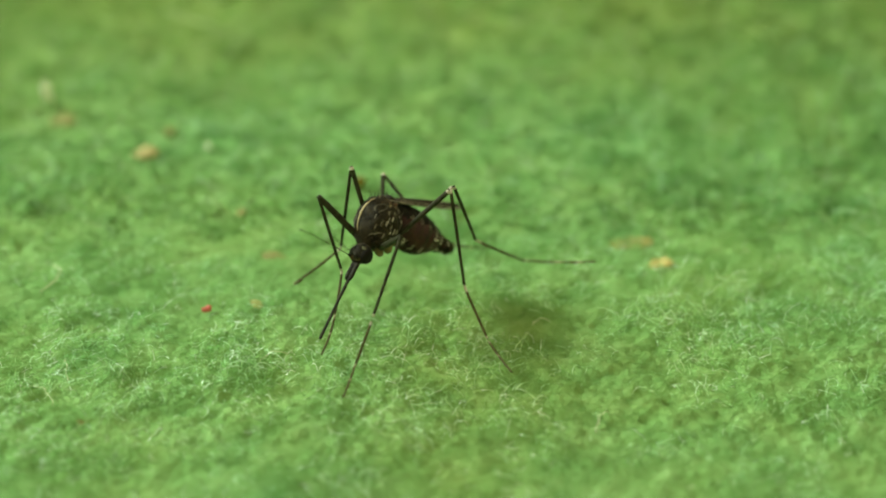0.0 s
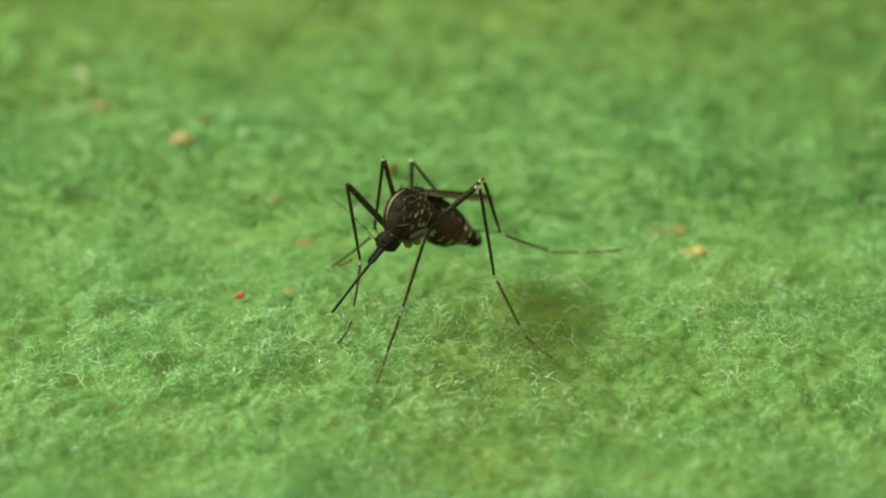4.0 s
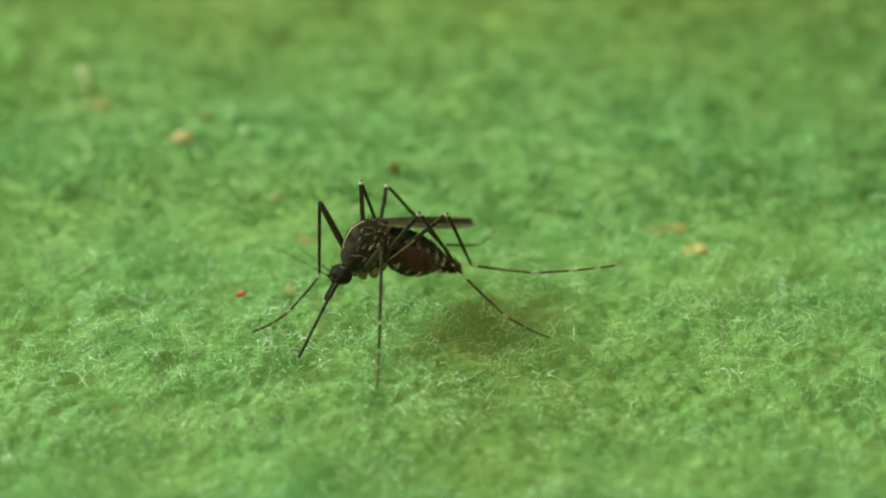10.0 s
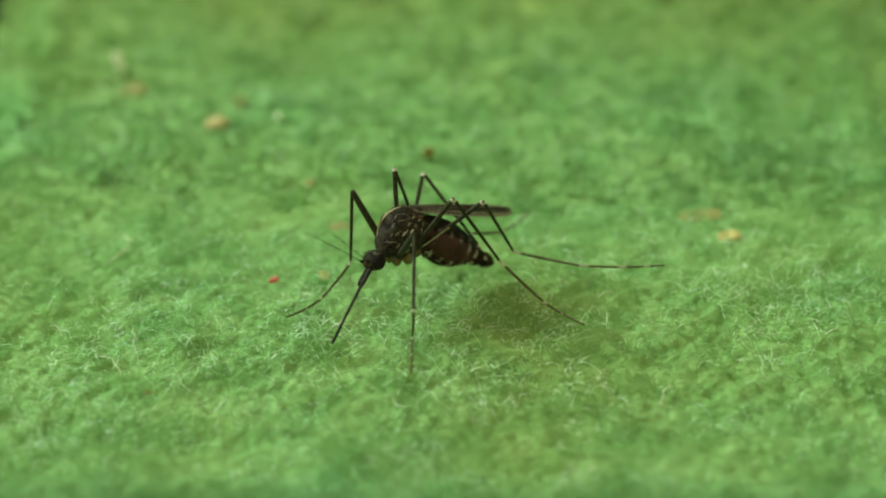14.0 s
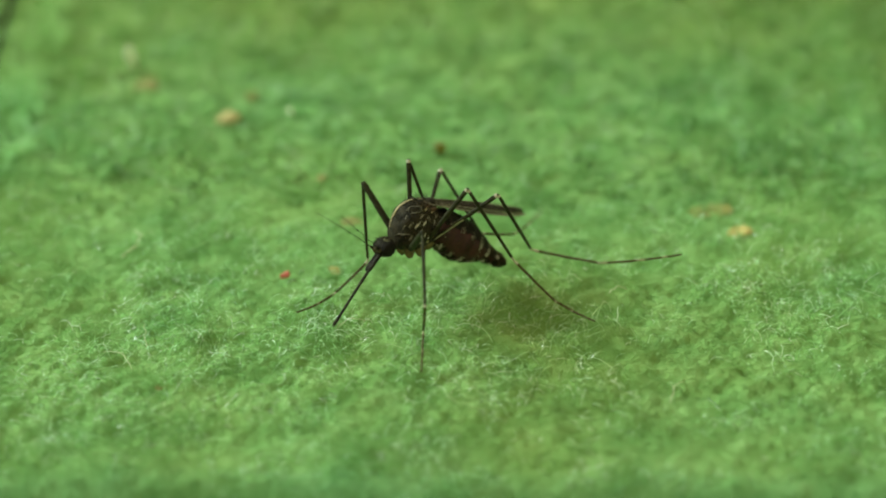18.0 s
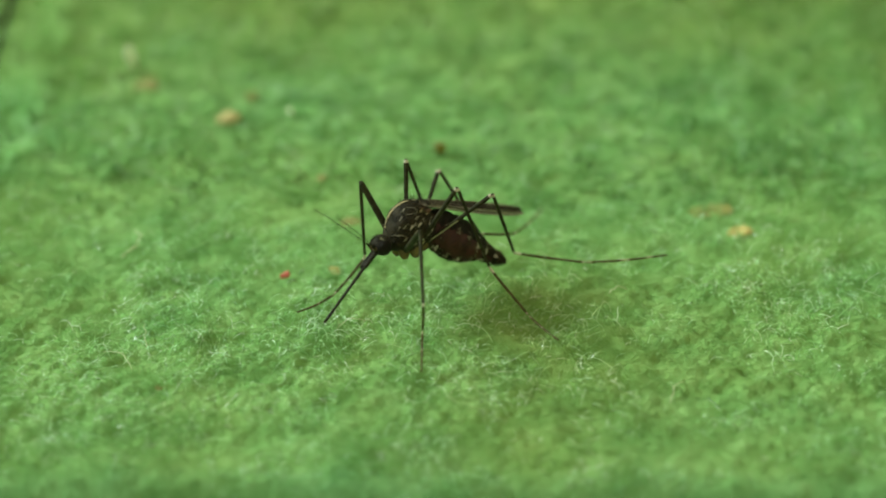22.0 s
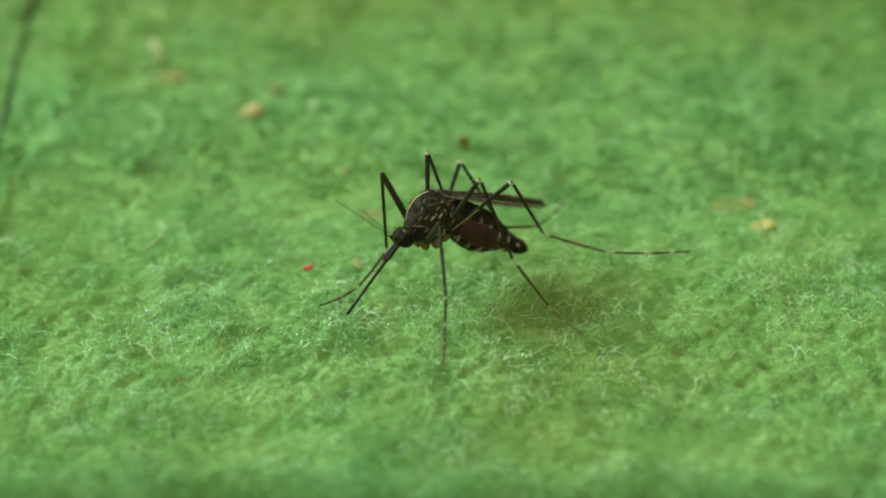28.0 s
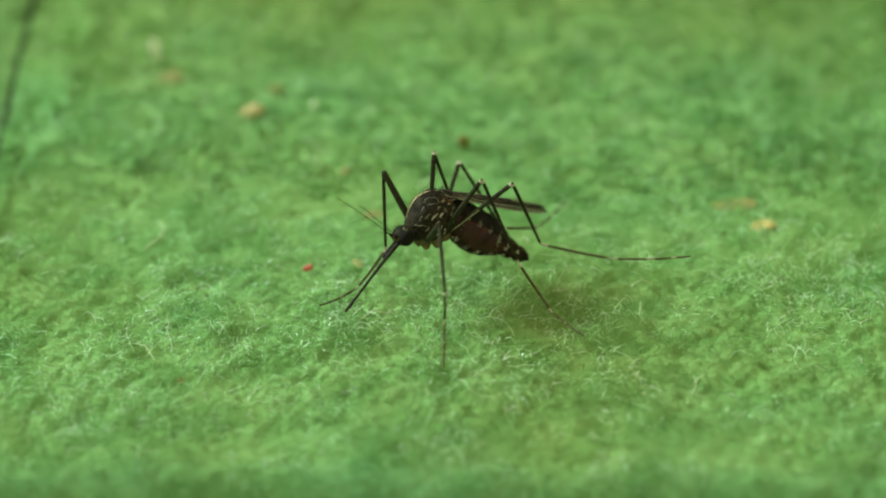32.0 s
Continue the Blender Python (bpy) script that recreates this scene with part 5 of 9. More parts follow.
    walk(LEGS["FR"][1], [
        (0, pose(0.002116, 0, 0, -129.09, 23.57, -168.36)),
        (0.5, pose(0.002124, 0, 0, -136.86, 24.13, -169.85)),
        (1, pose(0.002125, 0, 0, -131.42, 24.70, -168.50)),
        (1.5, pose(0.002124, 0, 0, -134.22, 24.94, -168.75)),
        (2, pose(0.002122, 0, 0, -156.00, 26.50, -173.13)),
        (2.5, pose(0.002129, 0, 0, -157.47, 27.23, -172.55)),
        (3, pose(0.002125, 0, 0, -163.23, 27.92, -173.92)),
        (3.5, pose(0.002128, 0, 0, -163.37, 28.64, -173.73)),
        (5.5, pose(0.002160, 0, 0, -154.90, 42.89, -162.23)),
        (6, pose(0.002115, 0, 0, -125.40, 32.37, -152.55)),
        (6.5, pose(0.002114, 0, 0, -130.01, 32.95, -155.32)),
        (7, pose(0.002117, 0, 0, -109.88, 23.72, -151.52)),
        (7.5, pose(0.002117, 0, 0, -85.80, 13.29, -152.85)),
        (8, pose(0.002119, 0, 0, -104.25, 19.28, -151.89)),
        (8.5, pose(0.002118, 0, 0, -104.71, 19.60, -151.92)),
        (9, pose(0.002128, 0, 0, -115.44, 22.28, -152.41)),
        (9.5, pose(0.002124, 0, 0, -101.85, 15.49, -150.96)),
        (10, pose(0.002132, 0, 0, -114.61, 17.56, -152.81)),
        (10.5, pose(0.002127, 0, 0, -110.90, 17.07, -151.07)),
        (11, pose(0.002125, 0, 0, -90.38, 7.40, -149.39)),
        (11.5, pose(0.002118, 0, 0, -104.85, 15.11, -149.25)),
        (12.5, pose(0.002119, 0, 0, -104.99, 16.18, -148.76)),
        (13, pose(0.002118, 0, 0, -108.04, 17.61, -150.11)),
        (13.5, pose(0.002115, 0, 0, -104.62, 15.86, -150.09)),
        (14, pose(0.002113, 0, 0, -95.79, 12.98, -149.13)),
        (14.5, pose(0.002121, 0, 0, -175.43, 31.91, -173.51)),
        (16.5, pose(0.002141, 0, 0, -170.63, 31.88, -171.80)),
        (17, pose(0.002123, 0, 0, -172.57, 30.75, -172.72)),
        (17.5, pose(0.002118, 0, 0, 168.77, 33.44, -178.57)),
        (18, pose(0.002125, 0, 0, 175.26, 32.02, -176.76)),
        (18.5, pose(0.002125, 0, 0, -174.87, 31.13, -173.21)),
        (19, pose(0.002130, 0, 0, -173.68, 32.13, -172.50)),
        (19.5, pose(0.002122, 0, 0, -178.25, 31.39, -174.30)),
        (20, pose(0.002140, 0, 0, -152.91, 27.41, -166.19)),
        (20.5, pose(0.002142, 0, 0, -152.33, 26.91, -166.02)),
        (21, pose(0.002144, 0, 0, -153.75, 27.52, -166.02)),
        (21.5, pose(0.002138, 0, 0, -145.11, 25.16, -163.45)),
        (22, pose(0.002137, 0, 0, -137.25, 23.52, -160.87)),
        (22.5, pose(0.002124, 0, 0, -143.83, 24.87, -163.48)),
        (23, pose(0.002130, 0, 0, -157.22, 27.43, -167.29)),
        (23.5, pose(0.002121, 0, 0, -141.00, 24.16, -162.96)),
        (24, pose(0.002120, 0, 0, -118.65, 17.68, -158.68)),
        (24.5, pose(0.002125, 0, 0, -158.00, 27.44, -167.79)),
        (25, pose(0.002126, 0, 0, -138.74, 23.37, -162.67)),
        (25.5, pose(0.002119, 0, 0, -124.94, 20.08, -160.67)),
        (27.5, pose(0.002117, 0, 0, -115.49, 17.85, -159.59)),
        (28, pose(0.002119, 0, 0, -126.22, 20.19, -160.73)),
        (28.5, pose(0.002120, 0, 0, -128.94, 20.85, -161.12)),
        (29, pose(0.002119, 0, 0, -113.07, 17.05, -158.42)),
        (30, pose(0.002119, 0, 0, -116.45, 18.21, -158.10)),
        (30.5, pose(0.002119, 0, 0, -111.24, 16.17, -157.99)),
        (31, pose(0.002122, 0, 0, -129.04, 20.54, -160.94)),
        (31.5, pose(0.002122, 0, 0, -133.17, 22.09, -161.13)),
        (32, pose(0.002121, 0, 0, -144.71, 25.04, -164.33))])
    walk(LEGS["FR"][2], [
        (0, pose(0.000066, -0.000422, -0.000914, 173.23, 64.56, 171.63)),
        (0.5, pose(0.000080, -0.000366, -0.000930, -174.94, 58.68, -178.53)),
        (1, pose(0.000100, -0.000412, -0.000950, -163.34, 57.00, -170.61)),
        (1.5, pose(0.000100, -0.000402, -0.000959, -159.97, 55.07, -168.36)),
        (2, pose(0.000099, -0.000244, -0.001016, -171.10, 53.35, -174.69)),
        (2.5, pose(0.000128, -0.000262, -0.001038, 178.89, 52.52, 179.00)),
        (3, pose(0.000127, -0.000213, -0.001065, 176.55, 51.55, 177.91)),
        (3.5, pose(0.000147, -0.000218, -0.001088, 175.30, 51.06, 177.15)),
        (5.5, pose(0.000576, -0.000508, -0.001545, 124.04, 64.87, 130.30)),
        (6, pose(0.000404, -0.000889, -0.001222, -134.40, 65.42, -142.27)),
        (6.5, pose(0.000373, -0.000800, -0.001242, -135.52, 66.49, -142.55)),
        (7, pose(0.000280, -0.000996, -0.000918, -111.88, 60.71, -124.20)),
        (7.5, pose(0.000141, -0.001014, -0.000524, -87.56, 44.16, -109.03)),
        (8, pose(0.000220, -0.001014, -0.000753, -112.42, 60.34, -125.33)),
        (8.5, pose(0.000222, -0.001012, -0.000765, -116.18, 59.87, -129.41)),
        (9, pose(0.000261, -0.000976, -0.000863, -154.86, 71.01, -160.22)),
        (9.5, pose(0.000205, -0.001066, -0.000608, -125.13, 65.45, -135.61)),
        (10, pose(0.000201, -0.000991, -0.000687, -161.88, 71.53, -166.84)),
        (10.5, pose(0.000222, -0.001053, -0.000669, -162.97, 71.30, -168.33)),
        (11, pose(0.000181, -0.001150, -0.000293, -122.17, 66.08, -133.85)),
        (11.5, pose(0.000225, -0.001126, -0.000595, -159.03, 71.17, -165.52)),
        (12, pose(0.000242, -0.001137, -0.000622, -154.83, 69.54, -161.87)),
        (12.5, pose(0.000247, -0.001136, -0.000636, -150.86, 69.60, -158.16)),
        (13, pose(0.000233, -0.001083, -0.000690, -149.06, 71.11, -155.74)),
        (13.5, pose(0.000212, -0.001095, -0.000624, -139.58, 69.16, -147.82)),
        (14, pose(0.000203, -0.001142, -0.000513, -122.00, 65.79, -133.47)),
        (14.5, pose(0.000197, -0.000219, -0.001206, 104.62, 59.05, 115.67)),
        (16.5, pose(0.000221, -0.000277, -0.001206, 101.56, 56.82, 112.33)),
        (17, pose(0.000179, -0.000248, -0.001166, 111.20, 59.75, 120.42)),
        (17.5, pose(0.000217, -0.000048, -0.001256, 95.02, 43.77, 111.15)),
        (18, pose(0.000194, -0.000109, -0.001210, 99.32, 52.65, 111.55)),
        (18.5, pose(0.000186, -0.000231, -0.001179, 102.65, 54.37, 113.09)),
        (19, pose(0.000214, -0.000252, -0.001214, 101.53, 51.23, 112.86)),
        (19.5, pose(0.000185, -0.000193, -0.001188, 100.87, 51.85, 112.41)),
        (20, pose(0.000175, -0.000483, -0.001049, 130.49, 65.16, 135.81)),
        (20.5, pose(0.000170, -0.000491, -0.001031, 132.07, 65.10, 137.15)),
        (21, pose(0.000183, -0.000488, -0.001053, 128.57, 62.19, 134.68)),
        (21.5, pose(0.000162, -0.000587, -0.000968, 143.25, 65.64, 146.69)),
        (22, pose(0.000165, -0.000684, -0.000909, 151.19, 67.58, 152.94)),
        (22.5, pose(0.000141, -0.000588, -0.000959, 148.60, 67.66, 151.15)),
        (23, pose(0.000156, -0.000445, -0.001050, 126.07, 60.81, 132.87)),
        (23.5, pose(0.000132, -0.000609, -0.000933, 157.89, 68.79, 159.20)),
        (24, pose(0.000097, -0.000790, -0.000692, -146.47, 67.77, -152.93)),
        (24.5, pose(0.000147, -0.000428, -0.001051, 124.88, 60.18, 131.92)),
        (25, pose(0.000129, -0.000623, -0.000904, 161.24, 70.00, 161.71)),
        (25.5, pose(0.000098, -0.000709, -0.000783, -146.82, 67.63, -152.85)),
        (27.5, pose(0.000082, -0.000757, -0.000699, -128.25, 60.43, -139.00)),
        (28, pose(0.000099, -0.000706, -0.000787, -155.39, 66.83, -160.66)),
        (28.5, pose(0.000104, -0.000690, -0.000812, -163.84, 67.69, -167.81)),
        (29, pose(0.000091, -0.000802, -0.000669, -132.78, 61.84, -142.96)),
        (30, pose(0.000110, -0.000808, -0.000712, -143.16, 63.75, -151.47)),
        (30.5, pose(0.000088, -0.000821, -0.000635, -129.80, 60.08, -140.97)),
        (31, pose(0.000105, -0.000697, -0.000800, -162.64, 66.15, -166.99)),
        (31.5, pose(0.000124, -0.000683, -0.000857, -177.22, 66.03, -179.44)),
        (32, pose(0.000132, -0.000558, -0.000965, 168.42, 65.14, 169.01))])
    walk(LEGS["FR"][3], [
        (0, pose(-0.000495, -0.000340, -0.002106, 114.99, 73.07, 116.29)),
        (0.5, pose(-0.000629, -0.000384, -0.002097, 100.53, 67.56, 103.27)),
        (1, pose(-0.000659, -0.000537, -0.002135, 91.06, 66.90, 93.34)),
        (1.5, pose(-0.000718, -0.000571, -0.002156, 87.26, 64.26, 89.39)),
        (2, pose(-0.000798, -0.000327, -0.002226, 87.21, 53.84, 91.66)),
        (2.5, pose(-0.000831, -0.000245, -0.002290, 84.20, 47.22, 89.73)),
        (3, pose(-0.000884, -0.000176, -0.002338, 82.18, 42.60, 87.96)),
        (3.5, pose(-0.000908, -0.000165, -0.002395, 80.77, 40.43, 86.18)),
        (5.5, pose(0.000200, -0.000065, -0.002782, 76.29, 59.39, 78.70)),
        (6, pose(-0.000039, -0.001232, -0.002448, 63.34, 74.74, 61.16)),
        (6.5, pose(-0.000054, -0.001127, -0.002479, 66.18, 72.80, 64.51)),
        (7, pose(-0.000092, -0.001544, -0.002098, 20.43, 80.70, 15.47)),
        (7.5, pose(-0.000175, -0.001928, -0.001463, -44.82, 70.20, -54.90)),
        (8, pose(-0.000167, -0.001560, -0.001928, 5.36, 81.09, -0.39)),
        (8.5, pose(-0.000210, -0.001538, -0.001938, 8.09, 80.85, 2.46)),
        (9, pose(-0.000160, -0.001127, -0.002162, 65.03, 75.17, 61.99)),
        (9.5, pose(-0.000198, -0.001461, -0.001845, 12.58, 82.06, 6.89)),
        (10, pose(-0.000217, -0.001089, -0.001972, 71.58, 78.29, 67.52)),
        (10.5, pose(-0.000201, -0.001140, -0.001944, 61.33, 79.54, 56.98)),
        (11, pose(-0.000197, -0.001543, -0.001523, -37.94, 78.71, -45.34)),
        (11.5, pose(-0.000190, -0.001233, -0.001851, 40.29, 81.65, 35.24)),
        (12.5, pose(-0.000184, -0.001309, -0.001884, 48.32, 80.19, 43.34)),
        (13, pose(-0.000160, -0.001260, -0.001947, 58.72, 77.97, 54.21)),
        (13.5, pose(-0.000186, -0.001345, -0.001857, 38.74, 80.62, 33.50)),
        (14, pose(-0.000166, -0.001531, -0.001706, -6.33, 79.46, -12.87)),
        (14.5, pose(-0.000099, 0.000399, -0.002348, 77.83, 36.30, 83.91)),
        (16.5, pose(-0.000052, 0.000390, -0.002308, 77.49, 39.20, 82.88)),
        (17, pose(-0.000162, 0.000332, -0.002319, 80.56, 40.65, 84.52)),
        (17.5, pose(-0.000131, 0.000852, -0.002180, 79.72, 27.19, 87.88)),
        (18, pose(-0.000102, 0.000640, -0.002265, 79.65, 34.01, 85.87)),
        (18.5, pose(-0.000118, 0.000482, -0.002260, 80.60, 38.52, 85.18)),
        (19, pose(-0.000109, 0.000513, -0.002248, 80.49, 38.44, 85.17)),
        (19.5, pose(-0.000128, 0.000567, -0.002235, 80.54, 36.25, 85.69)),
        (20, pose(-0.000230, -0.000089, -0.002270, 79.99, 52.09, 81.04)),
        (20.5, pose(-0.000245, -0.000105, -0.002252, 80.56, 52.36, 81.34)),
        (21, pose(-0.000257, -0.000043, -0.002240, 81.46, 50.51, 82.38)),
        (21.5, pose(-0.000304, -0.000281, -0.002199, 81.08, 56.44, 80.65)),
        (22, pose(-0.000295, -0.000449, -0.002160, 79.43, 60.58, 78.18)),
        (22.5, pose(-0.000305, -0.000342, -0.002199, 79.70, 57.66, 79.04)),
        (23, pose(-0.000287, 0.000032, -0.002216, 82.24, 47.53, 83.32)),
        (23.5, pose(-0.000321, -0.000437, -0.002182, 78.41, 60.38, 77.28)),
        (24, pose(-0.000356, -0.001021, -0.001936, 55.86, 77.36, 51.74)),
        (24.5, pose(-0.000296, 0.000065, -0.002208, 81.88, 48.53, 83.14)),
        (25, pose(-0.000308, -0.000479, -0.002170, 77.43, 63.57, 75.96)),
        (25.5, pose(-0.000360, -0.000944, -0.002035, 59.14, 75.75, 55.56)),
        (27.5, pose(-0.000418, -0.001191, -0.001866, 28.41, 79.49, 23.41)),
        (28, pose(-0.000400, -0.000881, -0.002022, 63.65, 73.34, 60.24)),
        (28.5, pose(-0.000395, -0.000797, -0.002055, 68.09, 71.16, 65.07)),
        (29, pose(-0.000419, -0.001187, -0.001862, 28.85, 79.57, 23.85)),
        (30, pose(-0.000413, -0.001092, -0.001920, 45.45, 77.93, 40.98)),
        (30.5, pose(-0.000436, -0.001246, -0.001808, 17.39, 80.75, 11.96)),
        (31, pose(-0.000429, -0.000820, -0.002038, 69.65, 72.28, 66.41)),
        (31.5, pose(-0.000424, -0.000688, -0.002089, 74.56, 68.40, 71.91)),
        (32, pose(-0.000424, -0.000450, -0.002187, 79.31, 61.77, 77.80))])
    walk(LEGS["FL"][0], [
        (0, pose(0.000340, 0.000200, -0.000660, -10.65, -25.04, 60.07)),
        (0.5, pose(0.000340, 0.000200, -0.000660, -10.37, -24.84, 60.89)),
        (2.5, pose(0.000340, 0.000200, -0.000660, -10.91, -24.60, 58.98)),
        (3.5, pose(0.000340, 0.000200, -0.000660, -10.88, -23.59, 58.56)),
        (5.5, pose(0.000340, 0.000200, -0.000660, -6.31, -29.54, 74.44)),
        (6, pose(0.000340, 0.000200, -0.000660, -4.94, -27.97, 77.59)),
        (6.5, pose(0.000340, 0.000200, -0.000660, -5.41, -27.79, 76.32)),
        (7, pose(0.000340, 0.000200, -0.000660, -5.09, -29.81, 77.61)),
        (7.5, pose(0.000340, 0.000200, -0.000660, -3.79, -31.86, 81.19)),
        (8, pose(0.000340, 0.000200, -0.000660, -5.08, -31.13, 77.95)),
        (8.5, pose(0.000340, 0.000200, -0.000660, -5.58, -30.42, 76.54)),
        (9, pose(0.000340, 0.000200, -0.000660, -6.34, -32.35, 75.21)),
        (10, pose(0.000340, 0.000200, -0.000660, -4.94, -33.64, 78.87)),
        (10.5, pose(0.000340, 0.000200, -0.000660, -5.03, -32.64, 78.44)),
        (11, pose(0.000340, 0.000200, -0.000660, -4.34, -32.97, 80.12)),
        (12, pose(0.000340, 0.000200, -0.000660, -4.87, -31.67, 78.58)),
        (13, pose(0.000340, 0.000200, -0.000660, -5.19, -32.37, 77.97)),
        (14, pose(0.000340, 0.000200, -0.000660, -5.27, -33.70, 78.13)),
        (14.5, pose(0.000340, 0.000200, -0.000660, -5.25, -29.72, 77.19)),
        (16.5, pose(0.000340, 0.000200, -0.000660, -5.99, -30.48, 75.52)),
        (17.8, pose(0.000340, 0.000200, -0.000660, -6.68, -30.03, 73.63)),
        (18, pose(0.000340, 0.000200, -0.000660, -6.88, -30.10, 73.14)),
        (18.5, pose(0.000340, 0.000200, -0.000660, -6.76, -30.62, 73.62)),
        (19.5, pose(0.000340, 0.000200, -0.000660, -6.89, -30.56, 73.25)),
        (20, pose(0.000340, 0.000200, -0.000660, -6.16, -29.54, 74.83)),
        (21.3, pose(0.000340, 0.000200, -0.000660, -5.84, -30.54, 75.93)),
        (22, pose(0.000340, 0.000200, -0.000660, -5.80, -31.03, 76.15)),
        (22.5, pose(0.000340, 0.000200, -0.000660, -5.90, -30.37, 75.72)),
        (23, pose(0.000340, 0.000200, -0.000660, -5.98, -30.97, 75.69)),
        (23.5, pose(0.000340, 0.000200, -0.000660, -5.96, -30.25, 75.54)),
        (24.5, pose(0.000340, 0.000200, -0.000660, -6.03, -30.98, 75.56)),
        (25, pose(0.000340, 0.000200, -0.000660, -6.45, -31.07, 74.55)),
        (25.5, pose(0.000340, 0.000200, -0.000660, -6.51, -29.83, 74.01)),
        (27.5, pose(0.000340, 0.000200, -0.000660, -6.19, -29.32, 74.69)),
        (28.5, pose(0.000340, 0.000200, -0.000660, -6.25, -29.99, 74.74)),
        (30, pose(0.000340, 0.000200, -0.000660, -6.18, -29.57, 74.80)),
        (31.5, pose(0.000340, 0.000200, -0.000660, -6.12, -29.62, 74.96)),
        (32, pose(0.000340, 0.000200, -0.000660, -6.41, -29.17, 74.07))])
    walk(LEGS["FL"][1], [
        (0, pose(0.002124, 0, 0, -79.91, 61.40, -112.90)),
        (0.5, pose(0.002125, 0, 0, -78.22, 60.91, -111.72)),
        (1.5, pose(0.002126, 0, 0, -77.18, 62.86, -108.43)),
        (2.5, pose(0.002126, 0, 0, -75.50, 63.36, -105.66)),
        (3, pose(0.002127, 0, 0, -72.86, 63.28, -103.20)),
        (3.5, pose(0.002128, 0, 0, -71.71, 63.81, -101.46)),
        (5.5, pose(0.002094, 0, 0, -51.90, 62.97, -74.81)),
        (6, pose(0.002080, 0, 0, -45.42, 65.10, -67.75)),
        (6.5, pose(0.002078, 0, 0, -37.37, 66.54, -56.95)),
        (7, pose(0.002080, 0, 0, -41.25, 67.67, -60.61)),
        (7.5, pose(0.002085, 0, 0, -54.02, 66.76, -76.15)),
        (8, pose(0.002081, 0, 0, -49.46, 70.87, -68.70)),
        (8.5, pose(0.002078, 0, 0, -41.24, 72.84, -58.43)),
        (9, pose(0.002077, 0, 0, -35.40, 75.32, -49.95)),
        (9.5, pose(0.002076, 0, 0, -37.13, 72.33, -52.93)),
        (10, pose(0.002079, 0, 0, -47.53, 70.06, -65.66)),
        (10.5, pose(0.002077, 0, 0, -42.68, 69.27, -60.59)),
        (11, pose(0.002075, 0, 0, -40.32, 65.82, -58.87)),
        (12, pose(0.002074, 0, 0, -38.04, 67.85, -55.95)),
        (13, pose(0.002077, 0, 0, -39.73, 70.51, -56.81)),
        (13.5, pose(0.002080, 0, 0, -42.39, 71.30, -59.60)),
        (14, pose(0.002082, 0, 0, -49.68, 73.07, -66.94)),
        (14.5, pose(0.002073, 0, 0, -26.74, 68.58, -42.78)),
        (17, pose(0.002073, 0, 0, -22.05, 70.63, -36.23)),
        (17.5, pose(0.002074, 0, 0, -21.11, 71.71, -34.84)),
        (18, pose(0.002073, 0, 0, -16.39, 71.76, -28.96)),
        (18.5, pose(0.002074, 0, 0, -17.99, 72.60, -30.69)),
        (19, pose(0.002073, 0, 0, -14.93, 72.15, -27.06)),
        (19.5, pose(0.002074, 0, 0, -13.45, 73.11, -25.30)),
        (20, pose(0.002073, 0, 0, -16.98, 70.78, -30.32)),
        (21.3, pose(0.002073, 0, 0, -21.36, 70.66, -35.45)),
        (22, pose(0.002074, 0, 0, -22.19, 70.91, -36.28)),
        (22.5, pose(0.002073, 0, 0, -19.86, 70.85, -33.67)),
        (23, pose(0.002073, 0, 0, -19.96, 71.54, -33.50)),
        (24, pose(0.002073, 0, 0, -17.81, 71.25, -31.18)),
        (24.5, pose(0.002077, 0, 0, -18.55, 73.99, -31.52)),
        (25, pose(0.002075, 0, 0, -11.41, 73.46, -23.09)),
        (25.5, pose(0.002072, 0, 0, -9.29, 71.55, -20.92)),
        (27.5, pose(0.002072, 0, 0, -9.75, 71.05, -21.77)),
        (28.5, pose(0.002073, 0, 0, -9.60, 71.66, -21.41)),
        (29, pose(0.002071, 0, 0, -9.35, 69.35, -21.38)),
        (31, pose(0.002072, 0, 0, -10.02, 69.60, -22.13)),
        (31.5, pose(0.002072, 0, 0, -8.09, 66.07, -20.02)),
        (32, pose(0.002072, 0, 0, -5.84, 65.76, -17.21))])
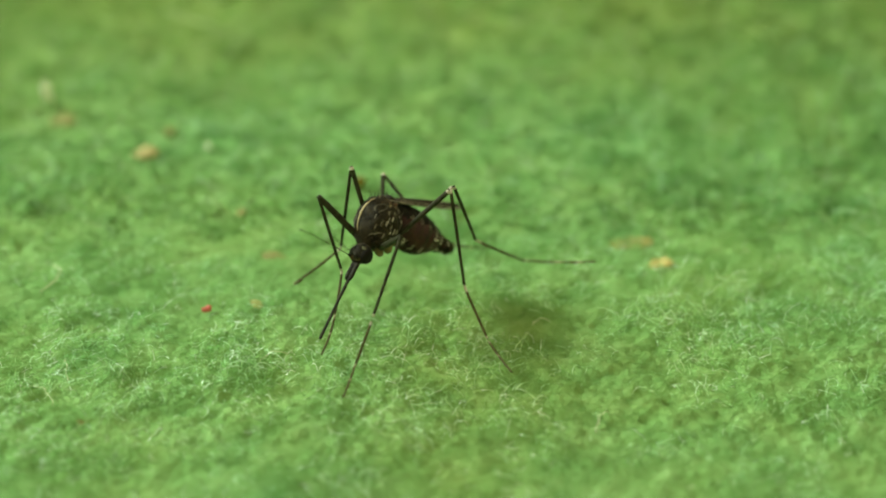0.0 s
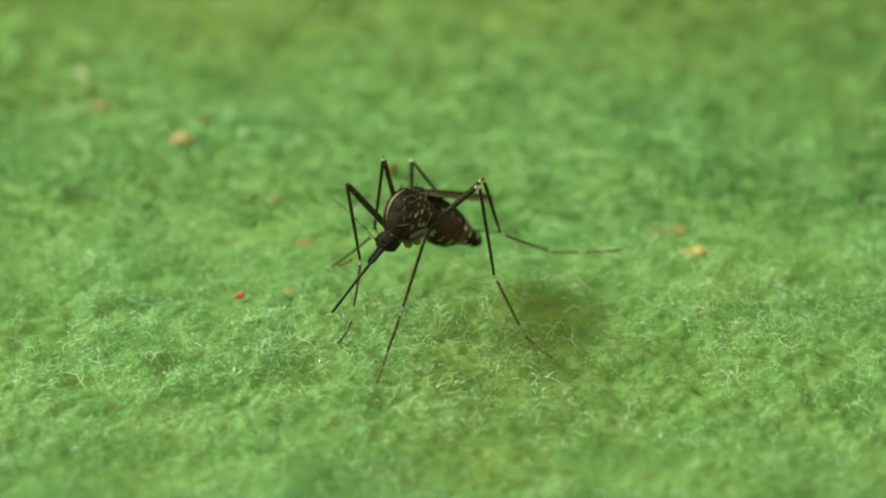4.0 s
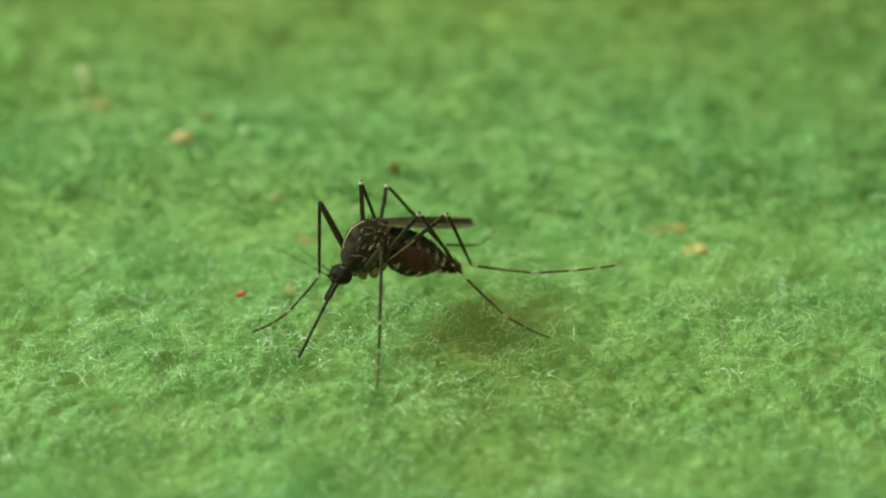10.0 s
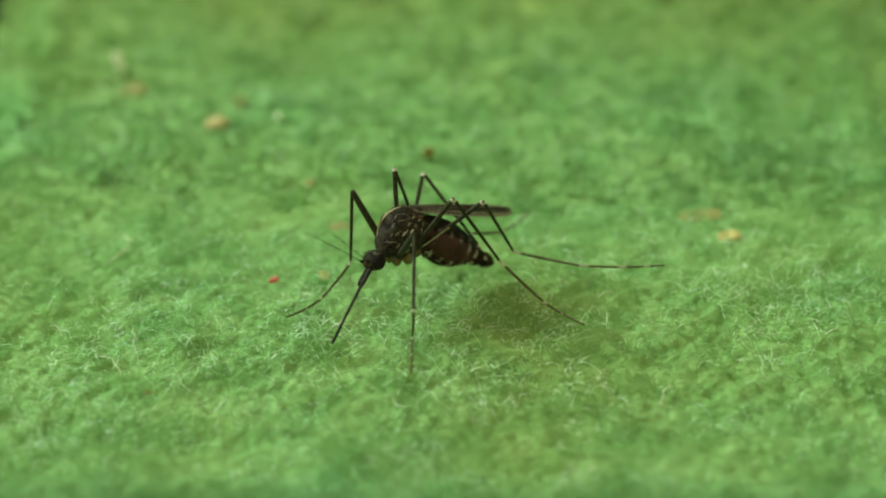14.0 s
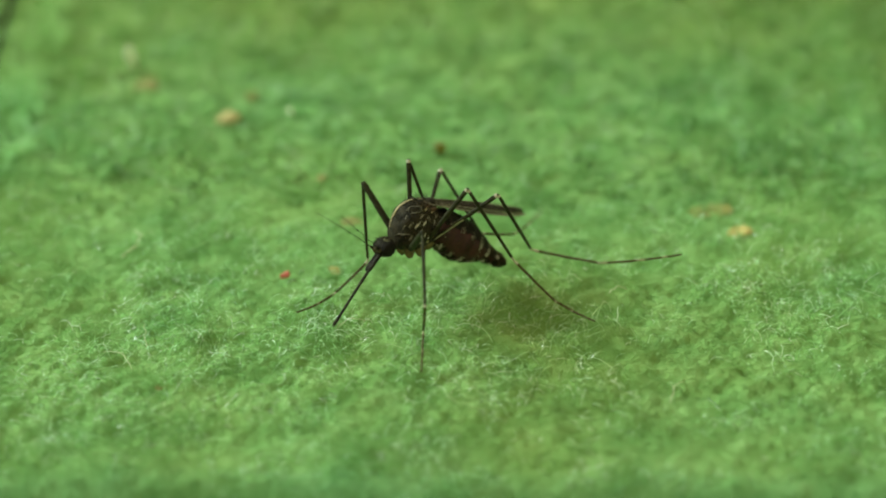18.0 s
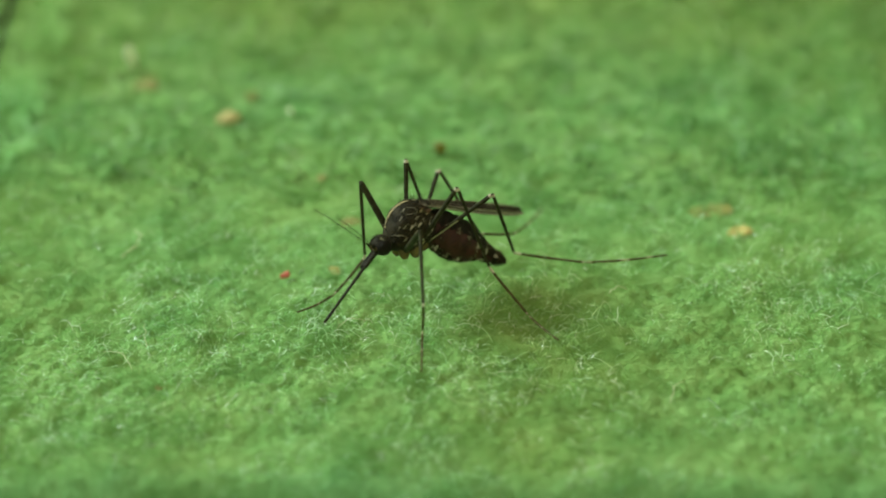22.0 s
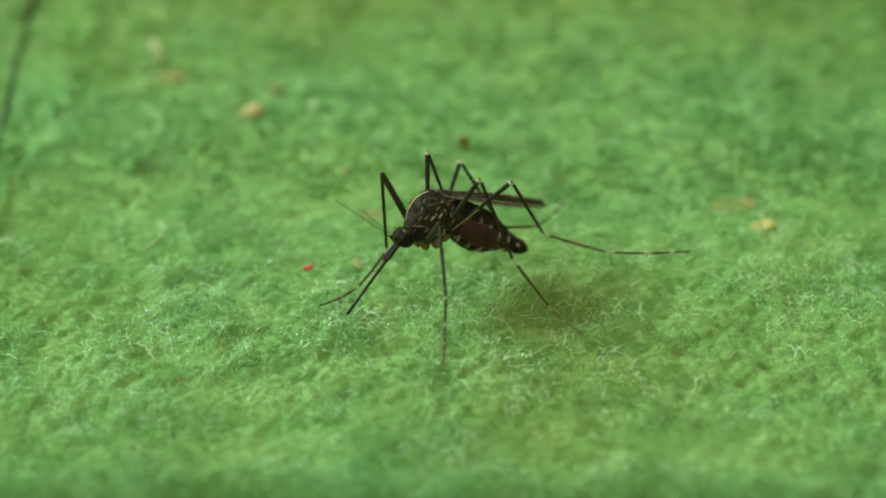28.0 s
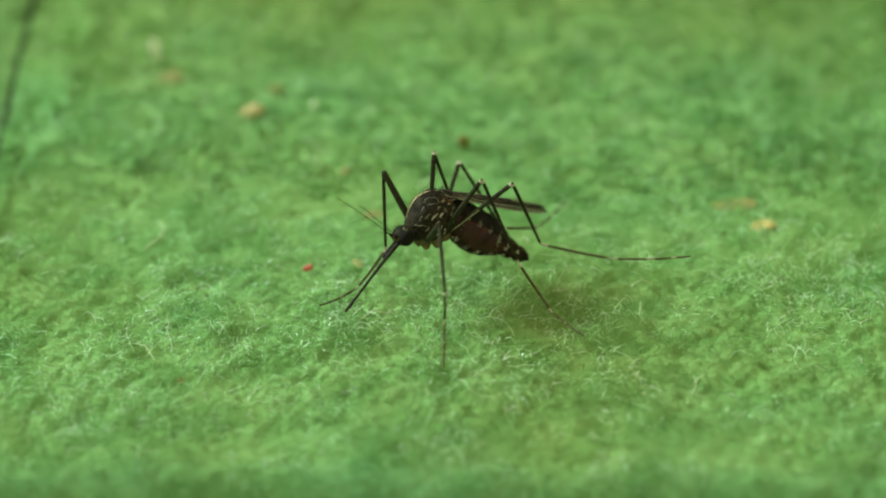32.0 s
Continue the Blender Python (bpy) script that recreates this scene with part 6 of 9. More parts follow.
    walk(LEGS["FL"][2], [
        (0, pose(0.001675, -0.001061, -0.002113, -90.27, 57.92, -129.86)),
        (0.5, pose(0.001694, -0.001082, -0.002094, -90.76, 57.43, -131.58)),
        (1, pose(0.001731, -0.001052, -0.002102, -90.45, 57.69, -131.09)),
        (1.5, pose(0.001782, -0.001034, -0.002127, -94.24, 56.77, -136.76)),
        (2.5, pose(0.001839, -0.001025, -0.002123, -96.34, 56.12, -139.97)),
        (3, pose(0.001883, -0.001040, -0.002122, -97.30, 55.64, -142.94)),
        (3.5, pose(0.001920, -0.001024, -0.002125, -97.92, 55.40, -144.44)),
        (5.5, pose(0.002359, -0.000977, -0.001984, -49.53, 29.39, 179.54)),
        (6, pose(0.002432, -0.000858, -0.001998, -32.39, 27.58, 177.03)),
        (6.5, pose(0.002557, -0.000735, -0.002021, -34.80, 27.97, 177.83)),
        (7, pose(0.002491, -0.000730, -0.002041, -32.49, 25.82, 177.09)),
        (7.5, pose(0.002294, -0.000848, -0.002033, -25.38, 23.93, 174.58)),
        (8, pose(0.002343, -0.000672, -0.002079, -22.04, 22.96, 174.97)),
        (8.5, pose(0.002417, -0.000552, -0.002098, -22.16, 22.93, 175.55)),
        (9, pose(0.002435, -0.000426, -0.002126, -22.50, 20.98, 176.05)),
        (9.5, pose(0.002479, -0.000533, -0.002098, -18.09, 20.18, 174.66)),
        (10, pose(0.002389, -0.000685, -0.002074, -9.70, 18.91, 172.10)),
        (10.5, pose(0.002460, -0.000679, -0.002060, -8.99, 18.94, 172.05)),
        (11, pose(0.002542, -0.000774, -0.002013, -7.03, 18.59, 171.18)),
        (12, pose(0.002539, -0.000688, -0.002039, -8.29, 19.44, 171.78)),
        (12.5, pose(0.002514, -0.000637, -0.002061, -10.39, 19.09, 172.54)),
        (13.5, pose(0.002438, -0.000610, -0.002090, -11.76, 19.16, 172.84)),
        (14, pose(0.002334, -0.000591, -0.002111, -10.73, 18.24, 172.67)),
        (14.5, pose(0.002663, -0.000546, -0.002048, -15.82, 22.55, 173.86)),
        (16.5, pose(0.002673, -0.000449, -0.002068, -16.07, 20.73, 174.70)),
        (17, pose(0.002661, -0.000431, -0.002072, -14.43, 20.81, 174.40)),
        (17.5, pose(0.002639, -0.000394, -0.002084, -14.42, 20.35, 174.62)),
        (18, pose(0.002674, -0.000333, -0.002085, -15.43, 20.03, 175.30)),
        (18.5, pose(0.002639, -0.000335, -0.002095, -14.83, 19.27, 175.11)),
        (19, pose(0.002672, -0.000306, -0.002090, -15.17, 19.13, 175.38)),
        (19.5, pose(0.002651, -0.000273, -0.002101, -16.69, 19.24, 175.87)),
        (20, pose(0.002696, -0.000365, -0.002073, -14.25, 20.57, 174.49)),
        (20.5, pose(0.002690, -0.000371, -0.002073, -13.61, 19.71, 174.31)),
        (21, pose(0.002666, -0.000399, -0.002079, -13.48, 20.24, 173.95)),
        (21.5, pose(0.002667, -0.000438, -0.002071, -11.63, 20.55, 173.19)),
        (23, pose(0.002653, -0.000384, -0.002085, -12.23, 19.99, 173.54)),
        (24, pose(0.002678, -0.000366, -0.002082, -12.15, 20.38, 173.46)),
        (24.5, pose(0.002594, -0.000317, -0.002114, -14.46, 19.95, 174.30)),
        (25, pose(0.002651, -0.000246, -0.002109, -15.92, 20.09, 174.91)),
        (25.5, pose(0.002721, -0.000248, -0.002082, -13.77, 20.57, 174.43)),
        (27.5, pose(0.002734, -0.000264, -0.002076, -13.47, 21.03, 174.15)),
        (28.5, pose(0.002716, -0.000252, -0.002085, -13.77, 20.49, 174.28)),
        (29, pose(0.002793, -0.000283, -0.002057, -12.81, 21.38, 173.83)),
        (29.7, pose(0.002790, -0.000285, -0.002058, -13.34, 21.24, 174.00)),
        (30, pose(0.002788, -0.000286, -0.002059, -14.12, 21.16, 174.27)),
        (30.8, pose(0.002783, -0.000288, -0.002060, -12.86, 21.10, 173.81)),
        (31, pose(0.002781, -0.000289, -0.002061, -12.86, 21.06, 173.81)),
        (31.5, pose(0.002912, -0.000306, -0.002016, -14.20, 22.16, 173.95)),
        (32, pose(0.002937, -0.000268, -0.002011, -14.96, 22.52, 174.35))])
    walk(LEGS["FL"][3], [
        (0, pose(0.001250, -0.001570, -0.003172, -27.32, 41.57, -44.37)),
        (0.5, pose(0.001246, -0.001586, -0.003148, -27.98, 41.88, -45.69)),
        (1, pose(0.001290, -0.001558, -0.003163, -27.80, 42.55, -45.51)),
        (1.5, pose(0.001282, -0.001504, -0.003174, -25.89, 41.26, -42.58)),
        (2.5, pose(0.001305, -0.001474, -0.003162, -24.83, 41.36, -40.85)),
        (3.5, pose(0.001341, -0.001438, -0.003155, -22.69, 39.89, -38.36)),
        (5.5, pose(0.001171, -0.000967, -0.002654, -31.93, 52.90, -50.62)),
        (6, pose(0.001200, -0.000794, -0.002642, -34.16, 57.24, -55.04)),
        (6.5, pose(0.001325, -0.000689, -0.002676, -35.26, 60.14, -55.76)),
        (7, pose(0.001238, -0.000667, -0.002648, -36.02, 59.37, -55.91)),
        (7.5, pose(0.001039, -0.000729, -0.002593, -33.80, 54.30, -53.25)),
        (8, pose(0.001069, -0.000560, -0.002621, -29.26, 57.33, -46.76)),
        (8.5, pose(0.001136, -0.000452, -0.002642, -27.56, 59.02, -44.49)),
        (9, pose(0.001133, -0.000336, -0.002627, -27.50, 62.41, -42.85)),
        (9.5, pose(0.001169, -0.000411, -0.002581, -29.30, 61.67, -45.36)),
        (10, pose(0.001082, -0.000504, -0.002526, -26.78, 58.29, -42.55)),
        (10.5, pose(0.001148, -0.000496, -0.002515, -24.99, 57.90, -40.74)),
        (11, pose(0.001226, -0.000569, -0.002461, -28.71, 58.13, -45.58)),
        (12, pose(0.001227, -0.000498, -0.002507, -24.96, 58.11, -41.18)),
        (13.5, pose(0.001131, -0.000446, -0.002547, -24.53, 57.11, -40.09)),
        (14, pose(0.001027, -0.000423, -0.002545, -22.81, 56.59, -37.54)),
        (14.5, pose(0.001368, -0.000406, -0.002589, -27.97, 62.90, -45.12)),
        (16.5, pose(0.001357, -0.000327, -0.002568, -24.01, 62.71, -39.46)),
        (17.5, pose(0.001322, -0.000270, -0.002575, -18.03, 60.38, -32.18)),
        (18, pose(0.001350, -0.000224, -0.002569, -16.55, 61.68, -29.94)),
        (18.5, pose(0.001311, -0.000222, -0.002561, -16.47, 60.30, -29.83)),
        (19, pose(0.001341, -0.000199, -0.002553, -16.00, 61.05, -29.10)),
        (19.5, pose(0.001321, -0.000177, -0.002566, -16.71, 60.26, -30.06)),
        (20, pose(0.001379, -0.000238, -0.002570, -18.67, 60.63, -33.23)),
        (20.5, pose(0.001363, -0.000239, -0.002551, -20.77, 62.04, -35.58)),
        (21.5, pose(0.001354, -0.000281, -0.002567, -20.16, 61.89, -34.95)),
        (22, pose(0.001338, -0.000272, -0.002564, -20.45, 62.16, -35.06)),
        (22.5, pose(0.001360, -0.000249, -0.002573, -19.29, 62.12, -33.80)),
        (23, pose(0.001335, -0.000235, -0.002568, -19.34, 62.29, -33.60)),
        (24, pose(0.001363, -0.000215, -0.002574, -19.13, 62.17, -33.57)),
        (24.5, pose(0.001280, -0.000186, -0.002593, -17.81, 59.99, -31.81)),
        (25, pose(0.001334, -0.000128, -0.002592, -17.67, 62.48, -31.26)),
        (25.5, pose(0.001402, -0.000120, -0.002580, -16.60, 64.39, -30.14)),
        (27.5, pose(0.001419, -0.000130, -0.002584, -17.25, 63.80, -31.33)),
        (28.5, pose(0.001397, -0.000120, -0.002580, -17.55, 64.05, -31.44)),
        (29, pose(0.001480, -0.000141, -0.002574, -18.21, 66.63, -32.23)),
        (31, pose(0.001466, -0.000146, -0.002570, -18.71, 66.65, -32.77)),
        (31.5, pose(0.001607, -0.000168, -0.002551, -26.16, 72.09, -40.95)),
        (32, pose(0.001634, -0.000139, -0.002554, -24.69, 73.03, -39.00))])
    walk(LEGS["MR"][0], [
        (0, pose(0.000020, -0.000240, -0.000700, 101.92, -85.02, -28.49)),
        (0.5, pose(0.000020, -0.000240, -0.000700, 85.90, -85.04, -12.64)),
        (1, pose(0.000020, -0.000240, -0.000700, 66.67, -83.57, 3.31)),
        (2, pose(0.000020, -0.000240, -0.000700, 85.48, -85.05, -12.19)),
        (2.5, pose(0.000020, -0.000240, -0.000700, 85.97, -84.91, -13.19)),
        (3, pose(0.000020, -0.000240, -0.000700, 83.81, -85.19, -9.99)),
        (3.5, pose(0.000020, -0.000240, -0.000700, 84.34, -85.05, -11.03)),
        (5.5, pose(0.000020, -0.000240, -0.000700, -125.43, -84.38, -128.97)),
        (6, pose(0.000020, -0.000240, -0.000700, -76.20, -86.28, 178.32)),
        (6.5, pose(0.000020, -0.000240, -0.000700, -70.29, -82.40, -175.14)),
        (7, pose(0.000020, -0.000240, -0.000700, -78.09, -83.69, -170.84)),
        (7.5, pose(0.000020, -0.000240, -0.000700, -69.02, -86.64, 169.52)),
        (8, pose(0.000020, -0.000240, -0.000700, -85.69, -84.57, -165.90)),
        (8.5, pose(0.000020, -0.000240, -0.000700, -89.62, -84.14, -160.36)),
        (9, pose(0.000020, -0.000240, -0.000700, -97.35, -81.22, -141.87)),
        (9.5, pose(0.000020, -0.000240, -0.000700, -86.87, -80.44, -149.08)),
        (10, pose(0.000020, -0.000240, -0.000700, -77.18, -81.31, -163.18)),
        (10.5, pose(0.000020, -0.000240, -0.000700, -78.31, -82.06, -164.74)),
        (11, pose(0.000020, -0.000240, -0.000700, -77.79, -80.96, -161.14)),
        (12, pose(0.000020, -0.000240, -0.000700, -73.60, -80.71, -165.12)),
        (12.5, pose(0.000020, -0.000240, -0.000700, -74.74, -81.04, -165.00)),
        (13, pose(0.000020, -0.000240, -0.000700, -74.94, -81.92, -168.02)),
        (14, pose(0.000020, -0.000240, -0.000700, -77.32, -82.63, -167.91)),
        (14.5, pose(0.000020, -0.000240, -0.000700, -63.77, -78.00, -167.48)),
        (16.5, pose(0.000020, -0.000240, -0.000700, -73.15, -77.39, -151.83)),
        (17, pose(0.000020, -0.000240, -0.000700, -71.07, -80.72, -168.21)),
        (18, pose(0.000020, -0.000240, -0.000700, -75.31, -81.67, -166.67)),
        (18.5, pose(0.000020, -0.000240, -0.000700, -73.51, -80.97, -166.21)),
        (19, pose(0.000020, -0.000240, -0.000700, -77.94, -81.47, -162.95)),
        (19.5, pose(0.000020, -0.000240, -0.000700, -80.57, -81.09, -158.52)),
        (21, pose(0.000020, -0.000240, -0.000700, -70.91, -76.82, -152.22)),
        (21.5, pose(0.000020, -0.000240, -0.000700, -69.59, -79.27, -164.53)),
        (22, pose(0.000020, -0.000240, -0.000700, -69.41, -77.41, -157.06)),
        (22.5, pose(0.000020, -0.000240, -0.000700, -72.09, -80.13, -164.74)),
        (23.5, pose(0.000020, -0.000240, -0.000700, -71.85, -80.27, -165.56)),
        (24, pose(0.000020, -0.000240, -0.000700, -69.11, -79.77, -167.09)),
        (24.5, pose(0.000020, -0.000240, -0.000700, -69.15, -79.84, -167.28)),
        (25, pose(0.000020, -0.000240, -0.000700, -69.59, -79.34, -164.80)),
        (25.5, pose(0.000020, -0.000240, -0.000700, -71.49, -80.53, -166.99)),
        (27.5, pose(0.000020, -0.000240, -0.000700, -68.29, -80.20, -169.73)),
        (28, pose(0.000020, -0.000240, -0.000700, -68.84, -79.80, -167.54)),
        (30, pose(0.000020, -0.000240, -0.000700, -66.25, -79.37, -169.28)),
        (30.5, pose(0.000020, -0.000240, -0.000700, -64.12, -78.71, -169.69)),
        (31, pose(0.000020, -0.000240, -0.000700, -61.59, -78.44, -172.25)),
        (31.5, pose(0.000020, -0.000240, -0.000700, -67.41, -78.35, -163.78)),
        (32, pose(0.000020, -0.000240, -0.000700, -49.80, -77.65, 172.63))])
    walk(LEGS["MR"][1], [
        (0, pose(0.002415, 0, 0, -30.05, -23.52, -170.33)),
        (0.5, pose(0.002409, 0, 0, -29.11, -23.27, -170.60)),
        (1, pose(0.002401, 0, 0, -31.54, -22.46, -168.30)),
        (2, pose(0.002408, 0, 0, -27.66, -26.02, -170.78)),
        (2.5, pose(0.002409, 0, 0, -27.92, -26.52, -170.47)),
        (3, pose(0.002407, 0, 0, -26.51, -26.85, -171.36)),
        (3.5, pose(0.002407, 0, 0, -26.80, -27.34, -171.03)),
        (5.5, pose(0.002427, 0, 0, 29.19, -8.03, 154.42)),
        (6, pose(0.002394, 0, 0, 23.77, -5.90, 156.05)),
        (6.5, pose(0.002400, 0, 0, 34.68, 0.09, 151.62)),
        (7, pose(0.002405, 0, 0, 31.92, -2.57, 152.63)),
        (7.5, pose(0.002389, 0, 0, 21.48, -6.22, 157.13)),
        (8, pose(0.002410, 0, 0, 29.62, -4.71, 153.49)),
        (8.5, pose(0.002418, 0, 0, 31.52, -4.88, 152.49)),
        (9, pose(0.002429, 0, 0, 42.16, -2.11, 148.82)),
        (9.5, pose(0.002429, 0, 0, 44.42, 0.61, 147.99)),
        (10, pose(0.002425, 0, 0, 39.64, 0.33, 149.31)),
        (10.5, pose(0.002418, 0, 0, 37.04, -0.87, 150.40)),
        (11, pose(0.002427, 0, 0, 40.78, 0.81, 149.04)),
        (12, pose(0.002423, 0, 0, 40.80, 1.52, 148.83)),
        (12.5, pose(0.002422, 0, 0, 39.97, 0.90, 149.13)),
        (13, pose(0.002412, 0, 0, 36.91, -0.35, 150.40)),
        (14, pose(0.002410, 0, 0, 34.95, -1.56, 151.22)),
        (14.5, pose(0.002428, 0, 0, 46.64, 6.62, 146.53)),
        (16.5, pose(0.002431, 0, 0, 53.13, 7.47, 145.52)),
        (17, pose(0.002414, 0, 0, 40.01, 1.63, 149.05)),
        (17.8, pose(0.002413, 0, 0, 38.10, 0.34, 149.86)),
        (18, pose(0.002416, 0, 0, 37.87, -0.14, 149.92)),
        (18.5, pose(0.002419, 0, 0, 39.79, 1.06, 149.19)),
        (19, pose(0.002425, 0, 0, 39.15, -0.23, 149.34)),
        (19.5, pose(0.002427, 0, 0, 40.98, 0.09, 148.74)),
        (20, pose(0.002428, 0, 0, 45.40, 2.34, 147.37)),
        (21, pose(0.002431, 0, 0, 54.41, 8.59, 145.13)),
        (21.5, pose(0.002427, 0, 0, 44.50, 3.91, 147.28)),
        (22, pose(0.002430, 0, 0, 51.22, 7.44, 145.69)),
        (22.5, pose(0.002426, 0, 0, 42.31, 2.20, 147.98)),
        (23.5, pose(0.002424, 0, 0, 41.65, 1.98, 148.26)),
        (24, pose(0.002421, 0, 0, 42.61, 3.10, 147.89)),
        (24.5, pose(0.002420, 0, 0, 42.28, 3.00, 148.10)),
        (25, pose(0.002428, 0, 0, 44.26, 3.77, 147.33)),
        (25.5, pose(0.002419, 0, 0, 40.69, 1.65, 148.63)),
        (27.5, pose(0.002412, 0, 0, 40.66, 2.44, 148.69)),
        (28, pose(0.002420, 0, 0, 42.26, 2.99, 148.03)),
        (28.5, pose(0.002422, 0, 0, 42.55, 3.05, 147.89)),
        (29.5, pose(0.002415, 0, 0, 42.43, 3.82, 148.01)),
        (30, pose(0.002416, 0, 0, 42.70, 3.88, 147.89)),
        (30.5, pose(0.002417, 0, 0, 44.00, 5.11, 147.40)),
        (31, pose(0.002408, 0, 0, 43.57, 5.75, 147.67)),
        (31.5, pose(0.002429, 0, 0, 46.81, 5.51, 146.42)),
        (32, pose(0.002365, 0, 0, 38.63, 7.60, 149.87))])
    walk(LEGS["MR"][2], [
        (0, pose(-0.000162, -0.000439, 0.001138, -67.09, -32.75, -119.00)),
        (0.5, pose(-0.000175, -0.000428, 0.001126, -65.57, -32.12, -120.01)),
        (1, pose(-0.000179, -0.000534, 0.001089, -64.78, -29.63, -120.31)),
        (2, pose(-0.000121, -0.000410, 0.001251, -66.99, -29.20, -117.72)),
        (2.5, pose(-0.000107, -0.000422, 0.001273, -67.50, -28.13, -117.17)),
        (3, pose(-0.000108, -0.000382, 0.001288, -66.74, -28.29, -117.88)),
        (3.5, pose(-0.000094, -0.000395, 0.001309, -67.22, -27.24, -117.38)),
        (5.5, pose(-0.000117, 0.001217, 0.000398, 46.76, -39.81, 121.93)),
        (6, pose(-0.000195, 0.001150, 0.000293, 49.90, -32.87, 115.07)),
        (6.5, pose(-0.000105, 0.001353, -0.000005, 52.50, -26.53, 111.30)),
        (7, pose(-0.000121, 0.001308, 0.000128, 54.65, -27.77, 108.53)),
        (7.5, pose(-0.000219, 0.001100, 0.000308, 56.53, -28.48, 104.80)),
        (8, pose(-0.000130, 0.001266, 0.000234, 56.58, -27.00, 106.35)),
        (8.5, pose(-0.000099, 0.001311, 0.000242, 56.51, -26.34, 107.36)),
        (9, pose(-0.000005, 0.001473, 0.000105, 61.32, -21.24, 102.80)),
        (9.5, pose(0.000014, 0.001509, -0.000030, 61.30, -20.64, 100.34)),
        (10, pose(-0.000024, 0.001454, -0.000016, 59.83, -25.44, 98.88)),
        (10.5, pose(-0.000058, 0.001406, 0.000043, 59.50, -28.55, 99.44)),
        (11, pose(-0.000015, 0.001465, -0.000040, 61.04, -26.18, 96.51)),
        (11.5, pose(-0.000017, 0.001465, -0.000048, 59.41, -27.83, 99.29)),
        (12, pose(-0.000013, 0.001473, -0.000075, 58.44, -28.76, 100.79)),
        (12.5, pose(-0.000022, 0.001461, -0.000045, 58.09, -30.54, 101.60)),
        (13, pose(-0.000064, 0.001407, 0.000018, 57.39, -33.68, 102.51)),
        (13.5, pose(-0.000072, 0.001393, 0.000044, 57.31, -34.59, 102.82)),
        (14, pose(-0.000085, 0.001371, 0.000078, 57.10, -36.98, 103.23)),
        (14.5, pose(0.000068, 0.001560, -0.000329, 53.79, -28.67, 107.92)),
        (16.5, pose(0.000103, 0.001599, -0.000370, 59.55, -22.58, 102.07)),
        (17, pose(-0.000027, 0.001464, -0.000081, 54.94, -34.30, 106.33)),
        (17.8, pose(-0.000049, 0.001430, -0.000017, 55.28, -36.19, 105.95)),
        (18, pose(-0.000049, 0.001427, 0.000007, 55.43, -36.73, 105.96)),
        (18.5, pose(-0.000026, 0.001459, -0.000053, 56.50, -35.10, 104.12)),
        (19, pose(-0.000025, 0.001452, 0.000011, 56.91, -35.67, 104.18)),
        (19.5, pose(-0.000008, 0.001478, -0.000004, 57.58, -33.52, 103.95)),
        (20, pose(0.000032, 0.001534, -0.000116, 58.39, -27.45, 103.59)),
        (21, pose(0.000121, 0.001610, -0.000426, 60.46, -18.77, 99.62)),
        (21.5, pose(0.000037, 0.001536, -0.000194, 57.06, -27.50, 103.10)),
        (22, pose(0.000097, 0.001592, -0.000369, 59.40, -21.32, 100.05)),
        (22.5, pose(0.000013, 0.001509, -0.000109, 56.82, -28.78, 103.86)),
        (23, pose(0.000008, 0.001503, -0.000107, 57.13, -29.07, 103.08)),
        (23.5, pose(0.000003, 0.001497, -0.000098, 56.66, -28.79, 104.01)),
        (24, pose(0.000013, 0.001511, -0.000154, 56.94, -27.63, 102.85)),
        (24.5, pose(0.000006, 0.001503, -0.000149, 57.03, -28.06, 102.61)),
        (25, pose(0.000036, 0.001534, -0.000187, 57.29, -27.32, 102.60)),
        (25.5, pose(-0.000012, 0.001482, -0.000082, 56.15, -29.14, 104.71)),
        (27.5, pose(-0.000019, 0.001478, -0.000121, 56.04, -26.90, 104.28)),
        (28.5, pose(0.000013, 0.001512, -0.000151, 56.79, -25.78, 103.31)),
        (29.5, pose(0.000005, 0.001505, -0.000190, 56.34, -25.60, 103.25)),
        (30, pose(0.000010, 0.001510, -0.000193, 56.50, -25.40, 103.03)),
        (30.8, pose(0.000019, 0.001521, -0.000273, 56.26, -24.81, 102.29)),
        (31, pose(0.000014, 0.001515, -0.000286, 56.15, -24.91, 102.06)),
        (31.5, pose(0.000067, 0.001568, -0.000274, 57.60, -22.33, 102.12)),
        (31.8, pose(-0.000023, 0.001478, -0.000320, 55.47, -26.47, 101.23)),
        (32, pose(-0.000076, 0.001417, -0.000376, 53.98, -27.92, 100.94))])
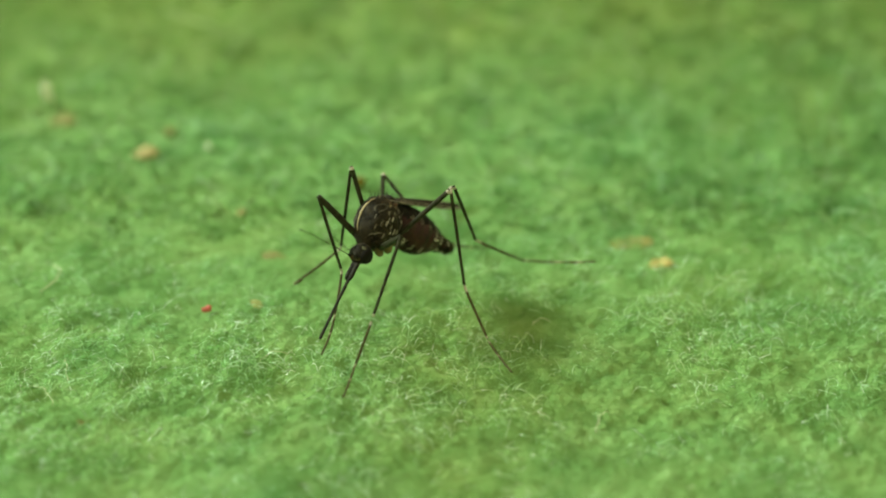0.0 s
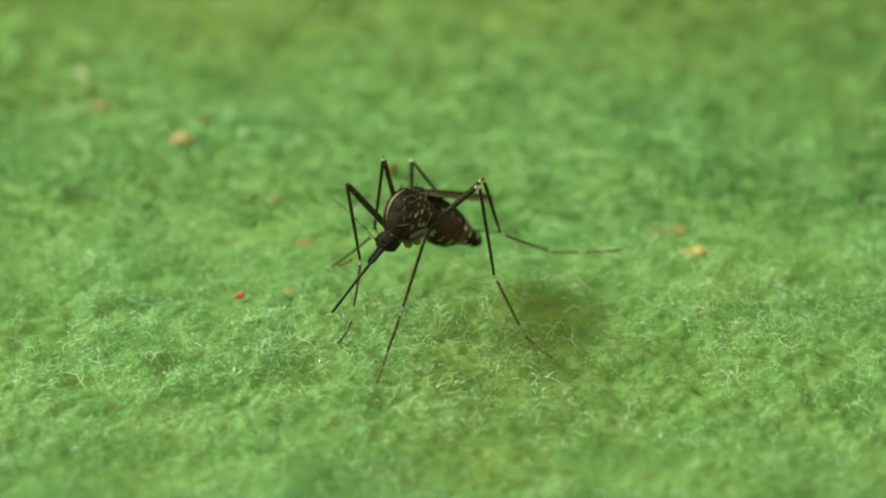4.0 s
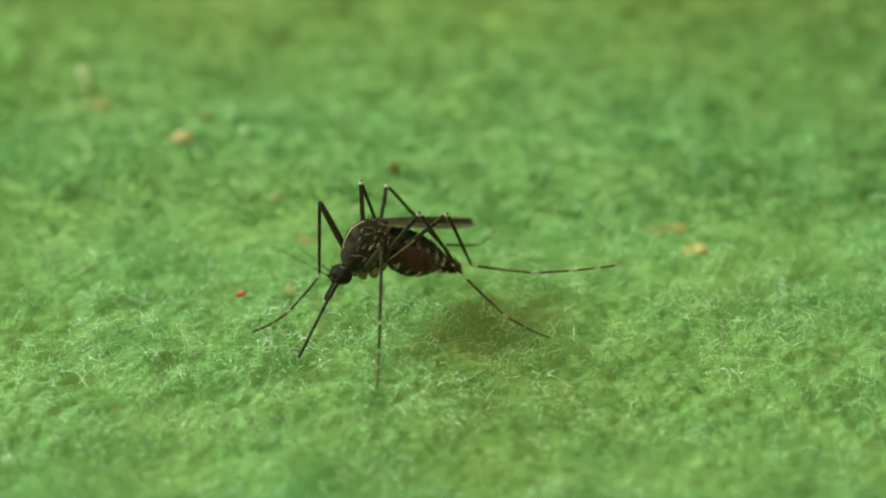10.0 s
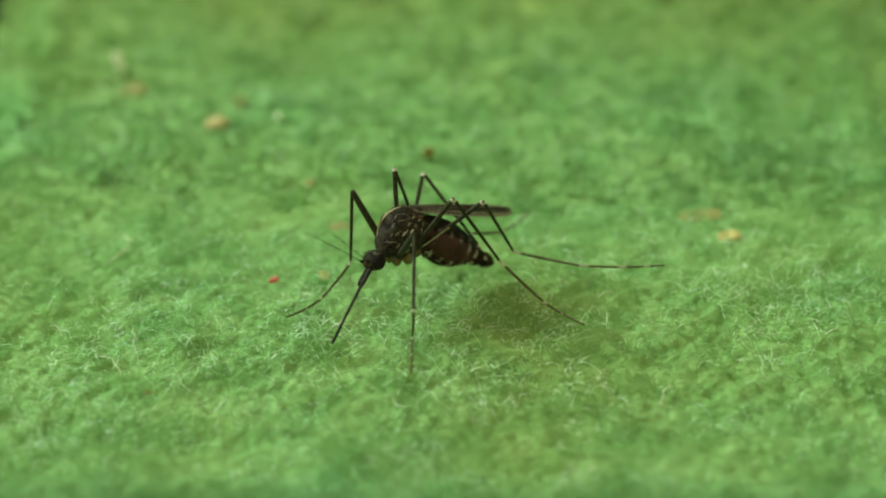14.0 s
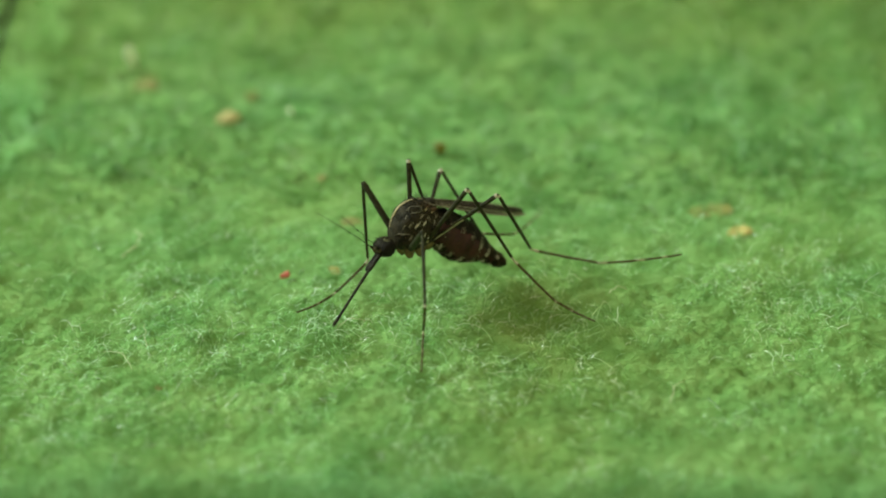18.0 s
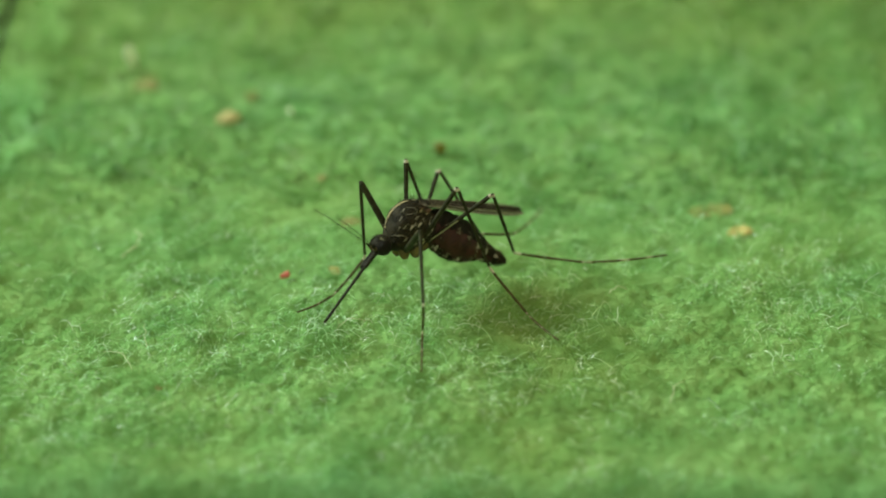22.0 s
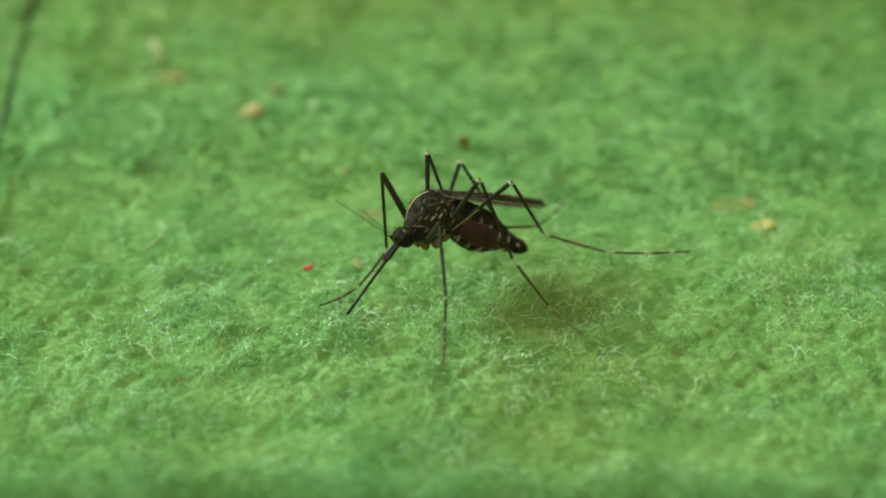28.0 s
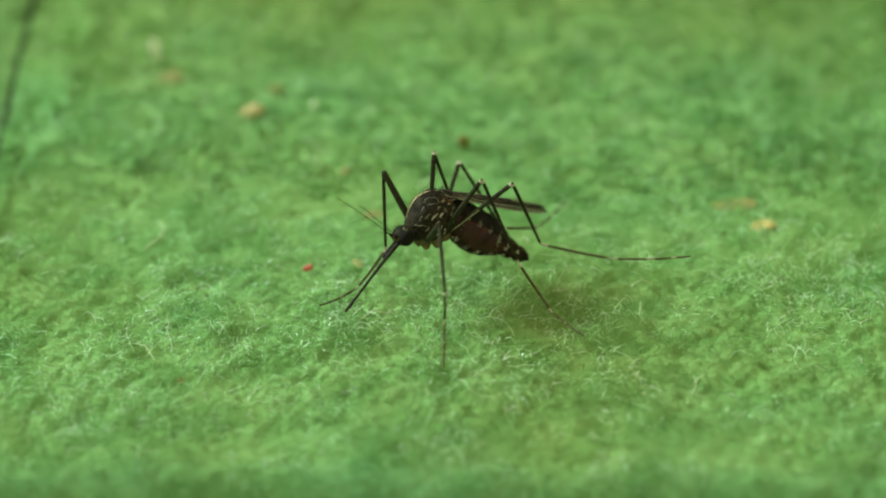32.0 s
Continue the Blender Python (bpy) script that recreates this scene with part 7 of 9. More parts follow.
    walk(LEGS["MR"][3], [
        (0, pose(-0.000869, -0.001715, 0.002076, -13.28, 59.84, -25.53)),
        (0.5, pose(-0.000910, -0.001700, 0.002049, -12.86, 59.10, -25.32)),
        (1, pose(-0.000940, -0.001836, 0.001946, -7.31, 58.93, -19.85)),
        (2, pose(-0.000825, -0.001751, 0.002097, -13.60, 60.69, -26.16)),
        (2.5, pose(-0.000805, -0.001783, 0.002091, -13.30, 61.24, -25.86)),
        (3, pose(-0.000822, -0.001732, 0.002110, -15.49, 60.60, -28.17)),
        (3.5, pose(-0.000803, -0.001764, 0.002103, -15.24, 61.13, -27.92)),
        (5.5, pose(-0.000821, 0.002348, 0.001508, 79.36, 36.96, 91.51)),
        (6, pose(-0.000813, 0.002470, 0.001234, 65.43, 2.30, 97.27)),
        (6.5, pose(-0.000669, 0.002799, 0.000770, 66.66, 17.62, 91.99)),
        (7, pose(-0.000609, 0.002763, 0.000936, 67.67, 15.18, 93.16)),
        (7.5, pose(-0.000608, 0.002575, 0.001136, 63.92, -2.75, 97.75)),
        (8, pose(-0.000565, 0.002749, 0.001022, 67.79, 11.28, 93.82)),
        (8.5, pose(-0.000562, 0.002794, 0.001012, 68.91, 14.48, 93.64)),
        (9, pose(-0.000363, 0.003050, 0.000733, 74.41, 35.19, 90.00)),
        (9.5, pose(-0.000277, 0.003106, 0.000581, 73.54, 42.23, 87.28)),
        (10, pose(-0.000265, 0.003001, 0.000729, 70.60, 36.62, 86.68)),
        (10.5, pose(-0.000307, 0.002909, 0.000872, 70.34, 32.89, 87.45)),
        (11, pose(-0.000191, 0.003011, 0.000725, 71.20, 42.17, 84.84)),
        (11.5, pose(-0.000264, 0.002978, 0.000762, 70.62, 41.28, 84.74)),
        (12, pose(-0.000298, 0.002967, 0.000759, 70.19, 42.02, 84.19)),
        (12.5, pose(-0.000323, 0.002924, 0.000837, 70.50, 41.22, 84.63)),
        (13, pose(-0.000377, 0.002816, 0.000979, 70.11, 36.07, 85.88)),
        (13.5, pose(-0.000389, 0.002785, 0.001029, 70.29, 35.06, 86.23)),
        (14, pose(-0.000402, 0.002719, 0.001121, 70.41, 33.82, 86.59)),
        (14.5, pose(-0.000400, 0.003008, 0.000504, 67.02, 51.06, 78.99)),
        (16.5, pose(-0.000232, 0.003165, 0.000296, 68.93, 63.50, 75.91)),
        (17, pose(-0.000430, 0.002839, 0.000897, 69.87, 40.04, 85.18)),
        (17.5, pose(-0.000439, 0.002793, 0.000954, 69.52, 36.89, 85.85)),
        (18, pose(-0.000431, 0.002764, 0.001044, 70.40, 36.05, 86.68)),
        (18.5, pose(-0.000372, 0.002835, 0.000945, 70.22, 40.02, 85.09)),
        (19, pose(-0.000370, 0.002818, 0.001023, 71.19, 39.41, 85.84)),
        (19.5, pose(-0.000356, 0.002881, 0.000954, 71.95, 42.40, 85.36)),
        (20, pose(-0.000330, 0.003031, 0.000683, 72.00, 49.52, 83.16)),
        (21, pose(-0.000154, 0.003229, 0.000133, 67.48, 65.64, 73.99)),
        (21.5, pose(-0.000312, 0.003034, 0.000607, 69.36, 48.18, 81.79)),
        (22, pose(-0.000185, 0.003183, 0.000262, 67.67, 60.14, 75.96)),
        (22.5, pose(-0.000351, 0.002985, 0.000726, 70.00, 43.94, 83.70)),
        (23, pose(-0.000335, 0.002979, 0.000735, 69.69, 43.27, 83.52)),
        (23.5, pose(-0.000365, 0.002972, 0.000737, 69.59, 41.93, 83.97)),
        (24, pose(-0.000329, 0.003010, 0.000650, 68.43, 42.52, 82.67)),
        (24.5, pose(-0.000328, 0.002997, 0.000667, 68.20, 41.38, 82.79)),
        (25, pose(-0.000301, 0.003038, 0.000609, 68.30, 44.70, 81.73)),
        (25.5, pose(-0.000397, 0.002947, 0.000763, 68.71, 36.97, 84.85)),
        (27.5, pose(-0.000400, 0.002977, 0.000664, 67.61, 35.71, 84.49)),
        (28, pose(-0.000356, 0.003022, 0.000611, 67.87, 39.03, 83.48)),
        (28.5, pose(-0.000346, 0.003032, 0.000603, 67.92, 39.58, 83.33)),
        (29.2, pose(-0.000360, 0.003023, 0.000565, 66.89, 37.96, 83.21)),
        (30, pose(-0.000344, 0.003037, 0.000551, 66.98, 38.69, 83.02)),
        (30.5, pose(-0.000317, 0.003067, 0.000470, 66.20, 40.94, 81.64)),
        (31, pose(-0.000315, 0.003054, 0.000445, 65.16, 39.62, 81.24)),
        (31.5, pose(-0.000270, 0.003136, 0.000385, 67.01, 46.24, 80.25)),
        (31.8, pose(-0.000326, 0.003001, 0.000454, 63.82, 35.01, 82.38)),
        (32, pose(-0.000367, 0.002922, 0.000436, 61.01, 27.00, 83.26))])
    walk(LEGS["ML"][0], [
        (0, pose(0.000020, 0.000240, -0.000700, 12.80, -33.89, 121.35)),
        (0.5, pose(0.000020, 0.000240, -0.000700, 12.89, -33.02, 122.28)),
        (1, pose(0.000020, 0.000240, -0.000700, 11.87, -33.28, 119.01)),
        (2, pose(0.000020, 0.000240, -0.000700, 11.54, -33.62, 117.84)),
        (2.5, pose(0.000020, 0.000240, -0.000700, 10.78, -33.63, 115.68)),
        (3, pose(0.000020, 0.000240, -0.000700, 10.41, -33.05, 114.99)),
        (3.5, pose(0.000020, 0.000240, -0.000700, 9.81, -32.90, 113.43)),
        (5.5, pose(0.000020, 0.000240, -0.000700, 17.12, -39.93, 129.39)),
        (6, pose(0.000020, 0.000240, -0.000700, 14.88, -37.62, 124.61)),
        (6.5, pose(0.000020, 0.000240, -0.000700, 14.16, -37.83, 122.24)),
        (7, pose(0.000020, 0.000240, -0.000700, 15.62, -38.88, 125.64)),
        (8.5, pose(0.000020, 0.000240, -0.000700, 17.37, -40.33, 129.72)),
        (9, pose(0.000020, 0.000240, -0.000700, 19.22, -44.34, 130.16)),
        (9.5, pose(0.000020, 0.000240, -0.000700, 18.21, -45.53, 125.19)),
        (10, pose(0.000020, 0.000240, -0.000700, 15.66, -45.67, 118.48)),
        (10.5, pose(0.000020, 0.000240, -0.000700, 14.88, -45.47, 116.90)),
        (11, pose(0.000020, 0.000240, -0.000700, 17.29, -47.95, 119.61)),
        (11.5, pose(0.000020, 0.000240, -0.000700, 16.09, -46.37, 118.71)),
        (12, pose(0.000020, 0.000240, -0.000700, 16.08, -46.06, 119.04)),
        (12.5, pose(0.000020, 0.000240, -0.000700, 15.24, -44.81, 118.39)),
        (13, pose(0.000020, 0.000240, -0.000700, 15.08, -45.11, 117.71)),
        (13.5, pose(0.000020, 0.000240, -0.000700, 15.82, -45.34, 119.21)),
        (14, pose(0.000020, 0.000240, -0.000700, 16.30, -45.85, 119.79)),
        (14.5, pose(0.000020, 0.000240, -0.000700, 18.97, -42.75, 131.89)),
        (16.5, pose(0.000020, 0.000240, -0.000700, 18.95, -43.82, 130.08)),
        (17, pose(0.000020, 0.000240, -0.000700, 18.77, -45.26, 127.23)),
        (17.8, pose(0.000020, 0.000240, -0.000700, 18.30, -45.91, 124.89)),
        (18, pose(0.000020, 0.000240, -0.000700, 18.29, -46.19, 124.48)),
        (19, pose(0.000020, 0.000240, -0.000700, 18.90, -46.76, 125.35)),
        (19.5, pose(0.000020, 0.000240, -0.000700, 19.71, -45.90, 129.16)),
        (20, pose(0.000020, 0.000240, -0.000700, 17.74, -49.19, 119.03)),
        (20.5, pose(0.000020, 0.000240, -0.000700, 19.75, -50.52, 121.68)),
        (21, pose(0.000020, 0.000240, -0.000700, 20.26, -50.57, 122.81)),
        (21.5, pose(0.000020, 0.000240, -0.000700, 19.32, -50.04, 121.43)),
        (23, pose(0.000020, 0.000240, -0.000700, 18.99, -49.80, 121.02)),
        (23.5, pose(0.000020, 0.000240, -0.000700, 18.18, -49.26, 119.93)),
        (24, pose(0.000020, 0.000240, -0.000700, 18.95, -49.29, 121.66)),
        (25, pose(0.000020, 0.000240, -0.000700, 19.67, -49.94, 122.40)),
        (25.5, pose(0.000020, 0.000240, -0.000700, 18.85, -49.38, 121.29)),
        (27.5, pose(0.000020, 0.000240, -0.000700, 18.74, -48.73, 121.98)),
        (28, pose(0.000020, 0.000240, -0.000700, 19.40, -49.11, 123.04)),
        (28.5, pose(0.000020, 0.000240, -0.000700, 19.58, -49.17, 123.39)),
        (29, pose(0.000020, 0.000240, -0.000700, 19.02, -48.78, 122.59)),
        (29.5, pose(0.000020, 0.000240, -0.000700, 19.20, -48.85, 122.94)),
        (30, pose(0.000020, 0.000240, -0.000700, 18.63, -48.48, 122.07)),
        (30.5, pose(0.000020, 0.000240, -0.000700, 19.55, -48.98, 123.65)),
        (31, pose(0.000020, 0.000240, -0.000700, 19.73, -49.04, 124.01)),
        (31.8, pose(0.000020, 0.000240, -0.000700, 18.96, -48.06, 123.54)),
        (32, pose(0.000020, 0.000240, -0.000700, 18.72, -47.89, 123.17))])
    walk(LEGS["ML"][1], [
        (0, pose(0.002458, 0, 0, -81.81, 49.04, -151.27)),
        (0.5, pose(0.002458, 0, 0, -79.14, 48.97, -150.65)),
        (1, pose(0.002459, 0, 0, -88.77, 50.61, -156.30)),
        (1.5, pose(0.002463, 0, 0, -92.27, 51.01, -158.26)),
        (2, pose(0.002462, 0, 0, -93.99, 51.52, -158.56)),
        (2.5, pose(0.002467, 0, 0, -101.15, 52.03, -162.99)),
        (3, pose(0.002472, 0, 0, -103.15, 52.48, -164.48)),
        (3.5, pose(0.002473, 0, 0, -108.06, 52.95, -166.82)),
        (5.5, pose(0.002477, 0, 0, -122.07, 59.19, -166.68)),
        (6, pose(0.002450, 0, 0, -156.95, 62.18, 175.86)),
        (6.5, pose(0.002446, 0, 0, -170.70, 62.45, 169.56)),
        (7, pose(0.002447, 0, 0, -153.61, 62.81, 178.47)),
        (7.5, pose(0.002450, 0, 0, -147.44, 63.22, -177.55)),
        (8, pose(0.002452, 0, 0, -145.38, 63.58, -176.37)),
        (8.5, pose(0.002450, 0, 0, -138.65, 63.79, -172.05)),
        (9, pose(0.002421, 0, 0, 163.37, 58.23, 159.75)),
        (9.5, pose(0.002422, 0, 0, 151.53, 55.53, 154.47)),
        (10, pose(0.002422, 0, 0, 135.68, 50.40, 148.39)),
        (10.5, pose(0.002427, 0, 0, 130.95, 48.18, 147.54)),
        (11, pose(0.002432, 0, 0, 143.36, 50.74, 151.54)),
        (11.5, pose(0.002432, 0, 0, 136.18, 49.58, 149.15)),
        (12, pose(0.002432, 0, 0, 137.46, 49.74, 149.92)),
        (12.5, pose(0.002422, 0, 0, 136.95, 50.82, 149.02)),
        (13, pose(0.002413, 0, 0, 143.71, 52.83, 150.55)),
        (13.5, pose(0.002413, 0, 0, 143.04, 53.61, 149.97)),
        (14, pose(0.002416, 0, 0, 141.24, 53.48, 149.12)),
        (14.5, pose(0.002421, 0, 0, 169.77, 60.61, 162.05)),
        (16.5, pose(0.002409, 0, 0, 169.88, 59.92, 162.13)),
        (17, pose(0.002406, 0, 0, 172.48, 58.98, 163.33)),
        (17.5, pose(0.002405, 0, 0, 169.23, 58.33, 161.73)),
        (18, pose(0.002407, 0, 0, 168.53, 57.41, 161.53)),
        (18.5, pose(0.002406, 0, 0, 167.94, 57.98, 161.20)),
        (19, pose(0.002407, 0, 0, 169.21, 58.10, 161.85)),
        (19.5, pose(0.002404, 0, 0, 177.29, 59.90, 165.81)),
        (20, pose(0.002432, 0, 0, -168.06, 45.39, 170.78)),
        (20.5, pose(0.002432, 0, 0, -154.60, 46.14, 175.83)),
        (21, pose(0.002433, 0, 0, -151.27, 46.52, 177.11)),
        (21.5, pose(0.002432, 0, 0, -157.21, 46.95, 175.07)),
        (22, pose(0.002432, 0, 0, -159.39, 46.90, 174.25)),
        (22.5, pose(0.002431, 0, 0, -158.55, 47.22, 174.65)),
        (23.5, pose(0.002432, 0, 0, -167.92, 47.50, 171.29)),
        (24, pose(0.002435, 0, 0, -165.89, 48.32, 172.15)),
        (24.5, pose(0.002433, 0, 0, -165.19, 48.31, 172.36)),
        (25, pose(0.002431, 0, 0, -159.44, 48.03, 174.58)),
        (27.5, pose(0.002427, 0, 0, -156.59, 48.95, 175.55)),
        (28, pose(0.002428, 0, 0, -153.18, 48.92, 176.91)),
        (28.5, pose(0.002427, 0, 0, -151.98, 49.32, 177.59)),
        (29, pose(0.002425, 0, 0, -153.89, 49.71, 176.94)),
        (29.5, pose(0.002424, 0, 0, -152.70, 50.11, 177.62)),
        (30, pose(0.002423, 0, 0, -157.15, 50.42, 175.87)),
        (30.5, pose(0.002422, 0, 0, -150.24, 50.89, 179.09)),
        (31, pose(0.002420, 0, 0, -148.95, 51.27, 179.87)),
        (32, pose(0.002419, 0, 0, -153.60, 51.65, 177.54))])
    walk(LEGS["ML"][2], [
        (0, pose(0.000849, -0.000882, -0.002113, -47.49, 32.04, -97.18)),
        (0.5, pose(0.000857, -0.000900, -0.002111, -46.22, 33.10, -96.19)),
        (1, pose(0.000831, -0.000715, -0.002165, -48.14, 37.12, -94.99)),
        (1.5, pose(0.000828, -0.000652, -0.002175, -48.98, 38.16, -95.11)),
        (2, pose(0.000841, -0.000637, -0.002191, -49.44, 38.22, -95.65)),
        (2.5, pose(0.000823, -0.000503, -0.002203, -50.58, 41.17, -94.72)),
        (3.5, pose(0.000838, -0.000383, -0.002225, -50.26, 44.00, -92.21)),
        (5.5, pose(0.001081, -0.000330, -0.002405, -48.41, 39.05, -90.64)),
        (6, pose(0.001137, 0.000095, -0.002495, -46.82, 55.76, -80.63)),
        (6.5, pose(0.001161, 0.000237, -0.002504, -49.48, 58.86, -81.97)),
        (7, pose(0.001158, 0.000034, -0.002511, -46.71, 55.62, -79.65)),
        (7.5, pose(0.001180, -0.000054, -0.002517, -43.57, 55.00, -74.79)),
        (8, pose(0.001200, -0.000079, -0.002525, -46.20, 53.26, -80.04)),
        (8.5, pose(0.001216, -0.000172, -0.002530, -48.34, 53.33, -83.29)),
        (9, pose(0.001013, 0.000519, -0.002423, -49.25, 43.42, -84.40)),
        (9.5, pose(0.000967, 0.000695, -0.002348, -52.06, 49.72, -83.19)),
        (10, pose(0.000876, 0.000952, -0.002194, -48.66, 59.05, -73.44)),
        (10.5, pose(0.000826, 0.001018, -0.002120, -48.00, 62.13, -71.56)),
        (11, pose(0.000852, 0.000857, -0.002199, -54.03, 57.86, -79.49)),
        (11.5, pose(0.000851, 0.000944, -0.002162, -51.98, 61.34, -76.65)),
        (12, pose(0.000843, 0.000920, -0.002167, -51.55, 62.64, -75.99)),
        (12.5, pose(0.000880, 0.000926, -0.002208, -45.79, 62.03, -69.53)),
        (13, pose(0.000910, 0.000849, -0.002276, -42.64, 59.24, -65.80)),
        (13.5, pose(0.000947, 0.000848, -0.002299, -48.22, 62.98, -72.20)),
        (14, pose(0.000958, 0.000872, -0.002293, -53.90, 65.61, -78.18)),
        (14.5, pose(0.001091, 0.000431, -0.002483, -47.23, 52.44, -80.20)),
        (16.5, pose(0.001046, 0.000440, -0.002473, -47.97, 51.03, -80.08)),
        (17, pose(0.000994, 0.000423, -0.002452, -53.85, 57.40, -83.76)),
        (17.5, pose(0.000977, 0.000471, -0.002437, -55.14, 59.47, -83.89)),
        (18, pose(0.000946, 0.000488, -0.002411, -60.16, 62.77, -88.08)),
        (18.5, pose(0.000970, 0.000489, -0.002426, -59.22, 60.61, -87.85)),
        (19, pose(0.000970, 0.000471, -0.002429, -60.28, 60.23, -89.31)),
        (19.5, pose(0.001012, 0.000352, -0.002477, -54.49, 53.27, -86.62)),
        (20, pose(0.000464, 0.000319, -0.002021, -66.93, 58.63, -94.95)),
        (20.5, pose(0.000471, 0.000143, -0.002046, -67.20, 54.59, -97.07)),
        (21, pose(0.000483, 0.000098, -0.002059, -65.62, 52.76, -96.15)),
        (21.5, pose(0.000501, 0.000166, -0.002074, -65.67, 54.87, -95.16)),
        (22, pose(0.000503, 0.000194, -0.002072, -64.64, 54.44, -93.96)),
        (22.5, pose(0.000512, 0.000180, -0.002083, -65.63, 54.63, -95.31)),
        (23, pose(0.000523, 0.000238, -0.002084, -65.04, 53.88, -94.82)),
        (23.5, pose(0.000537, 0.000290, -0.002092, -65.92, 55.64, -95.27)),
        (24, pose(0.000567, 0.000257, -0.002118, -64.26, 52.41, -95.12)),
        (24.5, pose(0.000563, 0.000251, -0.002118, -63.54, 51.88, -94.53)),
        (25, pose(0.000541, 0.000179, -0.002111, -64.49, 51.13, -95.74)),
        (25.5, pose(0.000535, 0.000185, -0.002112, -65.74, 54.00, -96.20)),
        (27.5, pose(0.000566, 0.000145, -0.002144, -63.73, 53.86, -94.32)),
        (28.5, pose(0.000576, 0.000078, -0.002156, -62.69, 50.93, -94.35)),
        (29, pose(0.000588, 0.000098, -0.002170, -63.06, 52.11, -94.39)),
        (29.5, pose(0.000600, 0.000076, -0.002184, -62.83, 51.13, -94.60)),
        (30, pose(0.000614, 0.000131, -0.002194, -62.41, 51.69, -93.72)),
        (30.5, pose(0.000625, 0.000029, -0.002210, -62.33, 49.11, -95.00)),
        (31, pose(0.000638, 0.000004, -0.002223, -62.06, 48.07, -95.19)),
        (31.5, pose(0.000658, 0.000043, -0.002238, -60.22, 47.27, -93.50)),
        (32, pose(0.000651, 0.000076, -0.002236, -60.29, 48.33, -93.14))])
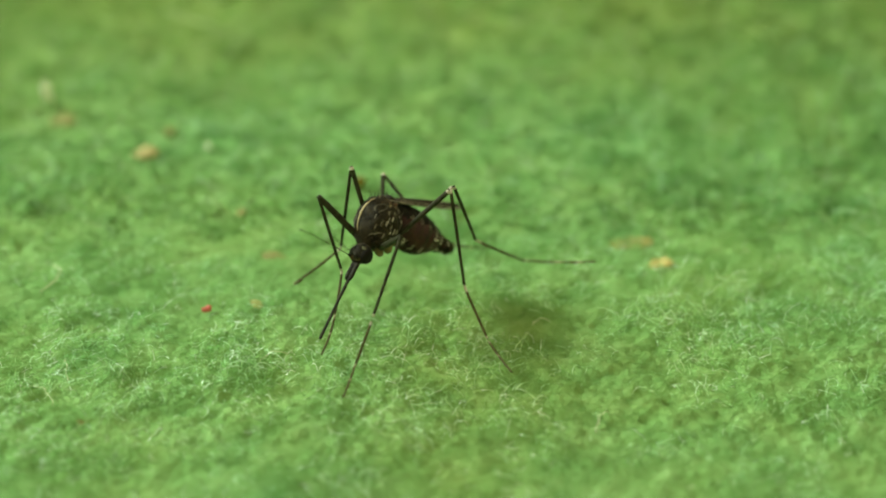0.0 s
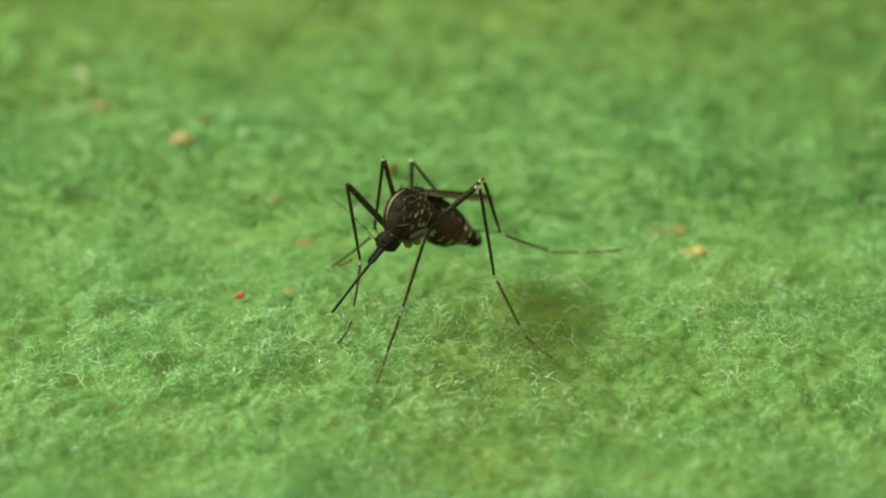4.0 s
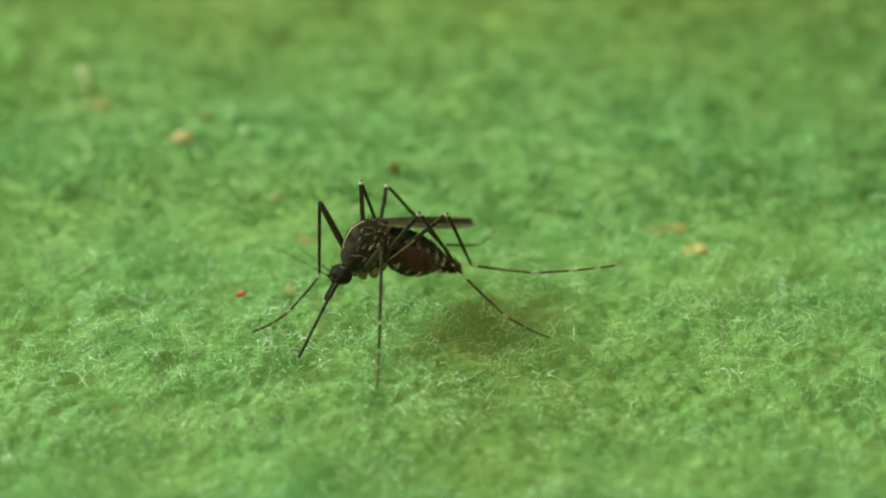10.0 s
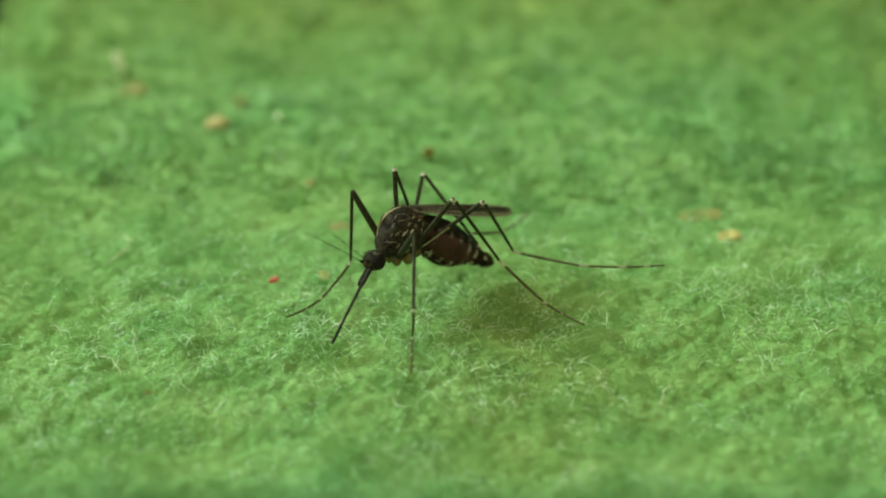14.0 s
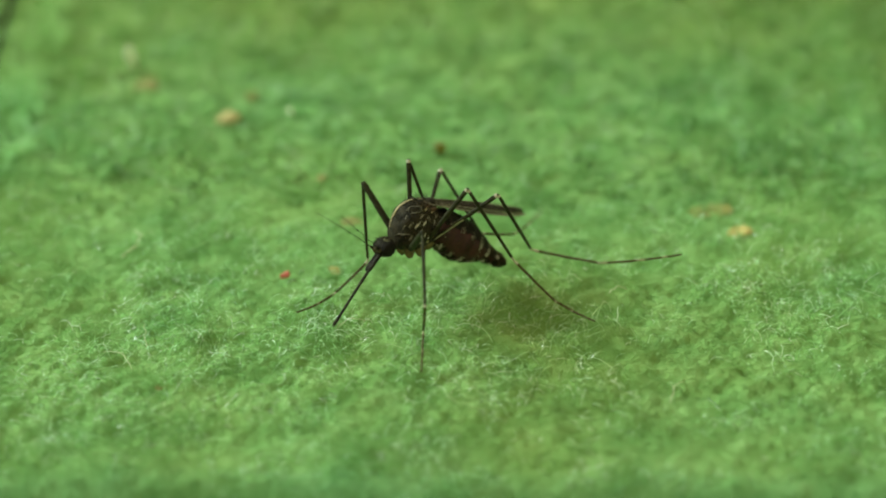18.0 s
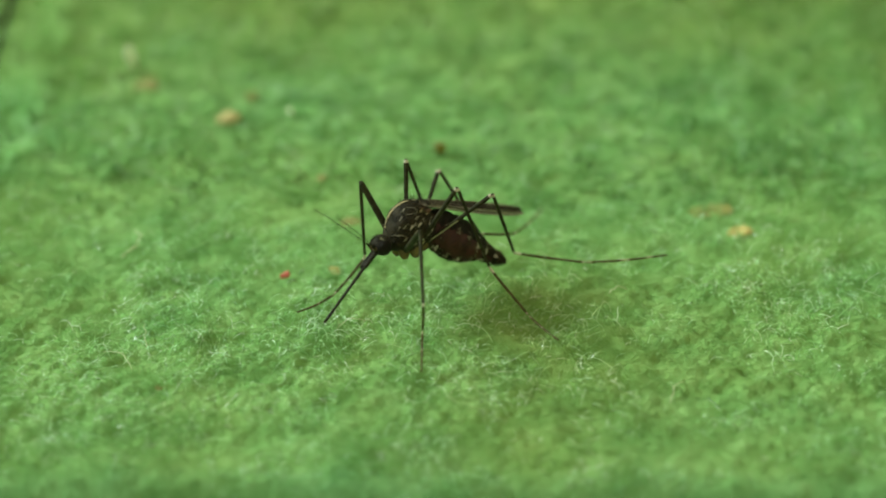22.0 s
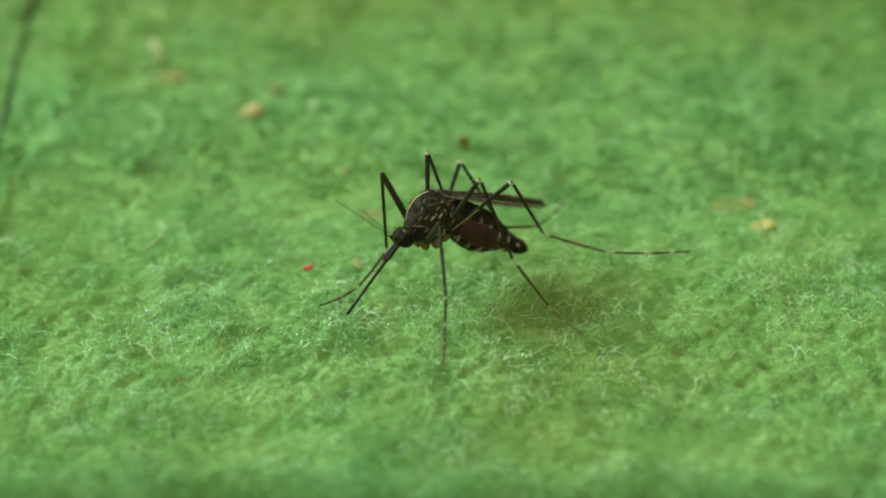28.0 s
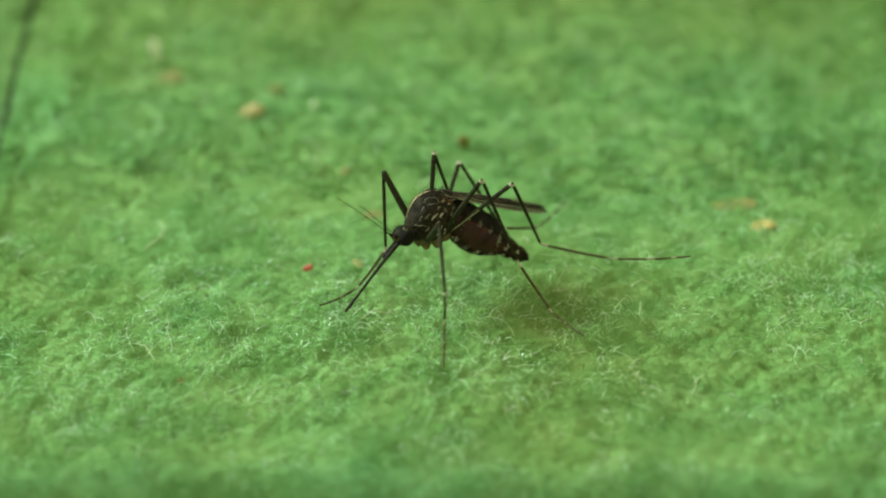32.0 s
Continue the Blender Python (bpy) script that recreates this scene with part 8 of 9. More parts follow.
    walk(LEGS["ML"][3], [
        (0, pose(0.000656, -0.002417, -0.003081, -39.83, 17.91, -78.77)),
        (0.5, pose(0.000692, -0.002423, -0.003109, -38.30, 16.82, -77.38)),
        (1, pose(0.000703, -0.002182, -0.003280, -37.74, 19.15, -73.03)),
        (1.5, pose(0.000697, -0.002111, -0.003326, -37.26, 19.26, -70.87)),
        (2, pose(0.000697, -0.002094, -0.003344, -36.68, 19.12, -69.19)),
        (2.5, pose(0.000706, -0.001924, -0.003450, -35.58, 20.36, -65.77)),
        (3.5, pose(0.000784, -0.001770, -0.003565, -32.77, 22.13, -60.73)),
        (5.5, pose(0.001064, -0.001807, -0.003603, -35.56, 21.86, -65.30)),
        (6, pose(0.001311, -0.000963, -0.004070, -29.99, 27.13, -56.72)),
        (6.5, pose(0.001298, -0.000737, -0.004133, -28.71, 30.01, -53.86)),
        (7, pose(0.001350, -0.001015, -0.004070, -30.73, 27.80, -57.09)),
        (7.5, pose(0.001464, -0.001101, -0.004066, -31.62, 27.51, -58.07)),
        (8.5, pose(0.001348, -0.001299, -0.004054, -32.32, 26.53, -59.78)),
        (9, pose(0.001136, -0.000739, -0.003619, -34.85, 45.64, -60.54)),
        (9.5, pose(0.001101, -0.000427, -0.003681, -32.31, 51.92, -54.43)),
        (10, pose(0.001133, 0.000088, -0.003696, -22.92, 60.00, -40.94)),
        (10.5, pose(0.001088, 0.000232, -0.003685, -17.42, 60.83, -34.18)),
        (11, pose(0.001026, -0.000081, -0.003716, -24.39, 58.90, -41.96)),
        (11.5, pose(0.001050, 0.000104, -0.003742, -21.60, 57.65, -39.16)),
        (12, pose(0.001044, 0.000116, -0.003768, -22.91, 56.13, -40.95)),
        (12.5, pose(0.001167, 0.000156, -0.003755, -20.03, 57.83, -37.81)),
        (13, pose(0.001268, 0.000051, -0.003745, -17.15, 64.79, -33.87)),
        (13.5, pose(0.001183, 0.000110, -0.003818, -25.81, 55.31, -44.93)),
        (14, pose(0.001103, 0.000179, -0.003855, -29.90, 49.78, -50.03)),
        (14.5, pose(0.001272, -0.000617, -0.003866, -33.70, 33.61, -61.03)),
        (16.5, pose(0.001230, -0.000612, -0.003792, -32.77, 38.64, -57.98)),
        (17, pose(0.001091, -0.000467, -0.003853, -32.90, 42.16, -56.16)),
        (17.5, pose(0.001066, -0.000360, -0.003854, -31.65, 44.79, -53.79)),
        (18, pose(0.000971, -0.000262, -0.003868, -31.87, 43.96, -53.34)),
        (18.5, pose(0.001000, -0.000318, -0.003860, -32.42, 43.56, -53.99)),
        (19, pose(0.000980, -0.000347, -0.003859, -32.85, 42.56, -54.45)),
        (19.5, pose(0.001071, -0.000640, -0.003808, -33.49, 39.21, -56.95)),
        (20, pose(0.000383, -0.000619, -0.003566, -41.44, 35.15, -61.90)),
        (20.5, pose(0.000342, -0.000895, -0.003518, -44.53, 32.11, -65.88)),
        (21, pose(0.000366, -0.000989, -0.003497, -45.10, 30.86, -67.05)),
        (21.5, pose(0.000408, -0.000866, -0.003547, -43.88, 32.92, -65.39)),
        (22, pose(0.000431, -0.000852, -0.003538, -43.65, 33.22, -65.11)),
        (22.5, pose(0.000415, -0.000857, -0.003551, -43.48, 33.64, -64.99)),
        (23, pose(0.000433, -0.000822, -0.003542, -43.18, 33.97, -64.55)),
        (23.5, pose(0.000443, -0.000723, -0.003580, -41.90, 35.76, -62.96)),
        (24, pose(0.000469, -0.000842, -0.003552, -42.60, 33.75, -64.39)),
        (24.5, pose(0.000476, -0.000859, -0.003537, -42.49, 33.76, -64.43)),
        (25, pose(0.000428, -0.000939, -0.003506, -43.54, 33.67, -65.51)),
        (25.5, pose(0.000421, -0.000856, -0.003553, -42.35, 35.63, -64.04)),
        (27.5, pose(0.000487, -0.000900, -0.003579, -41.46, 36.03, -63.63)),
        (28, pose(0.000485, -0.000995, -0.003543, -42.29, 34.92, -64.83)),
        (28.5, pose(0.000491, -0.001037, -0.003533, -42.44, 34.78, -65.12)),
        (29, pose(0.000505, -0.000982, -0.003563, -41.56, 36.17, -63.99)),
        (29.5, pose(0.000512, -0.001025, -0.003553, -41.71, 36.07, -64.28)),
        (30, pose(0.000543, -0.000955, -0.003571, -40.77, 37.37, -63.02)),
        (30.5, pose(0.000525, -0.001112, -0.003532, -42.01, 35.88, -64.88)),
        (31, pose(0.000532, -0.001156, -0.003520, -42.16, 35.80, -65.18)),
        (31.5, pose(0.000585, -0.001139, -0.003519, -41.09, 35.98, -64.30)),
        (32, pose(0.000588, -0.001077, -0.003533, -40.11, 37.52, -62.99))])
    walk(LEGS["HR"][0], [
        (0, pose(-0.000280, -0.000220, -0.000640, -17.66, -27.34, -150.55)),
        (0.5, pose(-0.000280, -0.000220, -0.000640, -17.50, -26.27, -151.08)),
        (1, pose(-0.000280, -0.000220, -0.000640, -20.03, -36.75, -149.77)),
        (1.5, pose(-0.000280, -0.000220, -0.000640, -19.42, -34.58, -150.27)),
        (2.5, pose(-0.000280, -0.000220, -0.000640, -19.43, -34.63, -150.25)),
        (3, pose(-0.000280, -0.000220, -0.000640, -19.10, -33.72, -149.64)),
        (3.5, pose(-0.000280, -0.000220, -0.000640, -18.27, -31.10, -148.56)),
        (5.5, pose(-0.000280, -0.000220, -0.000640, -22.68, -44.92, -144.62)),
        (6, pose(-0.000280, -0.000220, -0.000640, -21.13, -41.78, -144.06)),
        (6.5, pose(-0.000280, -0.000220, -0.000640, -21.11, -41.94, -143.49)),
        (7, pose(-0.000280, -0.000220, -0.000640, -21.60, -43.38, -142.58)),
        (7.5, pose(-0.000280, -0.000220, -0.000640, -19.67, -39.75, -140.36)),
        (8, pose(-0.000280, -0.000220, -0.000640, -21.51, -43.64, -141.36)),
        (8.5, pose(-0.000280, -0.000220, -0.000640, -21.65, -43.79, -141.68)),
        (9, pose(-0.000280, -0.000220, -0.000640, -23.22, -46.85, -141.57)),
        (9.5, pose(-0.000280, -0.000220, -0.000640, -22.78, -45.58, -143.11)),
        (10, pose(-0.000280, -0.000220, -0.000640, -21.37, -42.47, -143.68)),
        (10.5, pose(-0.000280, -0.000220, -0.000640, -20.57, -40.80, -143.08)),
        (11, pose(-0.000280, -0.000220, -0.000640, -22.09, -43.44, -145.54)),
        (11.5, pose(-0.000280, -0.000220, -0.000640, -21.30, -41.79, -145.12)),
        (12.5, pose(-0.000280, -0.000220, -0.000640, -21.22, -41.36, -145.86)),
        (13, pose(-0.000280, -0.000220, -0.000640, -20.25, -39.70, -143.78)),
        (13.5, pose(-0.000280, -0.000220, -0.000640, -20.25, -39.56, -144.15)),
        (14, pose(-0.000280, -0.000220, -0.000640, -19.94, -39.03, -143.42)),
        (14.5, pose(-0.000280, -0.000220, -0.000640, -21.38, -40.80, -148.83)),
        (16.5, pose(-0.000280, -0.000220, -0.000640, -20.46, -38.79, -147.54)),
        (17, pose(-0.000280, -0.000220, -0.000640, -18.37, -33.53, -144.76)),
        (19, pose(-0.000280, -0.000220, -0.000640, -18.76, -35.36, -143.86)),
        (19.5, pose(-0.000280, -0.000220, -0.000640, -19.47, -37.03, -144.95)),
        (20, pose(-0.000280, -0.000220, -0.000640, -19.48, -36.89, -145.28)),
        (20.5, pose(-0.000280, -0.000220, -0.000640, -19.85, -37.40, -146.64)),
        (21.5, pose(-0.000280, -0.000220, -0.000640, -19.25, -35.51, -146.76)),
        (22, pose(-0.000280, -0.000220, -0.000640, -19.25, -35.23, -147.36)),
        (23, pose(-0.000280, -0.000220, -0.000640, -19.04, -34.99, -146.43)),
        (23.5, pose(-0.000280, -0.000220, -0.000640, -18.64, -33.92, -145.85)),
        (24, pose(-0.000280, -0.000220, -0.000640, -19.16, -35.02, -147.16)),
        (25.5, pose(-0.000280, -0.000220, -0.000640, -18.89, -34.66, -146.06)),
        (27.5, pose(-0.000280, -0.000220, -0.000640, -18.84, -34.27, -146.53)),
        (28.5, pose(-0.000280, -0.000220, -0.000640, -19.23, -35.34, -146.99)),
        (29.7, pose(-0.000280, -0.000220, -0.000640, -18.62, -33.72, -146.10)),
        (31.5, pose(-0.000280, -0.000220, -0.000640, -18.85, -34.42, -146.27)),
        (32, pose(-0.000280, -0.000220, -0.000640, -18.31, -33.57, -144.36))])
    walk(LEGS["HR"][1], [
        (0, pose(0.002409, 0, 0, -7.29, 25.96, -152.06)),
        (0.5, pose(0.002408, 0, 0, -6.87, 26.60, -151.44)),
        (1, pose(0.002423, 0, 0, -17.14, 28.06, -152.61)),
        (1.5, pose(0.002419, 0, 0, -14.86, 27.51, -151.96)),
        (2.5, pose(0.002420, 0, 0, -14.96, 27.10, -151.74)),
        (3, pose(0.002418, 0, 0, -13.69, 26.18, -151.78)),
        (3.5, pose(0.002412, 0, 0, -10.51, 24.29, -152.05)),
        (5.5, pose(0.002402, 0, 0, -78.67, 44.27, -156.39)),
        (6, pose(0.002398, 0, 0, -89.06, 48.31, -153.68)),
        (6.5, pose(0.002399, 0, 0, -89.10, 47.92, -153.81)),
        (7, pose(0.002398, 0, 0, -95.08, 47.82, -151.72)),
        (7.5, pose(0.002402, 0, 0, -75.57, 46.04, -141.91)),
        (8, pose(0.002399, 0, 0, -94.22, 47.47, -148.99)),
        (8.5, pose(0.002398, 0, 0, -97.31, 47.87, -150.41)),
        (9, pose(0.002395, 0, 0, -110.12, 47.92, -152.71)),
        (9.5, pose(0.002396, 0, 0, -100.58, 47.96, -150.66)),
        (10, pose(0.002409, 0, 0, -79.81, 46.37, -145.19)),
        (10.5, pose(0.002422, 0, 0, -66.07, 43.47, -144.31)),
        (11, pose(0.002421, 0, 0, -75.71, 45.21, -146.47)),
        (11.5, pose(0.002425, 0, 0, -66.77, 43.98, -146.77)),
        (12, pose(0.002425, 0, 0, -64.73, 43.93, -148.54)),
        (12.5, pose(0.002428, 0, 0, -60.88, 43.49, -149.34)),
        (13, pose(0.002435, 0, 0, -52.16, 40.92, -147.34)),
        (13.5, pose(0.002437, 0, 0, -51.47, 41.10, -147.59)),
        (14, pose(0.002444, 0, 0, -46.90, 39.51, -147.43)),
        (14.5, pose(0.002422, 0, 0, -47.73, 44.74, -156.93)),
        (16.5, pose(0.002437, 0, 0, -37.52, 41.69, -153.77)),
        (17, pose(0.002454, 0, 0, -27.07, 38.11, -149.09)),
        (17.8, pose(0.002454, 0, 0, -26.82, 37.17, -149.72)),
        (18, pose(0.002454, 0, 0, -26.59, 36.73, -149.91)),
        (18.5, pose(0.002454, 0, 0, -28.44, 36.60, -149.22)),
        (19, pose(0.002452, 0, 0, -28.71, 36.41, -149.58)),
        (19.5, pose(0.002446, 0, 0, -31.70, 38.06, -151.28)),
        (20, pose(0.002438, 0, 0, -34.78, 39.80, -150.91)),
        (20.5, pose(0.002438, 0, 0, -35.91, 40.93, -151.74)),
        (22, pose(0.002448, 0, 0, -33.09, 41.27, -149.59)),
        (23, pose(0.002447, 0, 0, -33.11, 40.80, -149.15)),
        (23.5, pose(0.002447, 0, 0, -31.18, 40.53, -148.63)),
        (24, pose(0.002445, 0, 0, -34.69, 42.26, -149.51)),
        (24.5, pose(0.002448, 0, 0, -33.51, 41.70, -149.16)),
        (25, pose(0.002450, 0, 0, -31.52, 41.21, -149.65)),
        (25.5, pose(0.002442, 0, 0, -31.94, 41.54, -150.49)),
        (27.5, pose(0.002439, 0, 0, -34.04, 43.05, -150.01)),
        (28, pose(0.002438, 0, 0, -36.13, 43.42, -150.56)),
        (28.5, pose(0.002437, 0, 0, -36.59, 43.54, -150.80)),
        (29.5, pose(0.002440, 0, 0, -32.84, 42.76, -149.57)),
        (31.5, pose(0.002437, 0, 0, -34.32, 43.17, -150.45)),
        (32, pose(0.002437, 0, 0, -31.92, 41.59, -149.70))])
    walk(LEGS["HR"][2], [
        (0, pose(0.000315, -0.001111, -0.001154, -0.61, 52.67, 17.19)),
        (0.5, pose(0.000331, -0.001131, -0.001184, -0.86, 51.61, 17.33)),
        (1, pose(0.000444, -0.001025, -0.001188, 9.71, 59.48, 28.89)),
        (1.5, pose(0.000425, -0.001062, -0.001177, 7.25, 57.84, 26.44)),
        (2.5, pose(0.000419, -0.001076, -0.001162, 7.45, 57.80, 26.75)),
        (3, pose(0.000386, -0.001090, -0.001133, 5.85, 57.44, 24.71)),
        (3.5, pose(0.000305, -0.001118, -0.001077, 2.04, 56.05, 19.89)),
        (5.5, pose(0.000696, -0.000746, -0.001816, 7.53, 65.69, 21.50)),
        (6, pose(0.000867, -0.000757, -0.001917, 5.79, 60.82, 20.69)),
        (6.5, pose(0.000856, -0.000759, -0.001904, 4.45, 61.41, 18.77)),
        (7, pose(0.000889, -0.000812, -0.001892, 4.09, 63.26, 17.76)),
        (7.5, pose(0.001049, -0.001061, -0.001783, -5.81, 61.49, 5.42)),
        (8, pose(0.000933, -0.000881, -0.001865, 0.17, 64.45, 12.51)),
        (8.5, pose(0.000921, -0.000839, -0.001878, 0.09, 64.52, 12.33)),
        (9, pose(0.000896, -0.000773, -0.001868, 4.32, 67.03, 16.86)),
        (9.5, pose(0.000985, -0.000793, -0.001796, 5.27, 65.71, 18.42)),
        (10, pose(0.001112, -0.000902, -0.001657, 1.35, 63.53, 14.22)),
        (10.5, pose(0.001093, -0.000955, -0.001552, -1.00, 62.81, 11.56)),
        (11, pose(0.001115, -0.000865, -0.001578, 7.38, 64.12, 21.91)),
        (11.5, pose(0.001085, -0.000878, -0.001546, 5.00, 62.39, 19.42)),
        (12.5, pose(0.001048, -0.000818, -0.001522, 6.90, 60.15, 22.36)),
        (13, pose(0.001027, -0.000903, -0.001450, 2.64, 59.29, 17.08)),
        (13.5, pose(0.001037, -0.000889, -0.001447, 3.55, 58.31, 18.46)),
        (14, pose(0.001023, -0.000908, -0.001390, 2.88, 57.55, 17.76)),
        (14.5, pose(0.000959, -0.000623, -0.001576, 11.88, 54.94, 30.32)),
        (16.5, pose(0.000953, -0.000731, -0.001473, 7.45, 55.55, 24.61)),
        (17, pose(0.000972, -0.000887, -0.001355, -1.05, 53.05, 13.75)),
        (18, pose(0.000910, -0.000894, -0.001331, -1.51, 54.66, 12.77)),
        (19, pose(0.000896, -0.000914, -0.001331, -1.27, 56.15, 12.82)),
        (19.5, pose(0.000886, -0.000855, -0.001393, 1.69, 56.99, 16.67)),
        (20, pose(0.000898, -0.000857, -0.001468, 1.83, 56.74, 16.91)),
        (20.5, pose(0.000926, -0.000813, -0.001489, 3.92, 56.40, 19.82)),
        (21.5, pose(0.000986, -0.000850, -0.001474, 1.96, 54.69, 17.64)),
        (22, pose(0.001016, -0.000841, -0.001457, 2.30, 54.08, 18.28)),
        (22.5, pose(0.000988, -0.000849, -0.001474, 1.60, 54.37, 17.19)),
        (23.5, pose(0.000999, -0.000883, -0.001450, -0.27, 53.38, 14.79)),
        (24, pose(0.001033, -0.000831, -0.001489, 2.03, 53.43, 17.97)),
        (25, pose(0.001027, -0.000833, -0.001444, 1.31, 52.94, 17.10)),
        (25.5, pose(0.000984, -0.000825, -0.001485, 0.92, 53.31, 16.41)),
        (27.5, pose(0.001021, -0.000819, -0.001530, 1.02, 52.49, 16.72)),
        (28.5, pose(0.001021, -0.000792, -0.001542, 2.38, 53.10, 18.42)),
        (29.7, pose(0.001021, -0.000831, -0.001523, -0.18, 52.26, 14.99)),
        (31.5, pose(0.001007, -0.000811, -0.001542, 0.23, 52.91, 15.36)),
        (32, pose(0.000963, -0.000861, -0.001515, -2.49, 53.00, 11.41))])
    walk(LEGS["HR"][3], [
        (0, pose(0.001425, -0.000767, -0.002679, -12.32, 56.88, -5.05)),
        (0.5, pose(0.001465, -0.000777, -0.002684, -11.98, 55.63, -4.65)),
        (1, pose(0.001306, -0.000549, -0.002859, -4.39, 66.12, 7.15)),
        (1.5, pose(0.001346, -0.000604, -0.002812, -6.56, 63.91, 4.27)),
        (2.5, pose(0.001336, -0.000613, -0.002794, -6.52, 63.81, 4.31)),
        (3, pose(0.001328, -0.000657, -0.002757, -8.09, 63.07, 2.15)),
        (3.5, pose(0.001313, -0.000753, -0.002670, -11.44, 60.76, -2.83)),
        (5.5, pose(0.001460, -0.000445, -0.003633, -0.25, 48.85, 11.14)),
        (6, pose(0.001787, -0.000409, -0.003677, 0.93, 44.41, 13.91)),
        (6.5, pose(0.001771, -0.000448, -0.003677, 1.60, 44.29, 14.92)),
        (7, pose(0.001753, -0.000535, -0.003693, 3.02, 45.20, 16.54)),
        (7.5, pose(0.002004, -0.000970, -0.003549, -1.61, 42.57, 11.18)),
        (8, pose(0.001782, -0.000693, -0.003684, 4.14, 44.80, 18.14)),
        (8.5, pose(0.001770, -0.000653, -0.003701, 5.76, 44.20, 20.36)),
        (9, pose(0.001651, -0.000544, -0.003730, 10.34, 45.62, 25.43)),
        (9.5, pose(0.001770, -0.000532, -0.003630, 9.87, 43.97, 25.33)),
        (10, pose(0.001977, -0.000683, -0.003451, 6.53, 41.69, 21.94)),
        (10.5, pose(0.001988, -0.000772, -0.003331, 4.26, 40.94, 19.33)),
        (11, pose(0.001922, -0.000541, -0.003369, 8.71, 41.47, 24.63)),
        (11.5, pose(0.001956, -0.000571, -0.003313, 6.32, 41.08, 21.89)),
        (12, pose(0.001950, -0.000490, -0.003298, 6.20, 41.21, 21.73)),
        (12.5, pose(0.001968, -0.000439, -0.003255, 5.77, 41.24, 21.22)),
        (13, pose(0.002004, -0.000603, -0.003170, 2.04, 41.47, 16.36)),
        (13.5, pose(0.002035, -0.000556, -0.003151, 1.79, 41.57, 16.01)),
        (14, pose(0.002047, -0.000580, -0.003082, 0.43, 41.87, 14.17)),
        (14.5, pose(0.001955, -0.000041, -0.003220, 6.53, 40.96, 22.54)),
        (16.5, pose(0.001981, -0.000260, -0.003122, 4.00, 38.72, 19.58)),
        (17, pose(0.002139, -0.000602, -0.002952, -1.80, 35.38, 12.36)),
        (17.8, pose(0.002062, -0.000626, -0.002961, -1.62, 35.63, 12.49)),
        (19, pose(0.001976, -0.000668, -0.002983, -1.02, 35.89, 13.13)),
        (19.5, pose(0.001924, -0.000544, -0.003061, 0.89, 36.84, 15.52)),
        (20, pose(0.001941, -0.000540, -0.003130, 0.91, 36.57, 15.57)),
        (20.5, pose(0.001960, -0.000440, -0.003144, 2.24, 36.37, 17.42)),
        (21.5, pose(0.002081, -0.000502, -0.003096, 0.75, 34.84, 15.76)),
        (22, pose(0.002123, -0.000475, -0.003067, 0.91, 34.39, 16.10)),
        (22.5, pose(0.002095, -0.000506, -0.003091, 0.28, 34.80, 15.08)),
        (23.5, pose(0.002147, -0.000580, -0.003048, -1.25, 34.08, 13.06)),
        (24, pose(0.002163, -0.000465, -0.003089, 0.27, 34.40, 15.10)),
        (25, pose(0.002177, -0.000479, -0.003037, -0.45, 34.29, 14.13)),
        (25.5, pose(0.002130, -0.000488, -0.003087, -0.88, 34.80, 13.38)),
        (27.5, pose(0.002187, -0.000468, -0.003117, -1.19, 34.40, 12.95)),
        (28, pose(0.002170, -0.000420, -0.003132, -0.47, 34.99, 13.82)),
        (28.5, pose(0.002160, -0.000412, -0.003142, -0.24, 34.92, 14.11)),
        (29.5, pose(0.002207, -0.000516, -0.003102, -1.84, 33.46, 12.10)),
        (31.5, pose(0.002171, -0.000491, -0.003139, -1.09, 33.19, 13.10)),
        (32, pose(0.002145, -0.000623, -0.003115, -2.94, 33.06, 10.42))])
